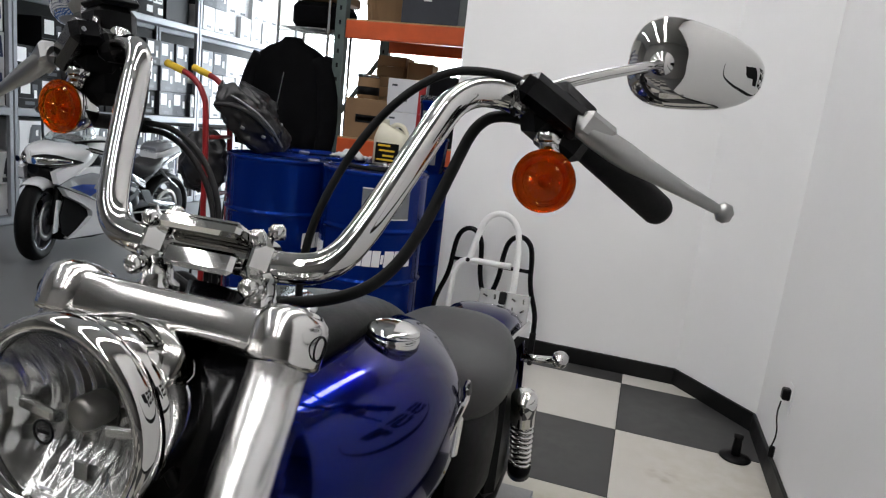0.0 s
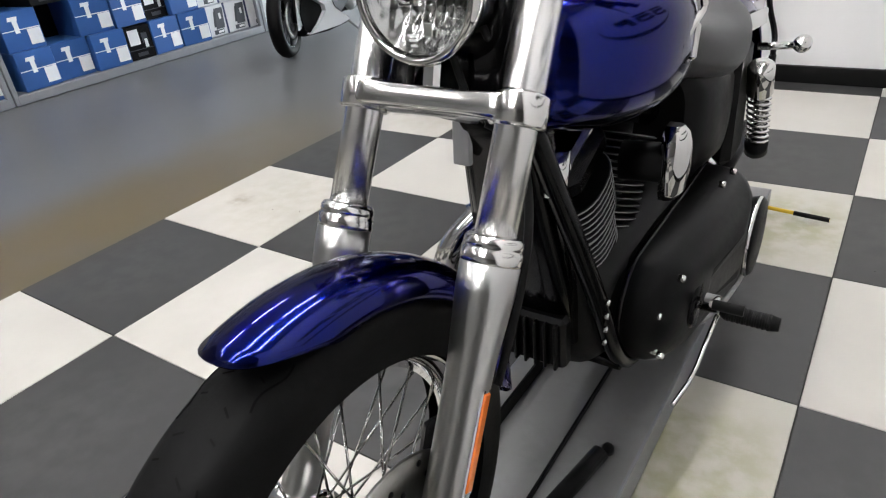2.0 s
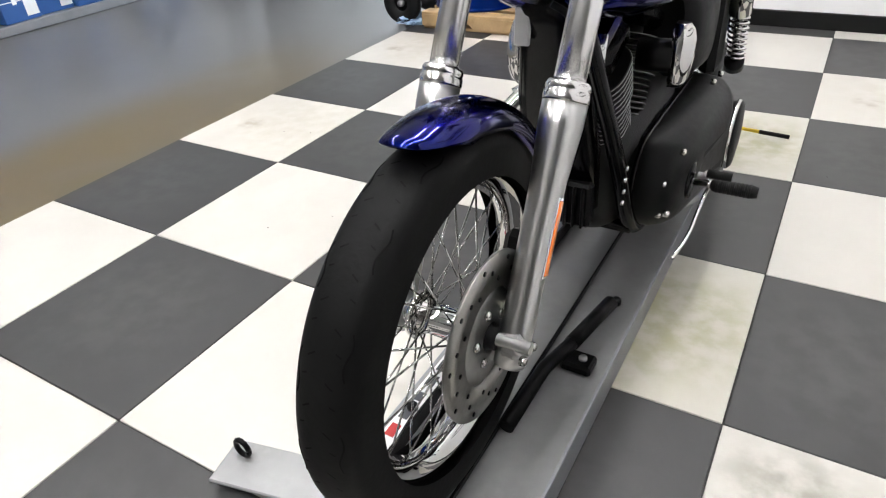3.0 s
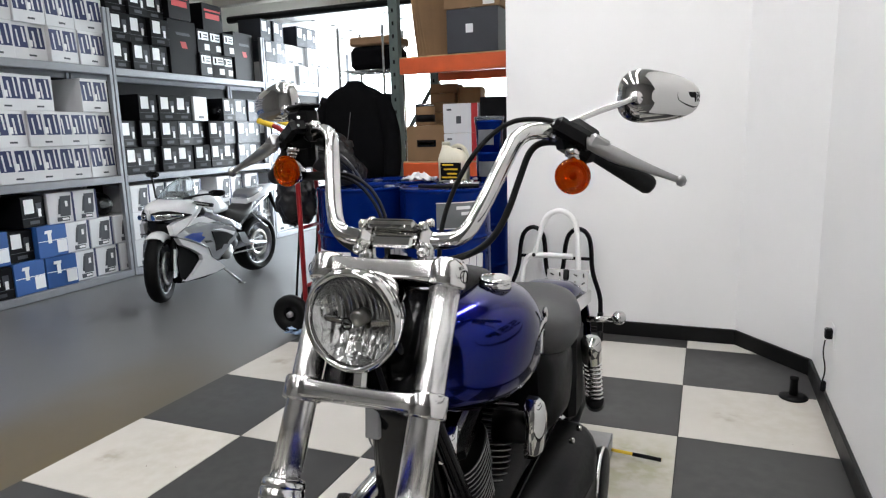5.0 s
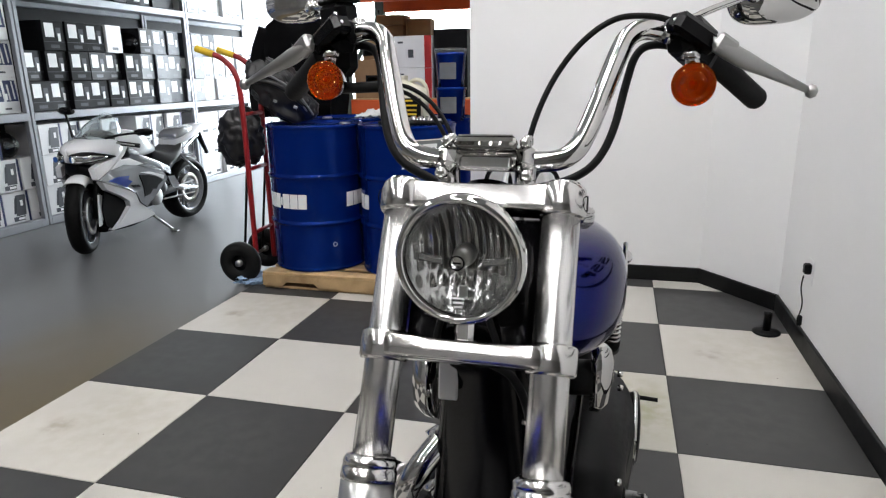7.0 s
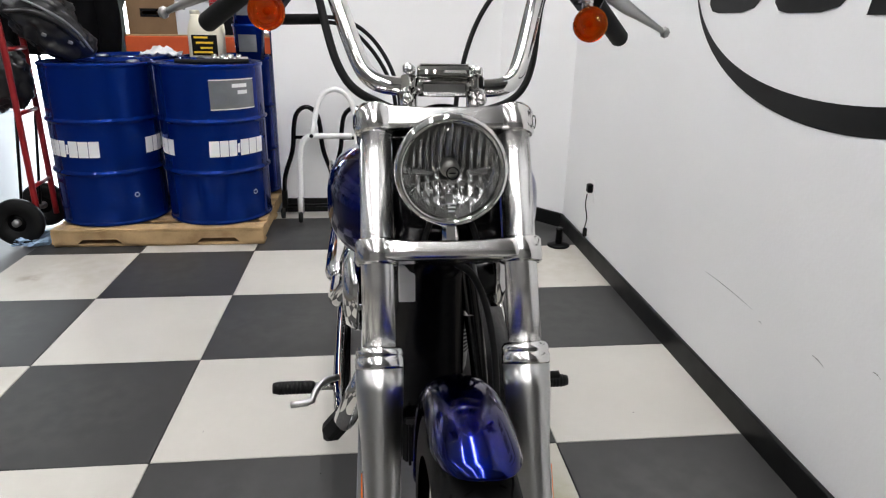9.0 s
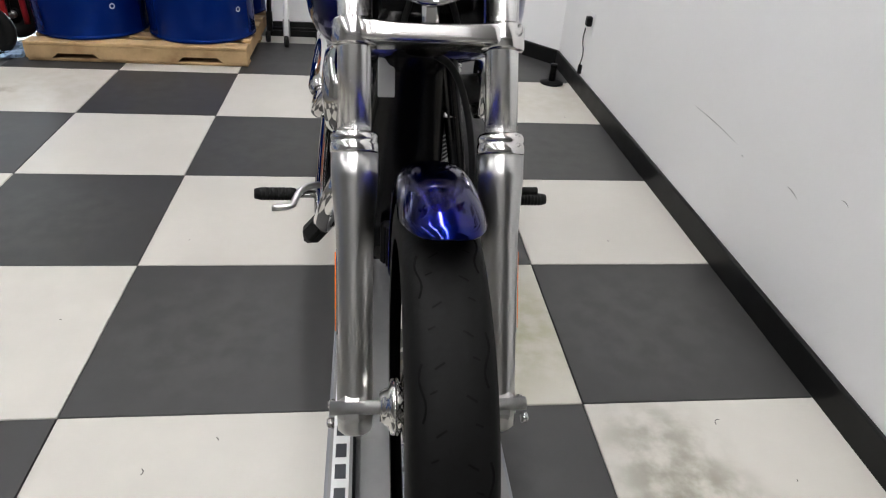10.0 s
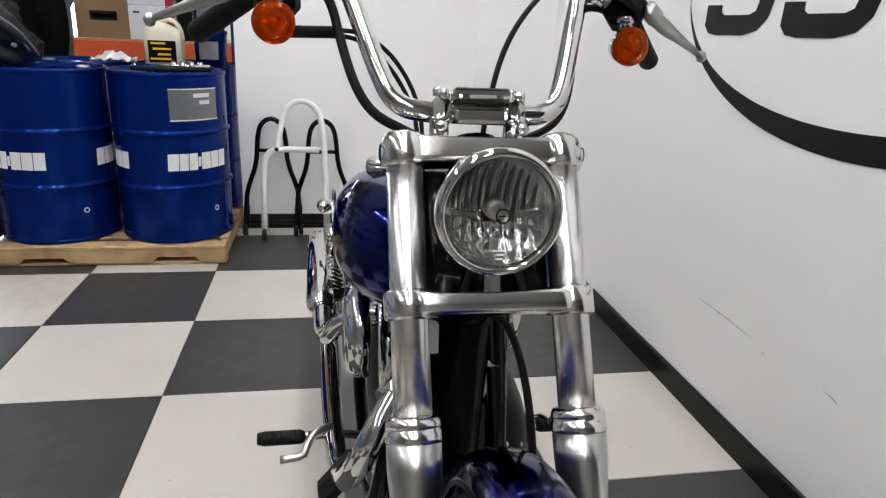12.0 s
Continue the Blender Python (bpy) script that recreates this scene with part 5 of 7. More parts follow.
def smooth_secs(secs, k=3):
    """More sections on a smooth line through those given."""
    out = []
    n = len(secs)
    for i in range(n - 1):
        p0, p1, p2, p3 = secs[max(i - 1, 0)], secs[i], secs[i + 1], secs[min(i + 2, n - 1)]
        for j in range(k):
            t = j / k
            out.append(tuple(0.5 * (2 * b + (c - a) * t + (2 * a - 5 * b + 4 * c - d) * t * t + (3 * b - a - 3 * c + d) * t ** 3) for a, b, c, d in zip(p0, p1, p2, p3)))
    out.append(tuple(secs[-1]))
    return out


motorcycle()


# ---- display platform under the motorcycle ----
def platform():
    ob = thing("display_platform", "low grey steel motorcycle platform with tie-down fittings", "platform", T(-0.425, 0, 0))
    z = 0.088
    part("deck", G().box((-0.155, 0.50, z - 0.006), (0.05, 2.2, 0.012), None, 0.002), M_GREY, ob)
    part("deck", G().box((0.105, 0.50, z - 0.006), (0.14, 2.2, 0.012), None, 0.002), M_GREY, ob)
    part("wheel_channel", G().box((-0.048, 0.50, z - 0.030), (0.166, 2.2, 0.008), None, 0.002), M_GREY, ob)
    for x in (-0.181, 0.176):
        part("side_rail", G().box((x, 0.50, z / 2), (0.008, 2.2, z), None, 0.002), M_GALV, ob, "bare steel side rail")
    for x in (-0.128, 0.034):
        part("channel_wall", G().box((x, 0.50, z - 0.012), (0.006, 2.2, 0.05), None, 0.001), M_BLACKM, ob)
    for y in (-0.3, 0.5, 1.3):
        part("cross_member", G().box((0.0, y, 0.030), (0.34, 0.05, 0.055), None, 0.003), M_BLACKM, ob)
    part("front_plate", G().box((-0.24, -0.54, 0.030), (0.46, 0.11, 0.010), Matrix.Rotation(radians(12), 3, "Z"), 0.003), M_GREY, ob, "grey steel front plate")
    eye = [(0.018 * math.cos(t), 0.0, 0.022 + 0.022 * math.sin(t)) for t in (2 * math.pi * k / 14 for k in range(15))]
    part("tie_ring", G().tube([Vector(p) + Vector((-0.43, -0.56, 0.035)) for p in eye], 0.006, 8), M_BLACKM, ob, "black tie-down ring")
    part("locking_lever", G().tube([(0.085, -0.02, z + 0.03), (0.118, 0.16, z + 0.032)], [0.018, 0.018], 14), M_BLACKM, ob, "black tubular chock arm")
    part("chock_arm", G().tube([(0.085, -0.02, z + 0.03), (0.06, -0.12, z + 0.028), (0.055, -0.30, z + 0.02)], 0.016, 14), M_BLACKM, ob)
    part("chock_pad", G().box((0.115, -0.055, z + 0.014), (0.07, 0.055, 0.026), None, 0.006), M_BLACKM, ob)
    for x, y in ((0.120, 0.20), (-0.150, -0.33), (-0.150, 0.08), (0.06, 0.75)):
        part("deck_bolt", G().lathe([(0, 0), (0.013, 0), (0.013, 0.012), (0.008, 0.018), (0, 0.018)], T(x, y, z), 10), M_BLACKM, ob)
    strip = part("label_strip", G().box((-0.155, -0.16, z + 0.001), (0.034, 0.66, 0.002)), M_PRINT, ob, "white printed strip on the deck")
    for k in range(11):
        part("print_bar", G().box((-0.155, -0.45 + 0.052 * k, z + 0.0026), (0.022, 0.034 if k % 3 else 0.026, 0.0012)), M_CARDR if k in (0, 1) else M_DKGREY, strip)
    part("pad_bolt", G().lathe([(0, 0), (0.010, 0), (0.010, 0.006), (0, 0.006)], T(0.125, -0.055, z + 0.027), 8), M_STEEL, ob)


platform()


# ---- things along the back of the display floor ----
def on_drum(g, r, a0, a1, z0, z1, slant=0.0, n=8, lift=0.0012):
    """A patch wrapped on a drum, angles in degrees from -y towards +x."""
    rows = []
    for k in (0, 1):
        row = []
        for i in range(n + 1):
            a = radians(a0 + (a1 - a0) * i / n + slant * k)
            row.append(((r + lift) * math.sin(a), -(r + lift) * math.cos(a), z0 if k == 0 else z1))
        rows.append(row)
    return g.rings(rows, close=False, caps=False)


def drum(name_m, turn, label, lab_panel, marks):
    ob = thing("oil_drum", label, "drum", name_m, "steel drums on the pallet")
    r = 0.287
    prof = [(0.0, 0.004), (r - 0.012, 0.004), (r - 0.004, 0.0), (r + 0.004, 0.004), (r + 0.004, 0.016), (r, 0.02), (r, 0.024), (r, 0.279), (r, 0.283), (r + 0.012, 0.291), (r + 0.012, 0.301), (r, 0.309), (r, 0.313),
            (r, 0.559), (r, 0.563), (r + 0.012, 0.571), (r + 0.012, 0.581), (r, 0.589), (r, 0.593), (r, 0.848), (r, 0.852), (r + 0.005, 0.858), (r + 0.006, 0.872), (r + 0.001, 0.876), (r - 0.007, 0.872), (r - 0.008, 0.860), (0.0, 0.858)]
    part("shell", G().lathe(prof, None, 72), M_DRUM, ob, "glossy blue steel shell")
    letters = (10.5, 9.0, 8.5, 3.0, 10.5, 10.5, 10.5)
    for base in marks:
        a = base
        for k, w in enumerate(letters):
            g = G()
            on_drum(g, r, a, a + w, 0.388 if k != 3 else 0.405, 0.475 if k != 3 else 0.455, 0.8, 4)
            part("wordmark_bar", g, M_PRINT, ob, "white printed wordmark shape")
            a += w + 0.7
    if lab_panel is not None:
        part("label_panel", on_drum(G(), r, lab_panel, lab_panel + 52, 0.64, 0.80, 0, 12, 0.0015), M_SILVERLAB, ob, "silver product label")
        part("label_border", on_drum(G(), r, lab_panel, lab_panel + 52, 0.794, 0.80, 0, 12, 0.0021), M_PRINT, ob, "pale label edge")
        part("label_border", on_drum(G(), r, lab_panel, lab_panel + 52, 0.64, 0.646, 0, 12, 0.0021), M_PRINT, ob, "pale label edge")
        part("label_print", on_drum(G(), r, lab_panel + 24, lab_panel + 42, 0.755, 0.775, 0, 6, 0.0022), M_PRINT, ob)
        part("label_print", on_drum(G(), r, lab_panel + 30, lab_panel + 42, 0.72, 0.74, 0, 6, 0.0022), M_PRINT, ob)
    g = G()
    for j in range(16):
        t0, t1 = 2 * math.pi * j / 16, 2 * math.pi * (j + 1) / 16
        q = []
        for t, w in ((t0, 0.010), (t1, 0.010), (t1, 0.014), (t0, 0.014)):
            an = radians(turn + 32 - 90) + w * math.cos(t) / r
            q.append(((r + 0.0015) * math.cos(an), (r + 0.0015) * math.sin(an), 0.166 + w * math.sin(t)))
        g.add(q, [(0, 1, 2, 3)])
    part("round_mark", g, M_PRINT, ob, "small white round mark")
    part("bung", G().lathe([(0.035, 0.0), (0.035, 0.01), (0.028, 0.014), (0.0, 0.014)], T(0.16, 0.1, 0.858), 18), M_STEEL, ob)
    return ob


def pallet():
    ob = thing("pallet", "pale pine pallet carrying four blue drums", "pallet", T(-1.75, 2.535, 0.007))
    W, D = 1.14, 1.06
    for i in range(7):
        y = 0.05 + i * (D - 0.10) / 6
        part("deck_board", G().box((0, y, 0.098), (W, 0.098, 0.017), None, 0.003), M_WOOD, ob)
    for x in (-W / 2 + 0.025, 0, W / 2 - 0.025):
        part("stringer_part", G().box((x, D / 2, 0.054), (0.04, D - 0.07, 0.070), None, 0.003), M_WOOD, ob)
    # notched front board
    for y in (0.016, D - 0.016):
        w = W / 2
        outl = [(-w, 0.02), (-w + 0.13, 0.02), (-w + 0.16, 0.047), (-w + 0.34, 0.047), (-w + 0.37, 0.02), (w - 0.37, 0.02), (w - 0.34, 0.047), (w - 0.16, 0.047), (w - 0.13, 0.02), (w, 0.02), (w, 0.089), (-w, 0.089)]
        part("front_board", G().slab(outl, y - 0.016, 0.032, None, "y"), M_WOOD, ob, "notched pine stringer")
    for y in (0.06, D / 2, D - 0.06):
        part("bottom_board", G().box((0, y, 0.010), (W, 0.09, 0.017), None, 0.003), M_WOOD, ob)


pallet()
PZ = 0.115
drum(T(-1.465, 2.86, PZ), 22, "glossy blue steel oil drum with white wordmark and silver label", 11, (5, -104))
drum(T(-2.065, 2.86, PZ) @ pose(0, 0, 0, 0, 0, 0), 10, "glossy blue steel oil drum with white wordmark", None, (-56, 60))
drum(T(-1.47, 3.445, PZ) @ pose(0, 0, 0, 0, 0, 70), 5, "blue steel oil drum in the second row", None, (20,))
drum(T(-2.07, 3.445, PZ) @ pose(0, 0, 0, 0, 0, 140), 5, "blue steel oil drum in the second row", None, (20,))
LID = PZ + 0.876


def jug():
    ob = thing("plastic_jug", "milky plastic jug with a black and yellow label", "jug", T(-1.555, 3.27, LID - 0.016))
    secs = [(0.0, 0.095, -0.055, 0.055), (0.01, 0.105, -0.065, 0.065), (0.17, 0.105, -0.065, 0.065), (0.205, 0.095, -0.058, 0.058), (0.235, 0.055, -0.04, 0.04, -0.03), (0.25, 0.028, -0.028, 0.028, -0.055), (0.262, 0.026, -0.026, 0.026, -0.057)]
    secs = [s if len(s) > 4 else (*s, 0.0) for s in secs]
    part("body", G().loft(secs, 28, 4, "z"), M_JUG, ob)
    part("cap", G().lathe([(0.027, 0), (0.029, 0.004), (0.029, 0.02), (0.025, 0.024), (0, 0.024)], T(-0.057, 0, 0.262), 18), M_JUG, ob)
    part("handle", G().tube([(-0.02, 0, 0.235), (0.02, 0, 0.262), (0.07, 0, 0.25), (0.098, 0, 0.20), (0.1, 0, 0.15)], 0.014, 12, smoothed=2), M_JUG, ob)
    part("label", G().box((0.0, -0.067, 0.085), (0.15, 0.003, 0.12), None, 0.001), M_BLACKM, ob, "black label")
    for k, (x, z, w) in enumerate(((-0.02, 0.13, 0.08), (0.0, 0.10, 0.10), (0.01, 0.07, 0.07), (-0.01, 0.045, 0.11))):
        part("label_bar", G().box((x, -0.0695, z), (w, 0.002, 0.011), None), M_YELLOW, ob)
    return ob


jug()


def pail():
    ob = thing("oil_pail_stack", "stacked blue plastic pails with clear lids and grey labels", "pail", T(-1.305, 3.30, LID - 0.016))
    for k in range(2):
        z = 0.21 * k
        part("pail", G().lathe([(0.0, z), (0.085, z), (0.095, z + 0.19), (0.1, z + 0.195), (0.1, z + 0.21), (0.0, z + 0.212)], None, 32), M_DRUM, ob)
        g = on_drum(G(), 0.091, -35, 35, z + 0.05, z + 0.15, 0, 10, 0.002)
        part("pail_label", g, M_SILVERLAB, ob)
    part("clear_lid", G().lathe([(0.10, 0.42), (0.103, 0.44), (0.098, 0.448), (0.0, 0.448)], None, 32), M_SCREEN, ob)


pail()


def rag():
    g = G()
    n = 14
    pts = [[(0.22 * (i / n - 0.5), 0.16 * (j / n - 0.5), 0.03 * noise.noise((i * 0.5, j * 0.5, 2)) + 0.035 * max(0, 1 - ((i - 7) ** 2 + (j - 7) ** 2) / 40)) for j in range(n + 1)] for i in range(n + 1)]
    g.rings(pts, close=False, caps=False)
    ob = solo("shop_rag", g, M_CARDW, "crumpled white shop rag on a drum lid", "rag", T(-1.86, 3.36, LID + 0.012))
    so = ob.modifiers.new("thickness", "SOLIDIFY")
    so.thickness = 0.004


rag()


def ratchet_tools():
    ob = thing("drum_pump_fitting", "chrome pump fittings and black hose lying on a drum lid", "fitting", T(-1.42, 2.92, LID - 0.015))
    part("fitting", G().tube([(-0.12, 0.02, 0.02), (0.02, 0, 0.025), (0.16, 0.02, 0.02)], 0.016, 12), M_CHROME, ob)
    for k in range(4):
        part("collar", G().lathe([(0, -0.012), (0.026, -0.012), (0.026, 0.012), (0, 0.012)], T(-0.02 + 0.045 * k, 0.0, 0.026) @ pose(0, 0, 0, 0, 90, 0), 12), M_CHROME, ob)
    part("hose", G().tube([(-0.22, -0.06, 0.014), (-0.12, -0.10, 0.014), (0.05, -0.08, 0.014), (0.17, -0.02, 0.014)], 0.013, 10, smoothed=2), M_RUBBER, ob)


ratchet_tools()


def hand_truck():
    ob = thing("hand_truck", "red steel hand truck with yellow grips and black wheels", "hand truck", T(-2.472, 2.795, 0.0) @ pose(0, 0, 0, 0, 0, -86))
    for sx in (-1, 1):
        x = sx * 0.125
        part("upright", G().tube([(x, 0.03, 0.10), (x, 0.03, 1.20), (x, -0.005, 1.31), (x, -0.07, 1.375), (x, -0.13, 1.40)], 0.0165, 14, smoothed=2), M_REDPAINT, ob, "red tubular upright")
        part("grip", G().tube([(x, -0.125, 1.398), (x, -0.235, 1.435)], 0.020, 14), M_YELLOW, ob, "yellow rubber grip")
        wx = sx * 0.185
        wh = part("wheel", G().lathe([(0.05, -0.028), (0.12, -0.03), (0.131, -0.018), (0.133, 0.0), (0.131, 0.018), (0.12, 0.03), (0.05, 0.028), (0.05, -0.028)], T(wx, -0.05, 0.14) @ pose(0, 0, 0, 0, 90, 0), 40, caps=False), M_RUBBER, ob, "black rubber wheel")
        part("wheel_disc", G().lathe([(0, -0.012), (0.06, -0.012), (0.06, 0.012), (0, 0.012)], T(wx, -0.05, 0.14) @ pose(0, 0, 0, 0, 90, 0), 24), M_BLACKM, wh)
        part("wheel_hub", G().lathe([(0, -0.04), (0.02, -0.036), (0.022, 0.0), (0.02, 0.036), (0, 0.04)], T(wx, -0.05, 0.14) @ pose(0, 0, 0, 0, 90, 0), 16), M_STEEL, wh)
        part("brace", G().tube([(x, 0.02, 0.72), (x, -0.05, 0.16)], 0.008, 10), M_BLACKM, ob)
    for z in (0.32, 0.72, 1.05):
        part("cross_bar", G().tube([(-0.125, 0.03, z), (0.125, 0.03, z)], 0.012, 12), M_REDPAINT, ob)
    part("axle", G().tube([(-0.19, -0.05, 0.14), (0.19, -0.05, 0.14)], 0.010, 10), M_STEEL, ob)
    part("toe_plate", G().box((0, 0.085, 0.02), (0.30, 0.11, 0.008), None, 0.003), M_REDPAINT, ob)


hand_truck()


def blob(name, label, cat, centre, size, material, seed, amp=0.35, n=40, group=""):
    """A soft crumpled sack-like thing."""
    rs = []
    for i in range(1, n):
        ph = math.pi * i / n
        ring = []
        for j in range(60):
            t = 2 * math.pi * j / 60
            d = Vector((math.sin(ph) * math.cos(t), math.sin(ph) * math.sin(t), math.cos(ph)))
            k = 1 + amp * noise.noise(d * 1.6 + Vector((seed, 0, 0))) + amp * 0.7 * noise.noise(d * 4.5 + Vector((0, seed, 0))) + amp * 0.3 * noise.noise(d * 11 + Vector((0, 0, seed)))
            ring.append((d.x * size[0] * k, d.y * size[1] * k, d.z * size[2] * k))
        rs.append(ring)
    return solo(name, G().rings(rs), material, label, cat, T(*centre), group)


blob("leather_bag", "worn black leather bag hung on the hand truck handle", "bag", (-2.56, 2.82, 0.90), (0.165, 0.10, 0.18), M_LEATHER, 3.0, 0.22)


blob("shop_towel", "crumpled pale blue shop towel on the floor by the pallet", "towel", (-2.47, 2.66, 0.028), (0.085, 0.10, 0.032), M_TOWEL, 7.0, 0.5)


def saddlebag():
    ob = thing("saddlebag", "crumpled black leather saddlebag with a pale strap on a drum", "saddlebag", T(-2.26, 2.95, LID - 0.008) @ pose(0, 0, 0, 4, -10, 24))
    rs = []
    for i in range(29):
        z = 0.40 * i / 28
        k2 = math.sin(math.pi * (0.10 + 0.84 * i / 28)) ** 0.5
        ring = []
        for k in range(72):
            t = 2 * math.pi * k / 72
            c, q = math.cos(t), math.sin(t)
            w = 1 + 0.34 * noise.noise((c * 2.0, q * 2.0, z * 8)) + 0.22 * noise.noise((c * 5, q * 5, z * 22 + 4)) + 0.10 * noise.noise((c * 12, q * 12, z * 50))
            ring.append((0.150 * k2 * math.copysign(abs(c) ** 0.7, c) * w - 0.42 * (z - 0.15), 0.095 * k2 * math.copysign(abs(q) ** 0.8, q) * w, z * (1 + 0.16 * noise.noise((c * 1.5, q * 1.5, 7)))))
        rs.append(ring)
    part("bag_body", G().rings(rs), M_LEATHER, ob)
    part("flap", G().tube([(-0.20, -0.09, 0.30), (-0.08, -0.12, 0.29), (0.02, -0.12, 0.22), (0.10, -0.10, 0.10)], [0.012, 0.018, 0.018, 0.012], 10, smoothed=3), M_LEATHER, ob, "rolled leather edge")
    for dx, dz in ((0.0, 0.0), (0.035, -0.03)):
        part("strap", G().tube([(-0.10 + dx, -0.118, 0.345 + dz), (-0.02 + dx, -0.128, 0.29 + dz), (0.06 + dx, -0.112, 0.19 + dz), (0.11 + dx, -0.09, 0.06 + dz)], [0.005, 0.008, 0.008, 0.005], 8, smoothed=3), M_SILVERLAB, ob, "pale worn strap edge")
    for x, z in ((-0.06, 0.16), (0.05, 0.10), (0.0, 0.22)):
        part("buckle", G().box((x, -0.118, z), (0.024, 0.008, 0.018), Matrix.Rotation(radians(35), 3, "Y"), 0.003), M_STEEL, ob, "dull metal buckle")


saddlebag()


def stands():
    def black(x, y, tz, w):
        ob = thing("paddock_stand", "black tubular paddock stand leaning on the back wall", "paddock stand", T(x, y, 0.0) @ pose(0, 0, 0, -7, 0, tz), "paddock stands")
        hw = 0.155
        pts = [(-hw, -0.02, 0.05), (-hw, -0.02, 0.22), (-hw + 0.01, 0.0, 0.30), (-0.09, 0, 0.44), (-0.082, 0, 0.60), (-0.06, 0, 0.68), (0, 0, 0.715), (0.06, 0, 0.68), (0.082, 0, 0.60), (0.09, 0, 0.44), (hw - 0.01, 0.0, 0.30), (hw, -0.02, 0.22), (hw, -0.02, 0.05)]
        part("frame", G().tube(pts, 0.0145, 12, smoothed=2), M_BLACKG, ob, "bent black tube frame")
        part("cross_bar", G().tube([(-0.088, 0, 0.52), (0.088, 0, 0.52)], 0.011, 10), M_BLACKG, ob)
        for sx in (-1, 1):
            part("foot", G().box((sx * hw, -0.02, 0.13), (0.034, 0.034, 0.12), None, 0.004), M_BLACKM, ob)
            part("caster", G().lathe([(0, -0.012), (0.03, -0.012), (0.034, -0.004), (0.034, 0.004), (0.03, 0.012), (0, 0.012)], T(sx * (hw + 0.01), -0.045, 0.045) @ pose(0, 0, 0, 0, 90, 0), 18), M_RUBBER, ob, "small black caster")
        part("axle_bar", G().tube([(-hw, -0.02, 0.09), (hw, -0.02, 0.09)], 0.010, 10), M_BLACKM, ob)
        return ob

    black(-0.965, 3.06, 0, 0.3)
    black(-0.665, 3.03, 0, 0.3)
    ob = thing("paddock_stand", "white tubular paddock stand leaning on the back wall", "paddock stand", T(-0.815, 2.96, 0.0) @ pose(0, 0, 0, -8, 0, 0), "paddock stands")
    pts = [(-0.195, -0.02, 0.06), (-0.19, -0.01, 0.46), (-0.165, 0, 0.525), (-0.12, 0, 0.545), (0.13, 0, 0.545)]
    part("frame", G().tube(pts, 0.0175, 14, smoothed=1), M_WHITEP, ob, "white bent tube frame")
    part("hoop", G().tube([(-0.11, 0.0, 0.55), (-0.085, 0.02, 0.70), (-0.05, 0.025, 0.80), (0.03, 0.028, 0.835), (0.11, 0.025, 0.80), (0.155, 0.02, 0.70), (0.165, 0.0, 0.45), (0.17, -0.01, 0.06)], 0.0175, 14, smoothed=2), M_WHITEP, ob, "white tube hoop")
    part("pivot_bolt", G().lathe([(0, -0.006), (0.012, -0.006), (0.012, 0.004), (0, 0.006)], T(-0.115, -0.018, 0.545) @ pose(0, 0, 0, 90, 0, 0), 12), M_BLACKM, ob)
    for x in (-0.195, 0.17):
        part("foot", G().box((x, -0.02, 0.12), (0.04, 0.02, 0.10), None, 0.003), M_STEEL, ob)
        part("caster", G().lathe([(0, -0.012), (0.03, -0.012), (0.034, -0.004), (0.034, 0.004), (0.03, 0.012), (0, 0.012)], T(x, -0.05, 0.045) @ pose(0, 0, 0, 0, 90, 0), 18), M_RUBBER, ob)


stands()


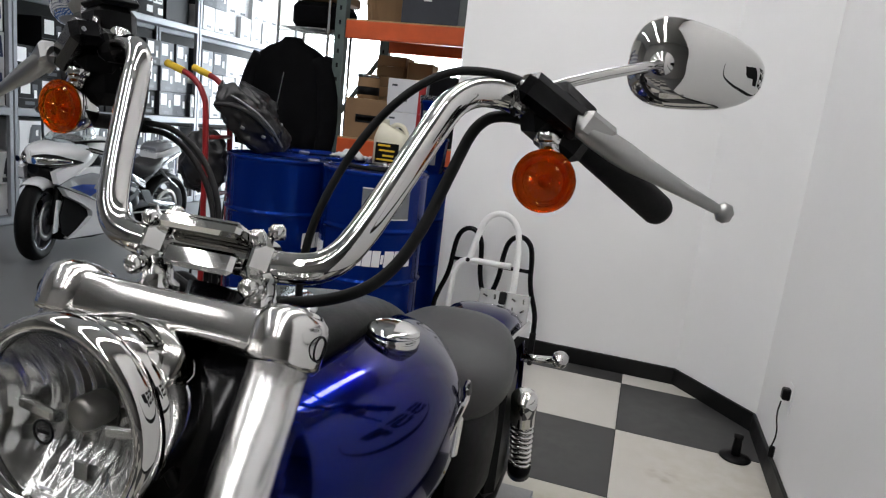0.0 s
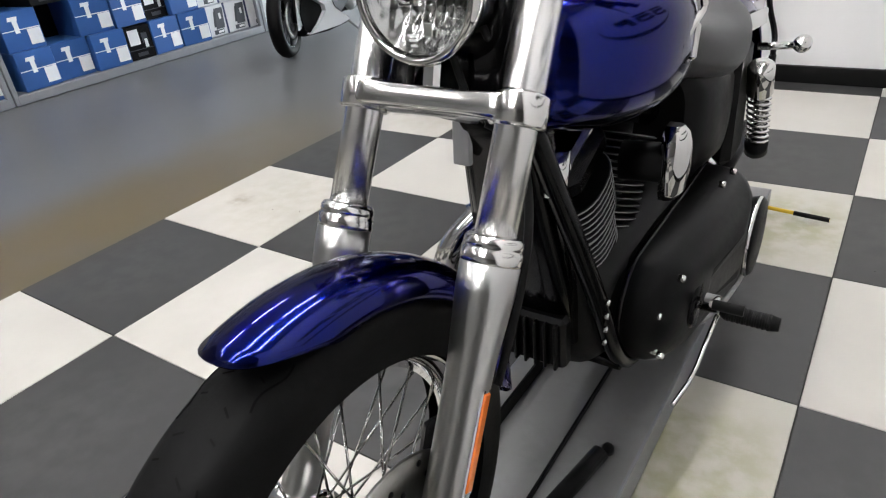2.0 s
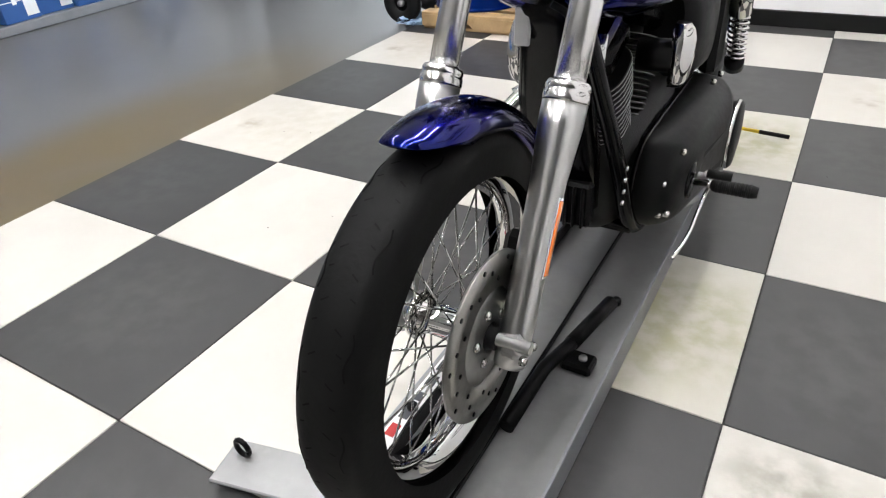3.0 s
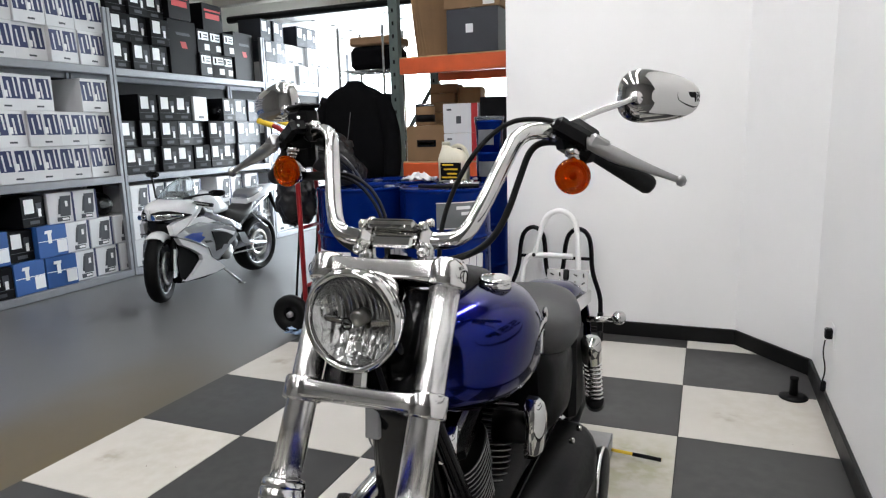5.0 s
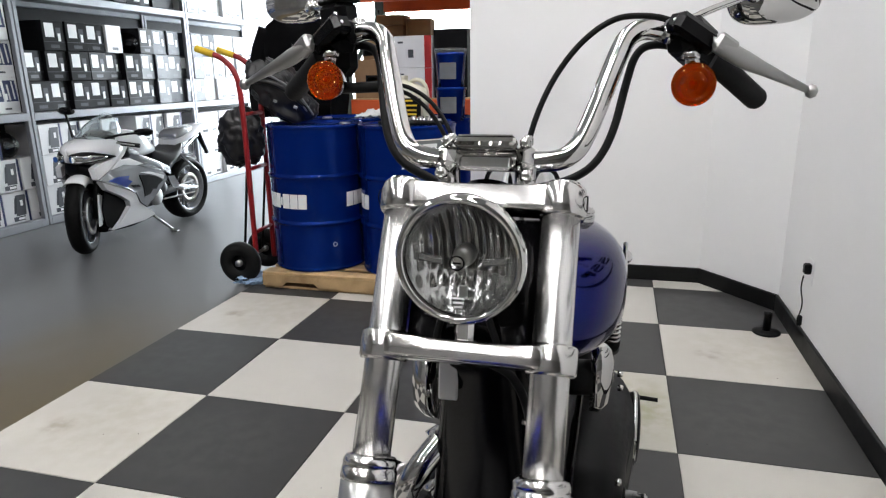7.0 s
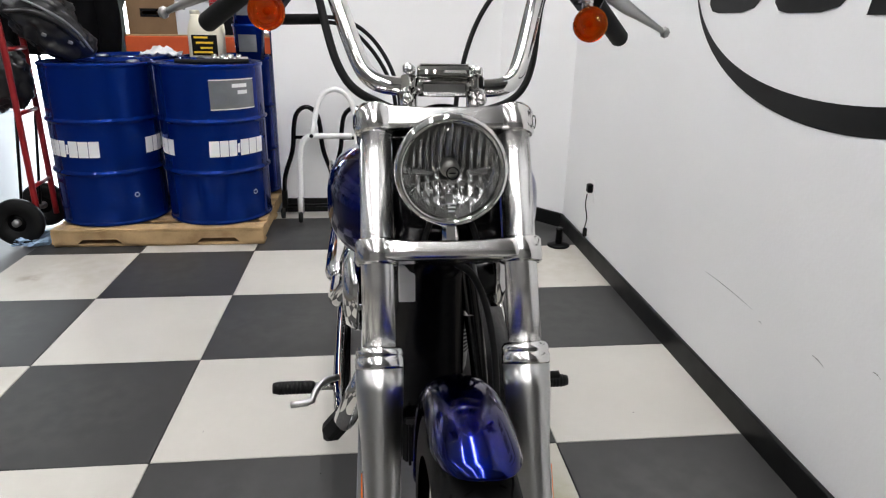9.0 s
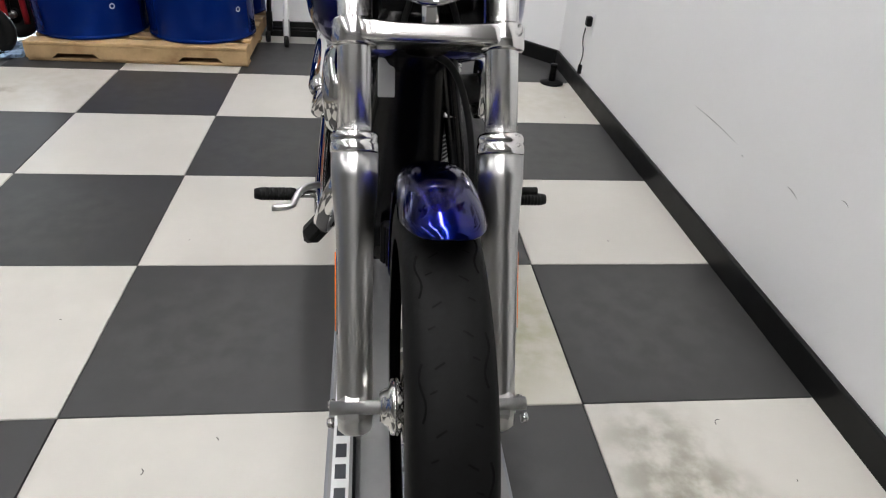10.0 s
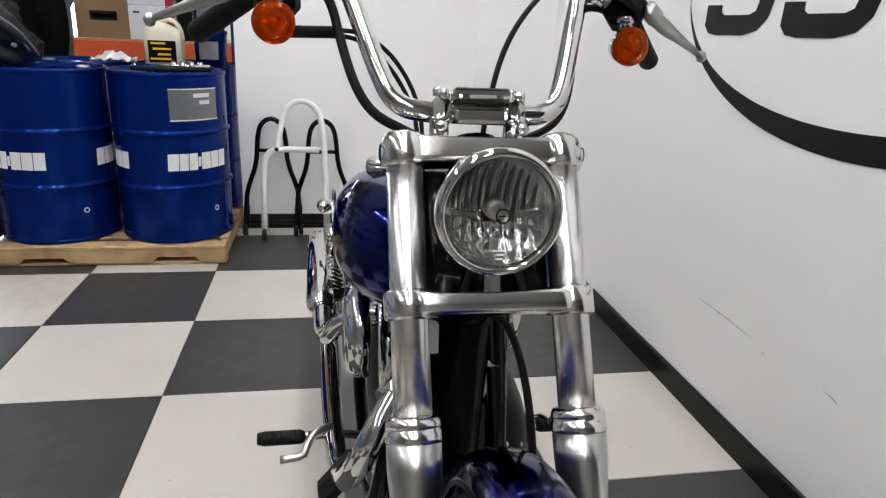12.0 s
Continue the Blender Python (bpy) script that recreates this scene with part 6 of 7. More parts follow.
def wall_things():
    ob = thing("wall_outlet", "wall outlet with a black plug adapter and cord", "outlet", T(WX, 2.27, 0.375))
    part("plate", G().box((-0.002, 0, 0), (0.004, 0.075, 0.115), None, 0.0015), M_WALL, ob)
    part("adapter", G().box((-0.018, 0, 0.015), (0.032, 0.036, 0.048), None, 0.006), M_BLACKM, ob, "black plug adapter")
    part("cord", G().tube([(-0.03, 0, -0.018), (-0.035, 0.005, -0.08), (-0.02, -0.01, -0.15), (-0.03, 0.0, -0.22)], 0.003, 6, smoothed=2), M_RUBBER, ob)
    part("connector", G().box((-0.024, 0.0, -0.235), (0.022, 0.018, 0.050), None, 0.005), M_BLACKM, ob)
    ob = thing("stand_foot", "black rubber stand foot on the tiles", "stand foot", T(0.505, 2.43, 0.006))
    part("foot", G().lathe([(0.0, 0.0), (0.062, 0.0), (0.066, 0.004), (0.062, 0.012), (0.03, 0.018), (0.0, 0.018)], None, 24), M_BLACKM, ob)
    part("post", G().lathe([(0.020, 0.015), (0.017, 0.09), (0.020, 0.095), (0.020, 0.11), (0.0, 0.112)], None, 16), M_BLACKM, ob)
    ob = thing("tire_lever", "black tyre lever with a yellow taped handle lying on the tiles", "tyre lever", T(-0.13, 1.545, 0.03))
    part("bar", G().tube([(-0.16, 0.03, 0), (0.08, 0.0, 0)], 0.007, 10), M_YELLOW, ob, "yellow taped shaft")
    part("tip", G().tube([(-0.03, 0.013, 0), (0.08, 0.0, 0)], 0.0085, 10), M_BLACKM, ob)
    # scuffs on the white wall
    for k, (y0, z0, y1, z1, w) in enumerate(((1.014, 0.407, 0.700, 0.400, 0.0022), (0.66, 0.38, 0.64, 0.377, 0.0015), (0.404, 0.402, 0.350, 0.392, 0.0028), (0.20, 0.47, 0.17, 0.466, 0.002))):
        vs = []
        for q in range(9):
            u = q / 8
            h = w * math.sin(math.pi * (0.06 + 0.88 * u)) * (0.7 + 0.3 * math.sin(k * 3 + q * 2.3))
            y, z = y0 + (y1 - y0) * u, z0 + (z1 - z0) * u + 0.004 * math.sin(u * 3)
            vs += [(WX - 0.0008, y, z - h), (WX - 0.0008, y, z + h)]
        structure("wall_scuff", G().add(vs, [(2 * q, 2 * q + 2, 2 * q + 3, 2 * q + 1) for q in range(8)]), M_SCUFF, "faint grey scuff on the white wall", "scuff")
    # dark emblem painted on the wall
    em = solo("wall_emblem", G().add(*crescent()), M_BASE, "large dark oval swoosh emblem painted on the white wall", "wall emblem")
    hook = [(1.259, 1.370), (1.175, 1.369), (1.173, 1.347), (1.158, 1.338), (1.025, 1.338), (0.995, 1.348), (0.984, 1.375), (0.997, 1.392), (1.171, 1.400), (1.209, 1.409), (1.238, 1.432), (1.243, 1.470), (1.225, 1.474), (0.960, 1.474),
            (0.925, 1.452), (0.914, 1.420), (0.917, 1.372), (0.932, 1.327), (0.975, 1.292), (1.045, 1.278), (1.190, 1.276), (1.235, 1.283), (1.260, 1.306)]
    for dy in (0.0, 0.391):
        part("emblem_hook", G().slab([(y - dy, z) for y, z in hook], WX - 0.002, 0.0015, None, "x"), M_BASE, em, "dark painted hooked shape")
        part("emblem_bar", G().slab([(1.235 - dy, 1.496), (0.925 - dy, 1.496), (0.905 - dy, 1.565), (1.205 - dy, 1.565)], WX - 0.002, 0.0015, None, "x"), M_BASE, em, "dark painted bar")
    part("emblem_block", G().slab([(0.482, 1.272), (0.375, 1.272), (0.345, 1.370), (0.190, 1.378), (0.120, 1.430), (0.110, 1.565), (0.420, 1.565)], WX - 0.002, 0.0015, None, "x"), M_BASE, em, "dark painted slanted block")


def crescent():
    cy, cz, a, b = 0.55, 1.432, 0.832, 0.446
    vs, n = [], 60
    for i in range(n + 1):
        t = radians(178 + (388 - 178) * i / n)
        th = 0.074 * max(0.0, math.sin(math.pi * i / n)) ** 1.2
        vs.append((WX - 0.0015, cy - a * math.cos(t), cz + b * math.sin(t)))
        vs.append((WX - 0.0015, cy - (a - th * 0.75) * math.cos(t), cz + (b - th) * math.sin(t)))
    return vs, [(2 * i, 2 * i + 1, 2 * i + 3, 2 * i + 2) for i in range(n)]


wall_things()


# ---- helmet box shelving along the left ----
SX = -5.2
LEVELS = (0.07, 1.0, 2.02)


def shelving(y0, y1):
    ob = thing("shelving_unit", "grey steel boltless shelving full of helmet cartons", "shelving", T(SX - 0.3, (y0 + y1) / 2, 0), "box shelving")
    L = y1 - y0
    for sx in (-1, 1):
        for sy in (-1, 1):
            part("post", G().box((sx * 0.285, sy * (L / 2 - 0.02), 1.28), (0.045, 0.036, 2.56), None, 0.004), M_GALV, ob, "slotted grey post")
    # added black sheet in place of the shade deep in the shelves
    part("back_panel", G().box((-0.297, 0, 1.30), (0.004, L - 0.06, 2.5)), M_BLACKM, ob, "black sheet standing for the shade behind the cartons")
    for z in LEVELS:
        part("shelf_board", G().box((0, 0, z - 0.012), (0.58, L - 0.02, 0.018), None, 0.003), M_GALV, ob)
        for sx in (-1, 1):
            part("shelf_beam", G().box((sx * 0.295, 0, z - 0.038), (0.03, L - 0.05, 0.07), None, 0.006), M_GALV, ob, "grey shelf beam")


for a, b in ((-1.09, 1.345), (1.35, 3.785), (3.79, 6.12), (6.125, 8.3)):
    shelving(a, b)


def carton(material, w, h, d, deco, label):
    """A helmet carton whose printed end faces +x; its foot is at the origin, front face at x = 0."""
    ob = solo("helmet_box", G().box((-d / 2, 0, h / 2), (d, w, h), None, 0.004), material, label, "box", T(0, 0, -50), "helmet cartons on the shelving")
    for lay, (nm, mt, y, z, ww, hh, sl) in enumerate(deco):
        yo, zo, wh, hh2 = y * w, z * h, ww * w / 2, hh * h / 2
        o = [(yo - wh, zo - hh2), (yo + wh, zo - hh2), (yo + wh - sl * w, zo + hh2), (yo - wh - sl * w, zo + hh2)]
        part(nm, G().slab(o, 0.0005, 0.0008 + 0.0004 * lay, None, "x"), mt, ob)
    return ob


NB = "print_bar"
deco_white = [(NB, M_NAVY, -0.26, 0.62, 0.40, 0.58, 0.05), (NB, M_NAVY, 0.24, 0.62, 0.42, 0.58, 0.05), ("print_gap", M_CARDW, -0.33, 0.58, 0.05, 0.44, 0.05), ("print_gap", M_CARDW, -0.16, 0.68, 0.06, 0.40, 0.05), ("print_gap", M_CARDW, 0.16, 0.58, 0.06, 0.44, 0.05), ("print_gap", M_CARDW, 0.33, 0.64, 0.05, 0.50, 0.05),
              (NB, M_DKGREY, 0.05, 0.13, 0.22, 0.05, 0.0), ("sticker", M_PRINT, 0.02, 0.46, 0.11, 0.18, 0)]
deco_wb = [("print_panel", M_DKGREY, 0.13, 0.55, 0.40, 0.66, -0.06), (NB, M_CARDG, -0.10, 0.55, 0.10, 0.5, -0.1), ("print_panel", M_NAVY, 0.46, 0.5, 0.08, 1.0, 0.0), (NB, M_DKGREY, 0.04, 0.13, 0.46, 0.14, 0.0), ("sticker", M_PRINT, 0.12, 0.13, 0.26, 0.07, 0), ("sticker", M_PRINT, 0.20, 0.62, 0.10, 0.18, 0)]
deco_blue = [("print_panel", M_PRINT, 0.30, 0.30, 0.34, 0.40, 0.0), (NB, M_PRINT, 0.0, 0.52, 0.96, 0.025, 0.0), (NB, M_PRINT, -0.1, 0.62, 0.12, 0.36, 0.0), ("sticker", M_PRINT, -0.14, 0.80, 0.24, 0.10, -0.02)]
deco_black = [("sticker", M_PRINT, -0.18, 0.68, 0.40, 0.46, 0.0), (NB, M_CARDG, 0.0, 0.15, 0.40, 0.11, 0.0), (NB, M_CARDG, 0.22, 0.62, 0.22, 0.30, 0.0), ("sticker", M_PRINT, 0.24, 0.45, 0.12, 0.26, 0.0), (NB, M_CARDG, 0.0, 0.30, 0.98, 0.02, 0.0)]
deco_dot = [("sticker", M_PRINT, 0.0, 0.72, 0.80, 0.34, 0.0), (NB, M_CARDK, -0.22, 0.72, 0.14, 0.22, 0.0), (NB, M_DKGREY, 0.16, 0.78, 0.36, 0.06, 0.0), (NB, M_DKGREY, 0.16, 0.66, 0.36, 0.06, 0.0), ("sticker", M_PRINT, 0.24, 0.26, 0.40, 0.26, 0.0)]
deco_big = [(NB, M_CARDR, 0.05, 0.55, 0.20, 0.12, 0.05), (NB, M_CARDG, 0.05, 0.75, 0.5, 0.05, 0.05)]
deco_red_print = [(NB, M_CARDR, 0.0, 0.55, 0.7, 0.2, 0.0), (NB, M_CARDR, 0.0, 0.76, 0.8, 0.07, 0.0)]
deco_grey = [("sticker", M_PRINT, -0.18, 0.68, 0.42, 0.46, 0.0), (NB, M_DKGREY, 0.0, 0.15, 0.40, 0.11, 0.0), ("sticker", M_PRINT, 0.26, 0.5, 0.14, 0.3, 0.0)]

BOX = {
    "w": carton(M_CARDW, 0.285, 0.298, 0.38, deco_white, "white helmet carton with bold dark blue print"),
    "b": carton(M_CARDW, 0.245, 0.272, 0.36, deco_wb, "white helmet carton with a dark helmet picture"),
    "u": carton(M_CARDB, 0.285, 0.275, 0.38, deco_blue, "bright blue helmet carton with white stickers"),
    "k": carton(M_CARDK, 0.232, 0.262, 0.34, deco_black, "black helmet carton with a white label"),
    "d": carton(M_CARDK, 0.20, 0.255, 0.34, deco_dot, "black helmet carton with a wide white label"),
    "B": carton(M_CARDK, 0.40, 0.56, 0.38, deco_big, "large black helmet carton with faint red print"),
    "R": carton(M_CARDK, 0.34, 0.30, 0.36, deco_red_print, "black helmet carton with red print"),
    # greyer copy of k: the glow from the door put into its colour
    "g": carton(M_CARDG, 0.232, 0.262, 0.34, deco_grey, "black helmet carton greyed by the door's glow, with a white label"),
    "p": carton(M_CARDW, 0.235, 0.262, 0.34, deco_grey[1:], "pale helmet carton with small print"),
}
SIZE = {"w": (0.285, 0.298), "b": (0.245, 0.272), "u": (0.285, 0.275), "k": (0.232, 0.262), "d": (0.20, 0.255), "B": (0.40, 0.56), "R": (0.34, 0.30), "g": (0.232, 0.262), "p": (0.235, 0.262)}
USED = set()
rng = random.Random(4)


def put(kind, y, z):
    m = T(SX + 0.0 - rng.uniform(0.0, 0.06), y, z) @ pose(0, 0, 0, 0, 0, rng.uniform(-5.0, 5.0))
    if kind not in USED:
        USED.add(kind)
        BOX[kind].matrix_basis = m
    else:
        copy_thing(BOX[kind], m)


def stack(kinds, y0, z0, gap=0.008, back=False):
    """Rows from the bottom up; each row a string of box kinds from y0 on."""
    z = z0
    for row in kinds:
        y, hmax = y0, 0
        for k in row:
            if k == ".":
                y += 0.25
                continue
            w, h = SIZE[k]
            y += w / 2 + gap / 2
            put(k, y, z)
            y += w / 2 + gap / 2
            hmax = max(hmax, h)
        z += hmax + 0.001


Z1, Z2, Z3 = LEVELS
# bay nearest the viewer
stack(["uuuuuuuu", "uuuuuuuu", "uuuu.uuu"], -1.02, Z1)
stack(["wwwwwwww", "wwwwwwww", "wwwwwww"], -1.02, Z2)
stack(["wwwwwwww", "wwwwwwww"], -1.02, Z3)
# second bay
stack(["uuukuubbb", "u.uukubbb", ".k.u.kbb"], 1.46, Z1)
stack(["wwwwwwww", "wwwwwwww", "wwwwww.w"], 1.42, Z2)
stack(["wwwwwwww", "wwwwwwww", "wwwwwwww"], 1.42, Z3)
# third bay
stack(["bbbbbbbbb", "bbbbbbbbb", "bbbb.bbb."], 3.84, Z1)
stack(["kkkkkkkggg", "kkkkkkgggg", ".kkkp.kgg."], 3.84, Z2)
stack(["kkk", "kkk", "kkk"], 3.84, Z3)
stack(["B", "R"], 4.57, Z3)
stack(["ddd", "ddd"], 4.98, Z3)
stack(["R"], 5.14, Z3 + 0.513)
stack(["B"], 5.62, Z3)
# far bay
stack(["ppppppppp", "ppppppppp", "ppppppppp"], 6.18, Z1)
stack(["gpppppppp", "gpppppppp", "ggpppppp."], 6.18, Z2)
stack(["ppppppp", "ggppppp", "gg.gg..."], 6.18, Z3)


def loose_helmet(y, z):
    ob = thing("helmet", "dark glossy helmet on the shelf between cartons", "helmet", T(SX - 0.16, y, z), "loose helmets")
    rs = [[(0.125 * math.sin(ph) * math.cos(t) * 1.05, 0.105 * math.sin(ph) * math.sin(t), 0.115 + 0.118 * math.cos(ph)) for t in (2 * math.pi * j / 28 for j in range(28))] for ph in (0.05 + 2.45 * i / 14 for i in range(15))]
    part("shell", G().rings(rs), M_BLACKG, ob)
    part("visor", G().box((0.105, 0, 0.12), (0.05, 0.15, 0.07), None, 0.02), M_SCREEN, ob)
    return ob


loose_helmet(3.60, Z1 + 0.546)
loose_helmet(5.35, Z2 + 0.526)


# ---- white sport bike ----
def sport_bike():
    ob = thing("sport_motorcycle", "white and silver sport motorcycle with blue accents on its side stand", "motorcycle", T(-4.12, 2.99, 0) @ pose(0, 0, 0, 0, 1.5, 1.5))
    R = 0.285

    # forward is -y; the front wheel touches the floor at y 0, the rear one at y 1.34
    def sw(nm, m, w, rim_mat):
        rx = m @ pose(0, 0, 0, 0, 90, 0)
        wh = part(nm, G().lathe([(0.0, -0.05), (0.030, -0.05), (0.036, -0.02), (0.036, 0.02), (0.030, 0.05), (0.0, 0.05)], rx, 20), M_STEEL, ob, "cast alloy wheel hub")
        prof = [(0.206, -w * 0.36), (0.236, -w / 2), (0.262, -w * 0.44), (0.278, -w * 0.25), (R, 0), (0.278, w * 0.25), (0.262, w * 0.44), (0.236, w / 2), (0.206, w * 0.36)]
        part("tyre", G().lathe(prof, rx, 56, caps=False), M_TYRE, wh, "black sport tyre")
        part("rim", G().lathe([(0.212, -w * 0.38), (0.196, -w * 0.36), (0.184, -w * 0.1), (0.184, w * 0.1), (0.196, w * 0.36), (0.212, w * 0.38), (0.203, 0), (0.212, -w * 0.38)], rx, 48, caps=False), rim_mat, wh, "alloy rim")
        for k in range(3):
            for da in (-0.16, 0.16):
                a = 2 * math.pi * k / 3 + 0.4
                part("spoke", G().tube([m @ Vector((0, 0.03 * math.cos(a), 0.03 * math.sin(a))), m @ Vector((0, 0.19 * math.cos(a + da), 0.19 * math.sin(a + da)))], [0.018, 0.011], 8), rim_mat, wh)
        for sx in (-1, 1):
            part("disc", G().lathe([(0.092, -0.002), (0.140, -0.002), (0.140, 0.003), (0.092, 0.003), (0.092, -0.002)], m @ T(sx * 0.056, 0, 0) @ pose(0, 0, 0, 0, 90, 0), 36, caps=False), M_DISC, wh, "steel brake disc")
            part("disc_centre", G().lathe([(0.03, -0.003), (0.094, -0.002), (0.094, 0.002), (0.03, 0.003)], m @ T(sx * 0.054, 0, 0) @ pose(0, 0, 0, 0, 90, 0), 24, caps=False), M_DKGREY, wh)
        return wh

    # steering turned towards the open floor
    turn = T(0, 0.12, 0) @ pose(0, 0, 0, 0, 0, 27) @ T(0, -0.12, 0)
    fr = turn @ T(0, 0.03, R)
    sw("front_wheel", fr, 0.115, M_SILVER)
    sw("rear_wheel", T(0, 1.35, R), 0.17, M_SILVER)
    rs = []
    for i in range(25):
        a = radians(118 - 100 * i / 24)
        ring = []
        for u in (-1 + 2 * j / 12 for j in range(13)):
            rr = 0.312 - 0.075 * abs(u) ** 2.4 * (0.6 + 0.4 * math.sin(math.pi * i / 24))
            ring.append(fr @ Vector((0.076 * math.sin(u * 1.5), rr * math.cos(a), rr * math.sin(a))))
        rs.append(ring)
    fo = part("front_fender", G().rings(rs, close=False, caps=False), M_PLASTICW, ob, "white front mudguard")
    so = fo.modifiers.new("thickness", "SOLIDIFY")
    so.thickness = 0.004
    for sx in (-1, 1):
        part("fork_leg", G().tube([turn @ Vector(q) for q in ((sx * 0.092, 0.03, 0.26), (sx * 0.092, 0.09, 0.42), (sx * 0.092, 0.19, 0.70))], [0.028, 0.026, 0.024], 14), M_BLACKM, ob, "dark fork leg")
        part("fork_guard", G().slab([(-0.01, 0.21), (0.055, 0.21), (0.085, 0.30), (0.135, 0.42), (0.05, 0.44), (0.02, 0.34)], sx * 0.108, sx * 0.012, turn, "x"), M_PLASTICW, ob, "white fork guard")
        part("brake_caliper", G().box(turn @ Vector((sx * 0.078, 0.115, 0.34)), (0.05, 0.06, 0.10), None, 0.012), M_BLACKM, ob)

    def side(nm, o, x0, th, mt, lab, par, sx, bulge=0.10, mid_z=0.52):
        """A body panel from a side outline of (y, z), drawn in towards the top and the belly."""
        def at(q, x, k):
            y, z = 0.42 + (q[0] - 0.42) * k, 0.48 + (q[1] - 0.48) * k
            return (sx * (x - bulge * abs(z - mid_z) - 0.12 * max(0.0, 0.22 - y)), y, z)
        return part(nm, G().rings([[at(q, x0 - th, 1.0) for q in o], [at(q, x0 - 0.004, 1.0) for q in o], [at(q, x0, 0.985) for q in o]], smooth=False), mt, par, lab)

    # nose, headlamps, intake and screen
    nose = [(-0.005, 0.025, 0.745, 0.775), (0.03, 0.080, 0.700, 0.806), (0.09, 0.130, 0.660, 0.830), (0.17, 0.170, 0.640, 0.846), (0.28, 0.190, 0.640, 0.852), (0.36, 0.180, 0.670, 0.842), (0.42, 0.150, 0.710, 0.825)]
    part("nose_fairing", G().loft(smooth_secs(nose), 40, 2.3), M_PLASTICW, ob, "white nose fairing")
    part("air_intake", G().loft(smooth_secs([(0.03, 0.045, 0.615, 0.690), (0.07, 0.095, 0.575, 0.675), (0.14, 0.130, 0.545, 0.660), (0.24, 0.150, 0.530, 0.650)]), 24, 2.6), M_BLACKM, ob, "black lower nose with intakes")
    for sx in (-1, 1):
        surround = part("lamp_surround", G().loft(smooth_secs([(0.000, 0.020, 0.685, 0.745, sx * 0.040), (0.04, 0.046, 0.668, 0.765, sx * 0.068), (0.11, 0.048, 0.678, 0.762, sx * 0.112), (0.20, 0.026, 0.695, 0.735, sx * 0.162), (0.27, 0.008, 0.704, 0.716, sx * 0.190)]), 20, 2.4), M_BLACKM, ob, "black headlamp surround")
        part("headlamp", G().loft(smooth_secs([(-0.004, 0.018, 0.690, 0.735, sx * 0.042), (0.034, 0.040, 0.676, 0.750, sx * 0.070), (0.10, 0.042, 0.686, 0.746, sx * 0.118), (0.19, 0.022, 0.700, 0.726, sx * 0.168)]), 20, 2.4), M_REFL, surround, "clear headlamp")
        part("lamp_bulb", G().lathe([(0.0, 0.0), (0.016, 0.002), (0.022, 0.010), (0.020, 0.02)], T(sx * 0.07, -0.008, 0.71) @ pose(0, 0, 0, 90, 0, 0), 16), M_MIRROR, surround)
    part("centre_nose", G().loft(smooth_secs([(-0.012, 0.010, 0.690, 0.770), (0.02, 0.016, 0.680, 0.800), (0.08, 0.024, 0.680, 0.832)]), 14, 3), M_PLASTICW, ob)
    rs = []
    for y, hw, zb, zt in smooth_secs([(0.14, 0.085, 0.828, 0.848), (0.22, 0.120, 0.836, 0.905), (0.31, 0.128, 0.840, 0.965), (0.39, 0.118, 0.845, 1.000), (0.445, 0.095, 0.850, 1.018)]):
        rs.append([(hw * math.cos(t), y + 0.05 * (1 - math.sin(t)), zb + (zt - zb) * math.sin(t) ** 0.8) for t in (math.pi * k / 20 for k in range(21))])
    sc = part("screen", G().rings(rs, close=False, caps=False), M_SCREEN, ob, "clear windscreen")
    so = sc.modifiers.new("thickness", "SOLIDIFY")
    so.thickness = 0.003
    dash = part("dash", G().loft([(0.27, 0.10, 0.80, 0.86), (0.34, 0.12, 0.80, 0.895), (0.40, 0.10, 0.80, 0.88)], 20, 3), M_BLACKM, ob, "black instrument panel")
    part("dial", G().lathe([(0.0, 0.004), (0.034, 0.004), (0.038, 0.0), (0.0, 0.0)], T(0.0, 0.40, 0.862) @ pose(0, 0, 0, -60, 0, 0), 24), M_REFL, dash)

    for sx in (-1, 1):
        cheek = side("side_fairing", [(0.075, 0.560), (0.06, 0.640), (0.12, 0.665), (0.26, 0.700), (0.36, 0.755), (0.43, 0.805), (0.45, 0.790), (0.38, 0.715), (0.32, 0.675), (0.22, 0.622), (0.15, 0.590)], 0.200, 0.05, M_PLASTICW, "white upper side fairing", ob, sx)
        silver = side("silver_panel", [(0.075, 0.553), (0.16, 0.598), (0.29, 0.645), (0.42, 0.645), (0.52, 0.602), (0.66, 0.572), (0.79, 0.532), (0.855, 0.455), (0.72, 0.352), (0.575, 0.258), (0.50, 0.310), (0.45, 0.400), (0.34, 0.452), (0.17, 0.515)], 0.207, 0.06, M_SILVER, "silver fairing panel", ob, sx)
        side("white_strake", [(0.20, 0.618), (0.30, 0.676), (0.42, 0.676), (0.56, 0.618), (0.46, 0.618), (0.34, 0.640)], 0.213, 0.03, M_PLASTICW, "white strake on the fairing", silver, sx)
        side("blue_panel", [(0.155, 0.538), (0.26, 0.556), (0.375, 0.548), (0.355, 0.520), (0.40, 0.500), (0.335, 0.462), (0.25, 0.500)], 0.2115, 0.012, M_SPORTBLUE, "deep blue fairing accent", silver, sx)
        side("vent", [(0.495, 0.535), (0.60, 0.520), (0.70, 0.492), (0.785, 0.450), (0.72, 0.418), (0.700, 0.388), (0.650, 0.396), (0.62, 0.360), (0.545, 0.350), (0.535, 0.430)], 0.2115, 0.012, M_BLACKM, "black side vent", silver, sx)
        side("vent_edge", [(0.50, 0.555), (0.62, 0.545), (0.80, 0.490), (0.785, 0.460), (0.69, 0.502), (0.60, 0.530)], 0.2135, 0.016, M_PLASTICW, "pale vent edge", silver, sx)
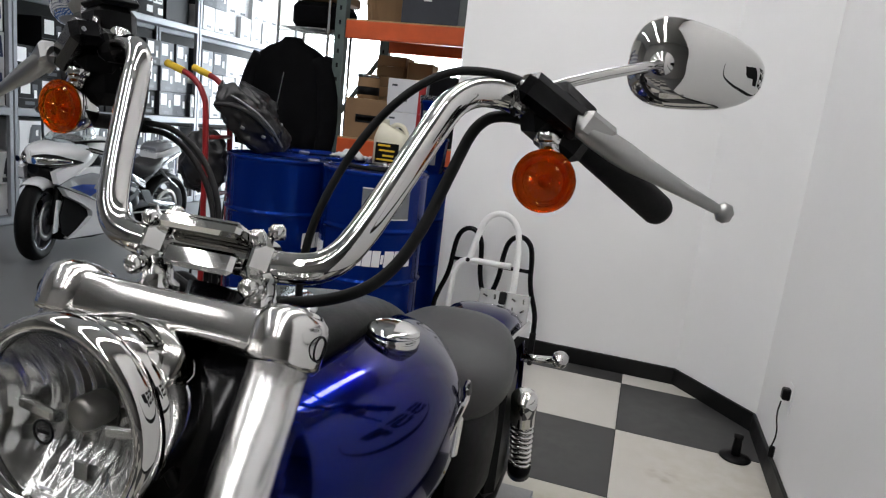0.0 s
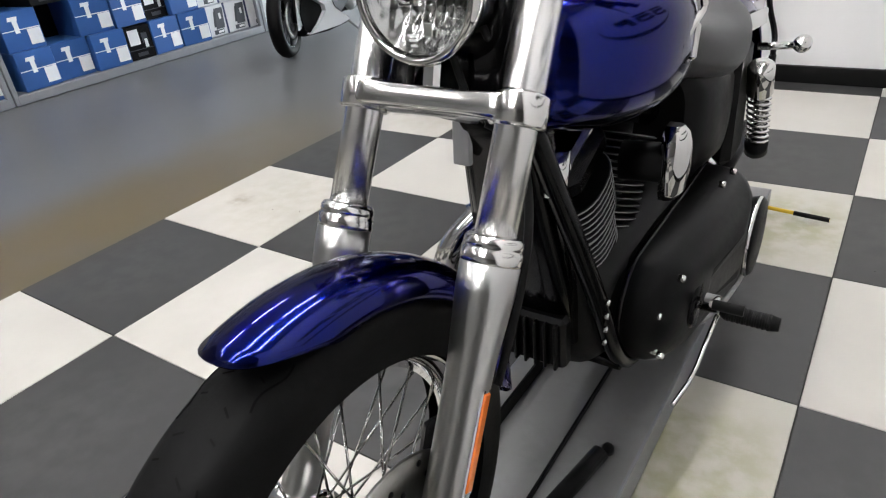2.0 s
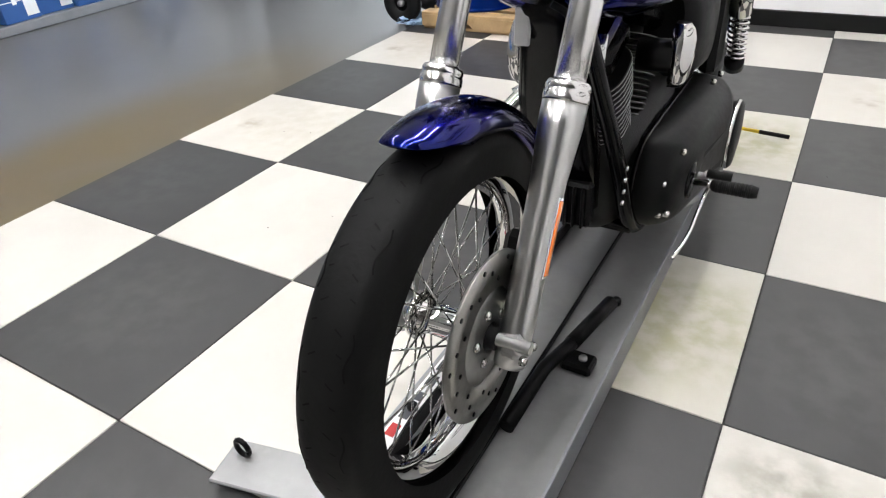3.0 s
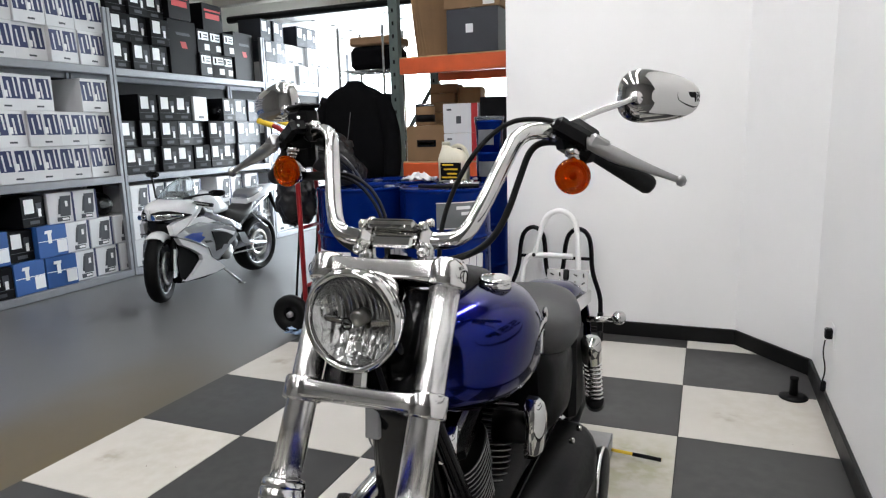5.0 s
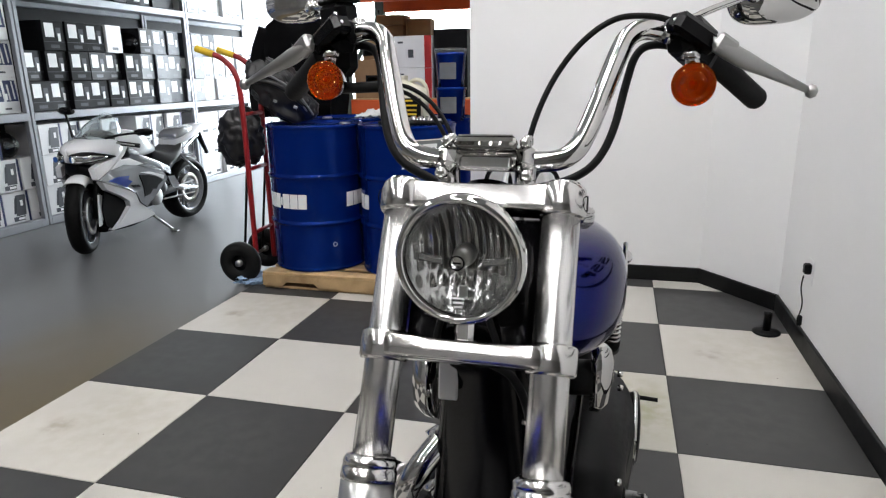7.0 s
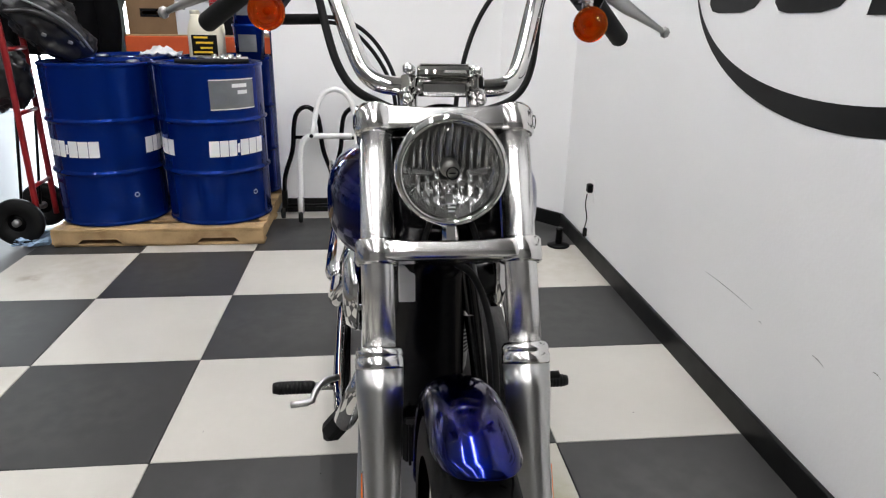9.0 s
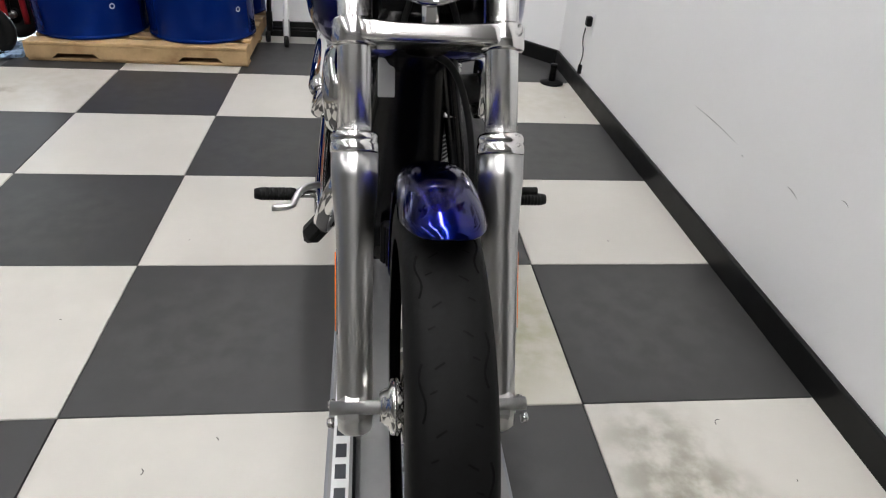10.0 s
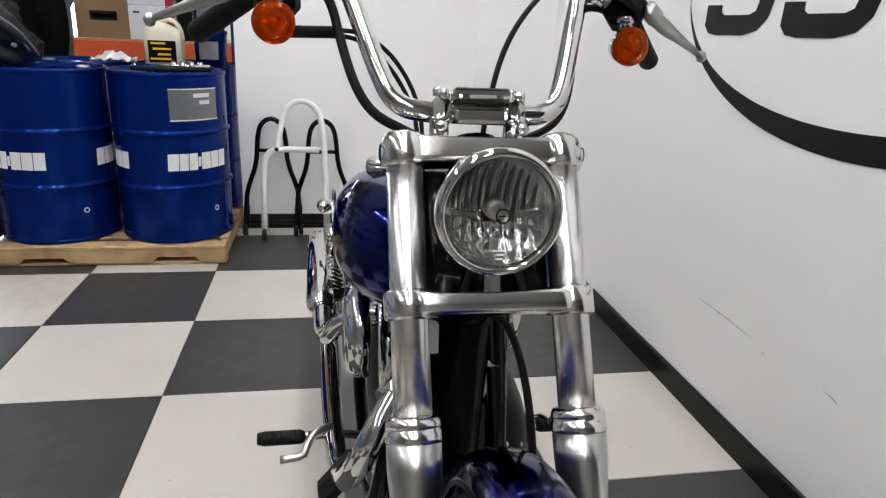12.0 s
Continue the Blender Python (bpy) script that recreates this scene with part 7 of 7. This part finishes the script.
        side("print_mark", [(0.395, 0.470), (0.47, 0.462), (0.50, 0.440), (0.42, 0.446)], 0.2120, 0.010, M_BLACKM, "small dark print", silver, sx)
        low = side("lower_fairing", [(0.105, 0.535), (0.17, 0.510), (0.34, 0.447), (0.45, 0.395), (0.50, 0.305), (0.575, 0.253), (0.64, 0.215), (0.69, 0.172), (0.56, 0.150), (0.40, 0.150), (0.19, 0.150), (0.29, 0.215), (0.385, 0.300), (0.375, 0.345), (0.29, 0.400), (0.15, 0.470)], 0.200, 0.05, M_PLASTICW, "white lower fairing", ob, sx)
        part("radiator_side", G().slab([(0.15, 0.20), (0.21, 0.155), (0.37, 0.23), (0.40, 0.31), (0.31, 0.42), (0.18, 0.47), (0.13, 0.32)], sx * 0.125, sx * 0.012, None, "x"), M_BLACKM, low, "black radiator opening")
        part("frame_spar", G().loft([(0.40, 0.012, 0.655, 0.735, sx * 0.150), (0.60, 0.016, 0.610, 0.675, sx * 0.168), (0.80, 0.016, 0.545, 0.600, sx * 0.160), (0.96, 0.014, 0.470, 0.540, sx * 0.140)], 14, 4), M_SILVER, ob, "silver frame spar")
        # black body added where the cockpit lies in shade
        part("cockpit_shade", G().loft([(0.32, 0.03, 0.69, 0.77, sx * 0.135), (0.45, 0.03, 0.66, 0.765, sx * 0.140), (0.58, 0.02, 0.65, 0.72, sx * 0.140)], 12, 3), M_BLACKM, ob, "black filler standing for the shade inside the fairing")
        tip = Vector((-0.33, 0.40, 1.02)) if sx < 0 else Vector((0.33, 0.44, 0.875))
        root = Vector((sx * 0.14, 0.24, 0.845))
        mir = part("mirror", G().tube([root, root.lerp(tip, 0.5) + Vector((0, 0, 0.012)), tip], [0.010, 0.008, 0.008], 10, smoothed=1), M_BLACKM, ob, "black mirror on a stalk")
        part("mirror_shell", G().loft([(tip.x - sx * 0.075, 0.018, tip.z - 0.012, tip.z + 0.018, tip.y), (tip.x - sx * 0.04, 0.028, tip.z - 0.025, tip.z + 0.030, tip.y), (tip.x + sx * 0.03, 0.026, tip.z - 0.022, tip.z + 0.034, tip.y + 0.005), (tip.x + sx * 0.065, 0.012, tip.z - 0.008, tip.z + 0.022, tip.y + 0.01)], 16, 2.6, "x"), M_BLACKG, mir)
        bar = part("handlebar_grip", G().tube([(sx * 0.12, 0.36, 0.80), (sx * 0.17, 0.37, 0.795), (sx * 0.29, 0.43, 0.775)], [0.012, 0.017, 0.017], 12), M_RUBBER, ob, "black clip-on grip")
        part("brake_lever", G().tube([(sx * 0.17, 0.32, 0.805), (sx * 0.29, 0.37, 0.785)], 0.006, 8), M_STEEL, bar)
        part("swingarm", G().tube([(sx * 0.095, 0.86, 0.33), (sx * 0.115, 1.10, 0.335), (sx * 0.110, 1.37, 0.29)], [0.040, 0.030, 0.020], 12), M_SILVER, ob, "silver swingarm")
        hang = part("peg_bracket", G().slab([(0.93, 0.46), (1.02, 0.45), (1.08, 0.36), (1.05, 0.31), (0.98, 0.36)], sx * 0.130, sx * 0.012, None, "x"), M_SILVER, ob, "alloy footrest bracket")
        part("foot_peg", G().tube([(sx * 0.13, 1.03, 0.33), (sx * 0.22, 1.04, 0.33)], 0.011, 8), M_STEEL, hang)
        part("subframe", G().tube([(sx * 0.11, 0.97, 0.50), (sx * 0.10, 1.20, 0.64), (sx * 0.07, 1.52, 0.76)], [0.018, 0.014, 0.012], 10), M_SILVER, ob, "silver subframe rail")
        part("tail_hanger", G().tube([(sx * 0.10, 1.18, 0.62), (sx * 0.115, 1.32, 0.50), (sx * 0.11, 1.42, 0.44)], [0.012, 0.011, 0.010], 8), M_SILVER, ob)
    part("belly_pan", G().loft([(0.20, 0.10, 0.125, 0.17), (0.45, 0.13, 0.115, 0.17), (0.72, 0.11, 0.13, 0.19)], 20, 4), M_BLACKM, ob, "black belly pan")
    part("tank", G().loft(smooth_secs([(0.41, 0.09, 0.70, 0.800), (0.47, 0.145, 0.665, 0.858), (0.58, 0.165, 0.645, 0.885), (0.70, 0.150, 0.645, 0.855), (0.80, 0.115, 0.65, 0.790), (0.88, 0.08, 0.66, 0.735)]), 32, 2.6), M_PLASTICW, ob, "white fuel tank")
    part("seat", G().loft(smooth_secs([(0.85, 0.07, 0.58, 0.715), (0.95, 0.120, 0.54, 0.668), (1.06, 0.140, 0.56, 0.662), (1.18, 0.125, 0.62, 0.710), (1.25, 0.09, 0.68, 0.765)]), 28, 3), M_VINYL, ob, "black rider seat")
    part("pillion_pad", G().loft(smooth_secs([(1.16, 0.085, 0.74, 0.790), (1.22, 0.110, 0.74, 0.835), (1.34, 0.110, 0.76, 0.850), (1.45, 0.08, 0.79, 0.845)]), 24, 2.8), M_SILVER, ob, "grey pillion cover")
    part("tail_fairing", G().loft(smooth_secs([(1.16, 0.09, 0.685, 0.765), (1.26, 0.125, 0.70, 0.800), (1.40, 0.125, 0.73, 0.838), (1.56, 0.100, 0.77, 0.858), (1.70, 0.065, 0.795, 0.850), (1.80, 0.025, 0.790, 0.812)]), 28, 2.6), M_PLASTICW, ob, "white tail fairing")
    part("frame", G().loft([(0.30, 0.12, 0.40, 0.70), (0.50, 0.135, 0.22, 0.68), (0.80, 0.125, 0.22, 0.62), (0.95, 0.10, 0.26, 0.55)], 20, 4), M_BLACKM, ob, "dark engine and frame")
    part("engine_cover", G().lathe([(0, 0.030), (0.05, 0.028), (0.072, 0.018), (0.078, 0)], T(0.13, 0.76, 0.31) @ pose(0, 0, 0, 0, 90, 0), 24), M_STEEL, ob, "alloy engine cover")
    part("sprocket_cover", G().lathe([(0, 0.026), (0.04, 0.024), (0.05, 0.012), (0.052, 0)], T(0.12, 0.87, 0.37) @ pose(0, 0, 0, 0, 90, 0), 20), M_DKGREY, ob)
    for z in (0.255, 0.345):
        part("chain", G().box((0.105, 1.12, z), (0.012, 0.46, 0.014), Matrix.Rotation(radians(-2 if z < 0.3 else 3), 3, "X"), 0.003), M_STEEL, ob)
    part("exhaust", G().tube([(-0.14, 0.7, 0.22), (-0.16, 0.95, 0.28), (-0.17, 1.15, 0.38)], [0.035, 0.055, 0.050], 16), M_STEEL, ob, "short steel muffler")
    part("hugger", G().loft([(1.02, 0.05, 0.44, 0.50), (1.15, 0.075, 0.53, 0.575), (1.32, 0.08, 0.575, 0.60), (1.42, 0.06, 0.575, 0.59)], 16, 3), M_BLACKM, ob, "black rear hugger")
    part("shock", G().tube([(0.0, 0.96, 0.52), (0.02, 1.06, 0.36)], 0.03, 12), M_DKGREY, ob)
    part("plate_holder", G().tube([(0, 1.62, 0.78), (0, 1.76, 0.56)], [0.028, 0.018], 8), M_BLACKM, ob)
    stand = part("side_stand", G().tube([(0.12, 0.66, 0.20), (0.235, 0.80, 0.022)], 0.011, 10), M_STEEL, ob, "steel side stand")
    part("stand_foot", G().box((0.245, 0.805, 0.012), (0.07, 0.045, 0.010), None, 0.004), M_STEEL, stand)


sport_bike()


# ---- stockroom behind the drums ----
def pallet_rack():
    ob = thing("pallet_rack", "orange and grey-green pallet rack with cartons", "pallet rack", T(-1.70, 4.30, 0))
    for y in (-0.28, 0.55):
        for x in (-0.63, 1.0):
            part("upright", G().box((x, y, 1.6), (0.08, 0.07, 3.2), None, 0.004), M_GREENRACK, ob, "slotted upright")
            hole = G().box((0, 0, 0), (0.016, 0.004, 0.03)).mesh("slot", M_BLACKM)
            for k in range(16):
                part("slot", hole, M_BLACKM, ob, "", T(x, y - 0.0365, 1.1 + 0.1 * k))
        for z in (1.02, 1.86):
            part("beam", G().box((0.185, y, z), (1.55, 0.05, 0.125), None, 0.006), M_ORANGERACK, ob, "orange rack beam")
    for z in (1.02, 1.86):
        part("deck", G().box((0.185, 0.135, z + 0.067), (1.55, 0.86, 0.012), None, 0.002), M_WOOD, ob)
    for x in (-0.63, 1.0):
        part("brace", G().box((x, 0.135, 1.5), (0.03, 0.80, 0.03), Matrix.Rotation(radians(35), 3, "X"), 0.003), M_GREENRACK, ob)


pallet_rack()


def plain_carton(nm, label, mt, c, s, rz=0, bars=(), group="stockroom cartons"):
    """A carton standing at c (its foot), size s, with printed patches on its front."""
    ob = solo(nm, G().box((0, 0, s[2] / 2), s, None, 0.004), mt, label, "box", T(*c) @ pose(0, 0, 0, 0, 0, rz), group)
    for m2, x, z, w, h in bars:
        part("print_bar", G().box((x * s[0], -s[1] / 2 - 0.001, z * s[2]), (w * s[0], 0.002, h * s[2])), m2, ob)
    part("tape", G().box((0, 0, s[2] + 0.0006), (0.05, s[1] * 0.99, 0.001)), M_JUG, ob)
    return ob


B1, B2 = 1.093, 1.933
plain_carton("cardboard_box", "brown cardboard carton with a dark oval print", M_CARD, (-2.10, 4.22, B1), (0.34, 0.34, 0.29), 0, ((M_CARDK, 0.02, 0.5, 0.5, 0.2), (M_CARD, 0.02, 0.5, 0.4, 0.08)))
plain_carton("product_box", "white carton with a red corner and small print", M_CARDW, (-1.79, 4.20, B1), (0.30, 0.30, 0.22), 0, ((M_CARDR, 0.40, 0.5, 0.18, 1.0), (M_DKGREY, -0.05, 0.45, 0.14, 0.25), (M_DKGREY, -0.32, 0.8, 0.14, 0.06)))
plain_carton("product_box", "white carton with a red corner and small print", M_CARDW, (-1.79, 4.20, B1 + 0.222), (0.30, 0.30, 0.235), 0, ((M_CARDR, 0.40, 0.5, 0.18, 1.0), (M_DKGREY, -0.05, 0.45, 0.14, 0.25), (M_DKGREY, -0.32, 0.8, 0.14, 0.06)))
plain_carton("dark_carton", "plain charcoal carton on the rack", M_CARDK, (-1.50, 4.22, B1), (0.26, 0.3, 0.50), 0)
plain_carton("dark_carton", "large dark blue-grey carton with a white sticker", M_CARDG, (-1.66, 4.18, B2), (0.42, 0.36, 0.33), 0, ((M_PRINT, -0.05, 0.55, 0.14, 0.2),))
plain_carton("cardboard_box", "open brown carton stacked on a dark carton", M_CARD, (-1.66, 4.20, B2 + 0.332), (0.46, 0.4, 0.28), 0, ((M_PRINT, 0.30, 0.12, 0.2, 0.14),))
for k in range(9):
    hgt = 0.66 + 0.05 * math.sin(k * 2.1)
    g = G().box((0, 0, hgt / 2), (0.46, 0.012, hgt), None, 0.002)
    solo("flat_cardboard", g, M_CARD, "flattened brown cardboard sheet leaning on the rack", "cardboard", T(-2.06 + 0.030 * k, 4.30 + 0.016 * k, B2 + 0.006) @ pose(0, 0, 0, -3, -4 - 1.6 * k, 62 - 3 * k), "leaning cardboard sheets")
solo("flat_cardboard", G().box((0, 0, 0.36), (0.60, 0.012, 0.72), None, 0.002), M_CARD, "wide flattened cardboard sheet standing at the back of the rack", "cardboard", T(-2.02, 4.72, B2 + 0.006) @ pose(0, 0, 0, -4, 0, 4), "leaning cardboard sheets")
plain_carton("cardboard_box", "tall tan carton at the back of the rack", M_CARD, (-1.90, 4.66, B1), (0.20, 0.20, 0.62), 6)
can = thing("canister", "tan canister with a bright steel lid on a carton", "canister", T(-2.17, 4.22, B1 + 0.292))
part("body", G().lathe([(0.0, 0.0), (0.080, 0.0), (0.084, 0.006), (0.084, 0.15), (0.080, 0.156), (0.0, 0.156)], None, 28), M_CARD, can)
part("band", G().lathe([(0.0842, 0.03), (0.0850, 0.03), (0.0850, 0.09), (0.0842, 0.09)], None, 28, caps=False), M_CARDK, can, "dark printed band")
part("lid", G().lathe([(0.0, 0.182), (0.078, 0.182), (0.087, 0.176), (0.087, 0.156), (0.0, 0.156)], None, 28), M_CHROME, can, "bright steel lid")
for k in range(4):
    solo("wood_offcut", G().box((0, 0, 0.30), (0.035, 0.02, 0.60), None, 0.003), M_WOOD, "pale timber offcut leaning inside the rack", "timber", T(-2.02 + 0.045 * k, 4.50 + 0.02 * k, B1 + 0.004) @ pose(0, 0, 0, -8, -6 + 4 * k, 0), "timber offcuts")
# a second rack behind with small brown cartons
for k in range(8):
    plain_carton("cardboard_box", "small brown carton in a stack", M_CARD, (-2.14, 4.66, B1 + 0.001 + 0.082 * k + 0.0), (0.24, 0.22, 0.08), 4 * (k % 2) - 2)


def wire_rack():
    ob = thing("wire_rack", "chrome wire shelving with black cases on top", "wire rack", T(-2.78, 4.45, 0))
    for x in (-0.22, 0.22):
        for y in (-0.2, 0.2):
            part("post", G().tube([(x, y, 0), (x, y, 2.25)], 0.0125, 10), M_CHROME, ob)
    for z in (1.88, 1.2, 0.4):
        for k in range(9):
            part("wire", G().tube([(-0.22, -0.2 + 0.05 * k, z), (0.22, -0.2 + 0.05 * k, z)], 0.003, 5), M_CHROME, ob)
        for y in (-0.2, 0.2):
            part("rim_wire", G().tube([(-0.22, y, z - 0.03), (0.22, y, z - 0.03)], 0.004, 5), M_CHROME, ob)
    return ob


wire_rack()
solo("black_case", G().box((0, 0, 0.10), (0.42, 0.36, 0.20), None, 0.04), M_CLOTH, "soft black case on the wire rack", "case", T(-2.70, 4.45, 1.885))
solo("tan_case", G().box((0, 0, 0.04), (0.42, 0.36, 0.075), None, 0.015), M_CARD, "flat tan carton on the black case", "box", T(-2.69, 4.45, 2.087))


def jacket():
    rs = []
    for z, hw, hd in ((0.95, 0.29, 0.11), (1.05, 0.31, 0.13), (1.2, 0.325, 0.14), (1.4, 0.325, 0.14), (1.55, 0.30, 0.13), (1.65, 0.255, 0.11), (1.70, 0.18, 0.09), (1.735, 0.09, 0.07), (1.77, 0.06, 0.05)):
        ring = []
        for j in range(40):
            t = 2 * math.pi * j / 40
            c, s = math.cos(t), math.sin(t)
            k = 1 + 0.10 * noise.noise((c * 2, s * 2, z * 3)) + 0.04 * math.sin(t * 7 + z * 4)
            ring.append((hw * math.copysign(abs(c) ** 0.8, c) * k, hd * s * k, z))
        rs.append(ring)
    ob = thing("jacket", "black riding jacket hanging from the wire rack", "jacket", T(-2.72, 4.02, 0))
    part("body", G().rings(rs), M_CLOTH, ob)
    for sx in (-1, 1):
        part("sleeve", G().tube([(sx * 0.24, 0, 1.62), (sx * 0.33, -0.02, 1.42), (sx * 0.36, -0.05, 1.15), (sx * 0.34, -0.07, 0.95)], [0.09, 0.085, 0.075, 0.065], 16, smoothed=1), M_CLOTH, ob, "black sleeve")
    part("patch", G().box((0.02, -0.155, 1.10), (0.05, 0.004, 0.07), None), M_PRINT, ob, "small pale patch")
    part("zip", G().box((0.0, -0.150, 1.36), (0.004, 0.006, 0.3), Matrix.Rotation(radians(10), 3, "Y")), M_STEEL, ob)


jacket()


def overhead_door():
    ob = thing("overhead_door", "white sectional overhead door rolled up under the ceiling", "overhead door", T(-3.98, 0, 0), kind="structure")
    for k in range(5):
        part("door_panel", G().box((0, 6.9 + 0.52 * k, 2.93), (3.3, 0.50, 0.045), None, 0.006), M_LAMPBODY, ob, "white door panel")
        for x in (-1.1, 0.0, 1.1):
            part("hinge", G().box((x, 6.65 + 0.52 * k, 2.90), (0.06, 0.05, 0.02), None, 0.003), M_STEEL, ob)
    for x in (-1.7, 1.7):
        part("track", G().box((x, 7.9, 2.90), (0.04, 2.9, 0.06), None, 0.004), M_STEEL, ob)
    part("spring_bar", G().tube([(-1.9, 6.36, 2.86), (1.9, 6.36, 2.86)], 0.045, 12), M_BLACKM, ob, "dark spring shaft")
    part("strut", G().tube([(-0.2, 6.6, 3.4), (0.0, 6.6, 2.95)], 0.012, 8), M_STEEL, ob)
    part("strut", G().tube([(0.2, 6.6, 3.4), (0.0, 6.6, 2.95)], 0.012, 8), M_STEEL, ob)


overhead_door()
solo("rack_post", G().box((0, 0, 1.3), (0.05, 0.05, 2.6), None, 0.004), M_NAVY, "dark blue steel post at the partition's end", "post", T(-1.20, 3.62, 0), kind="structure")

# crumbs of dirt on the tiles
g = G()
random.seed(4)
for x, y, k in ((-0.854, -0.08, 3), (-0.994, -0.165, 4), (0.323, -0.067, 5), (0.42, -0.25, 2), (-0.72, 0.52, 2), (-1.34, 0.35, 2), (0.30, 0.75, 2), (0.1, 1.3, 2), (-1.9, 0.9, 3), (-2.02, 0.86, 2), (-1.5, 0.2, 2), (0.45, 1.9, 2), (-1.1, 0.75, 2), (0.05, -0.4, 2), (0.2, -0.32, 2)):
    a = random.uniform(0, 6.28)
    pts = [(x + 0.005 * j * math.cos(a + 0.35 * j), y + 0.005 * j * math.sin(a + 0.35 * j), 0.0075) for j in range(k)]
    g.tube(pts, 0.0009, 5)
solo("floor_debris", g, M_RUBBER, "tiny dark crumbs of dirt on the tiles", "debris", kind="stuff")

# ---- floor tiles, laid last ----
for i in range(-4, 1):
    for j in range(-7, 6):
        dark = (i + j) % 2 == 0
        if j == 5:
            part("tile", TB5 if dark else TW5, None, tiles, "", T(i * S, j * S, 0))
        elif i == -4:
            part("tile", TBL if dark else TWL3 if j in (1, 3) else TWL, None, tiles, "", T(i * S, j * S, 0))
        else:
            part("tile", TB if dark else {(0, -1): TW2, (-1, 0): TW4, (-1, 2): TW4, (0, 3): TW3}.get((i, j), TW), None, tiles, "", T(i * S, j * S, 0))
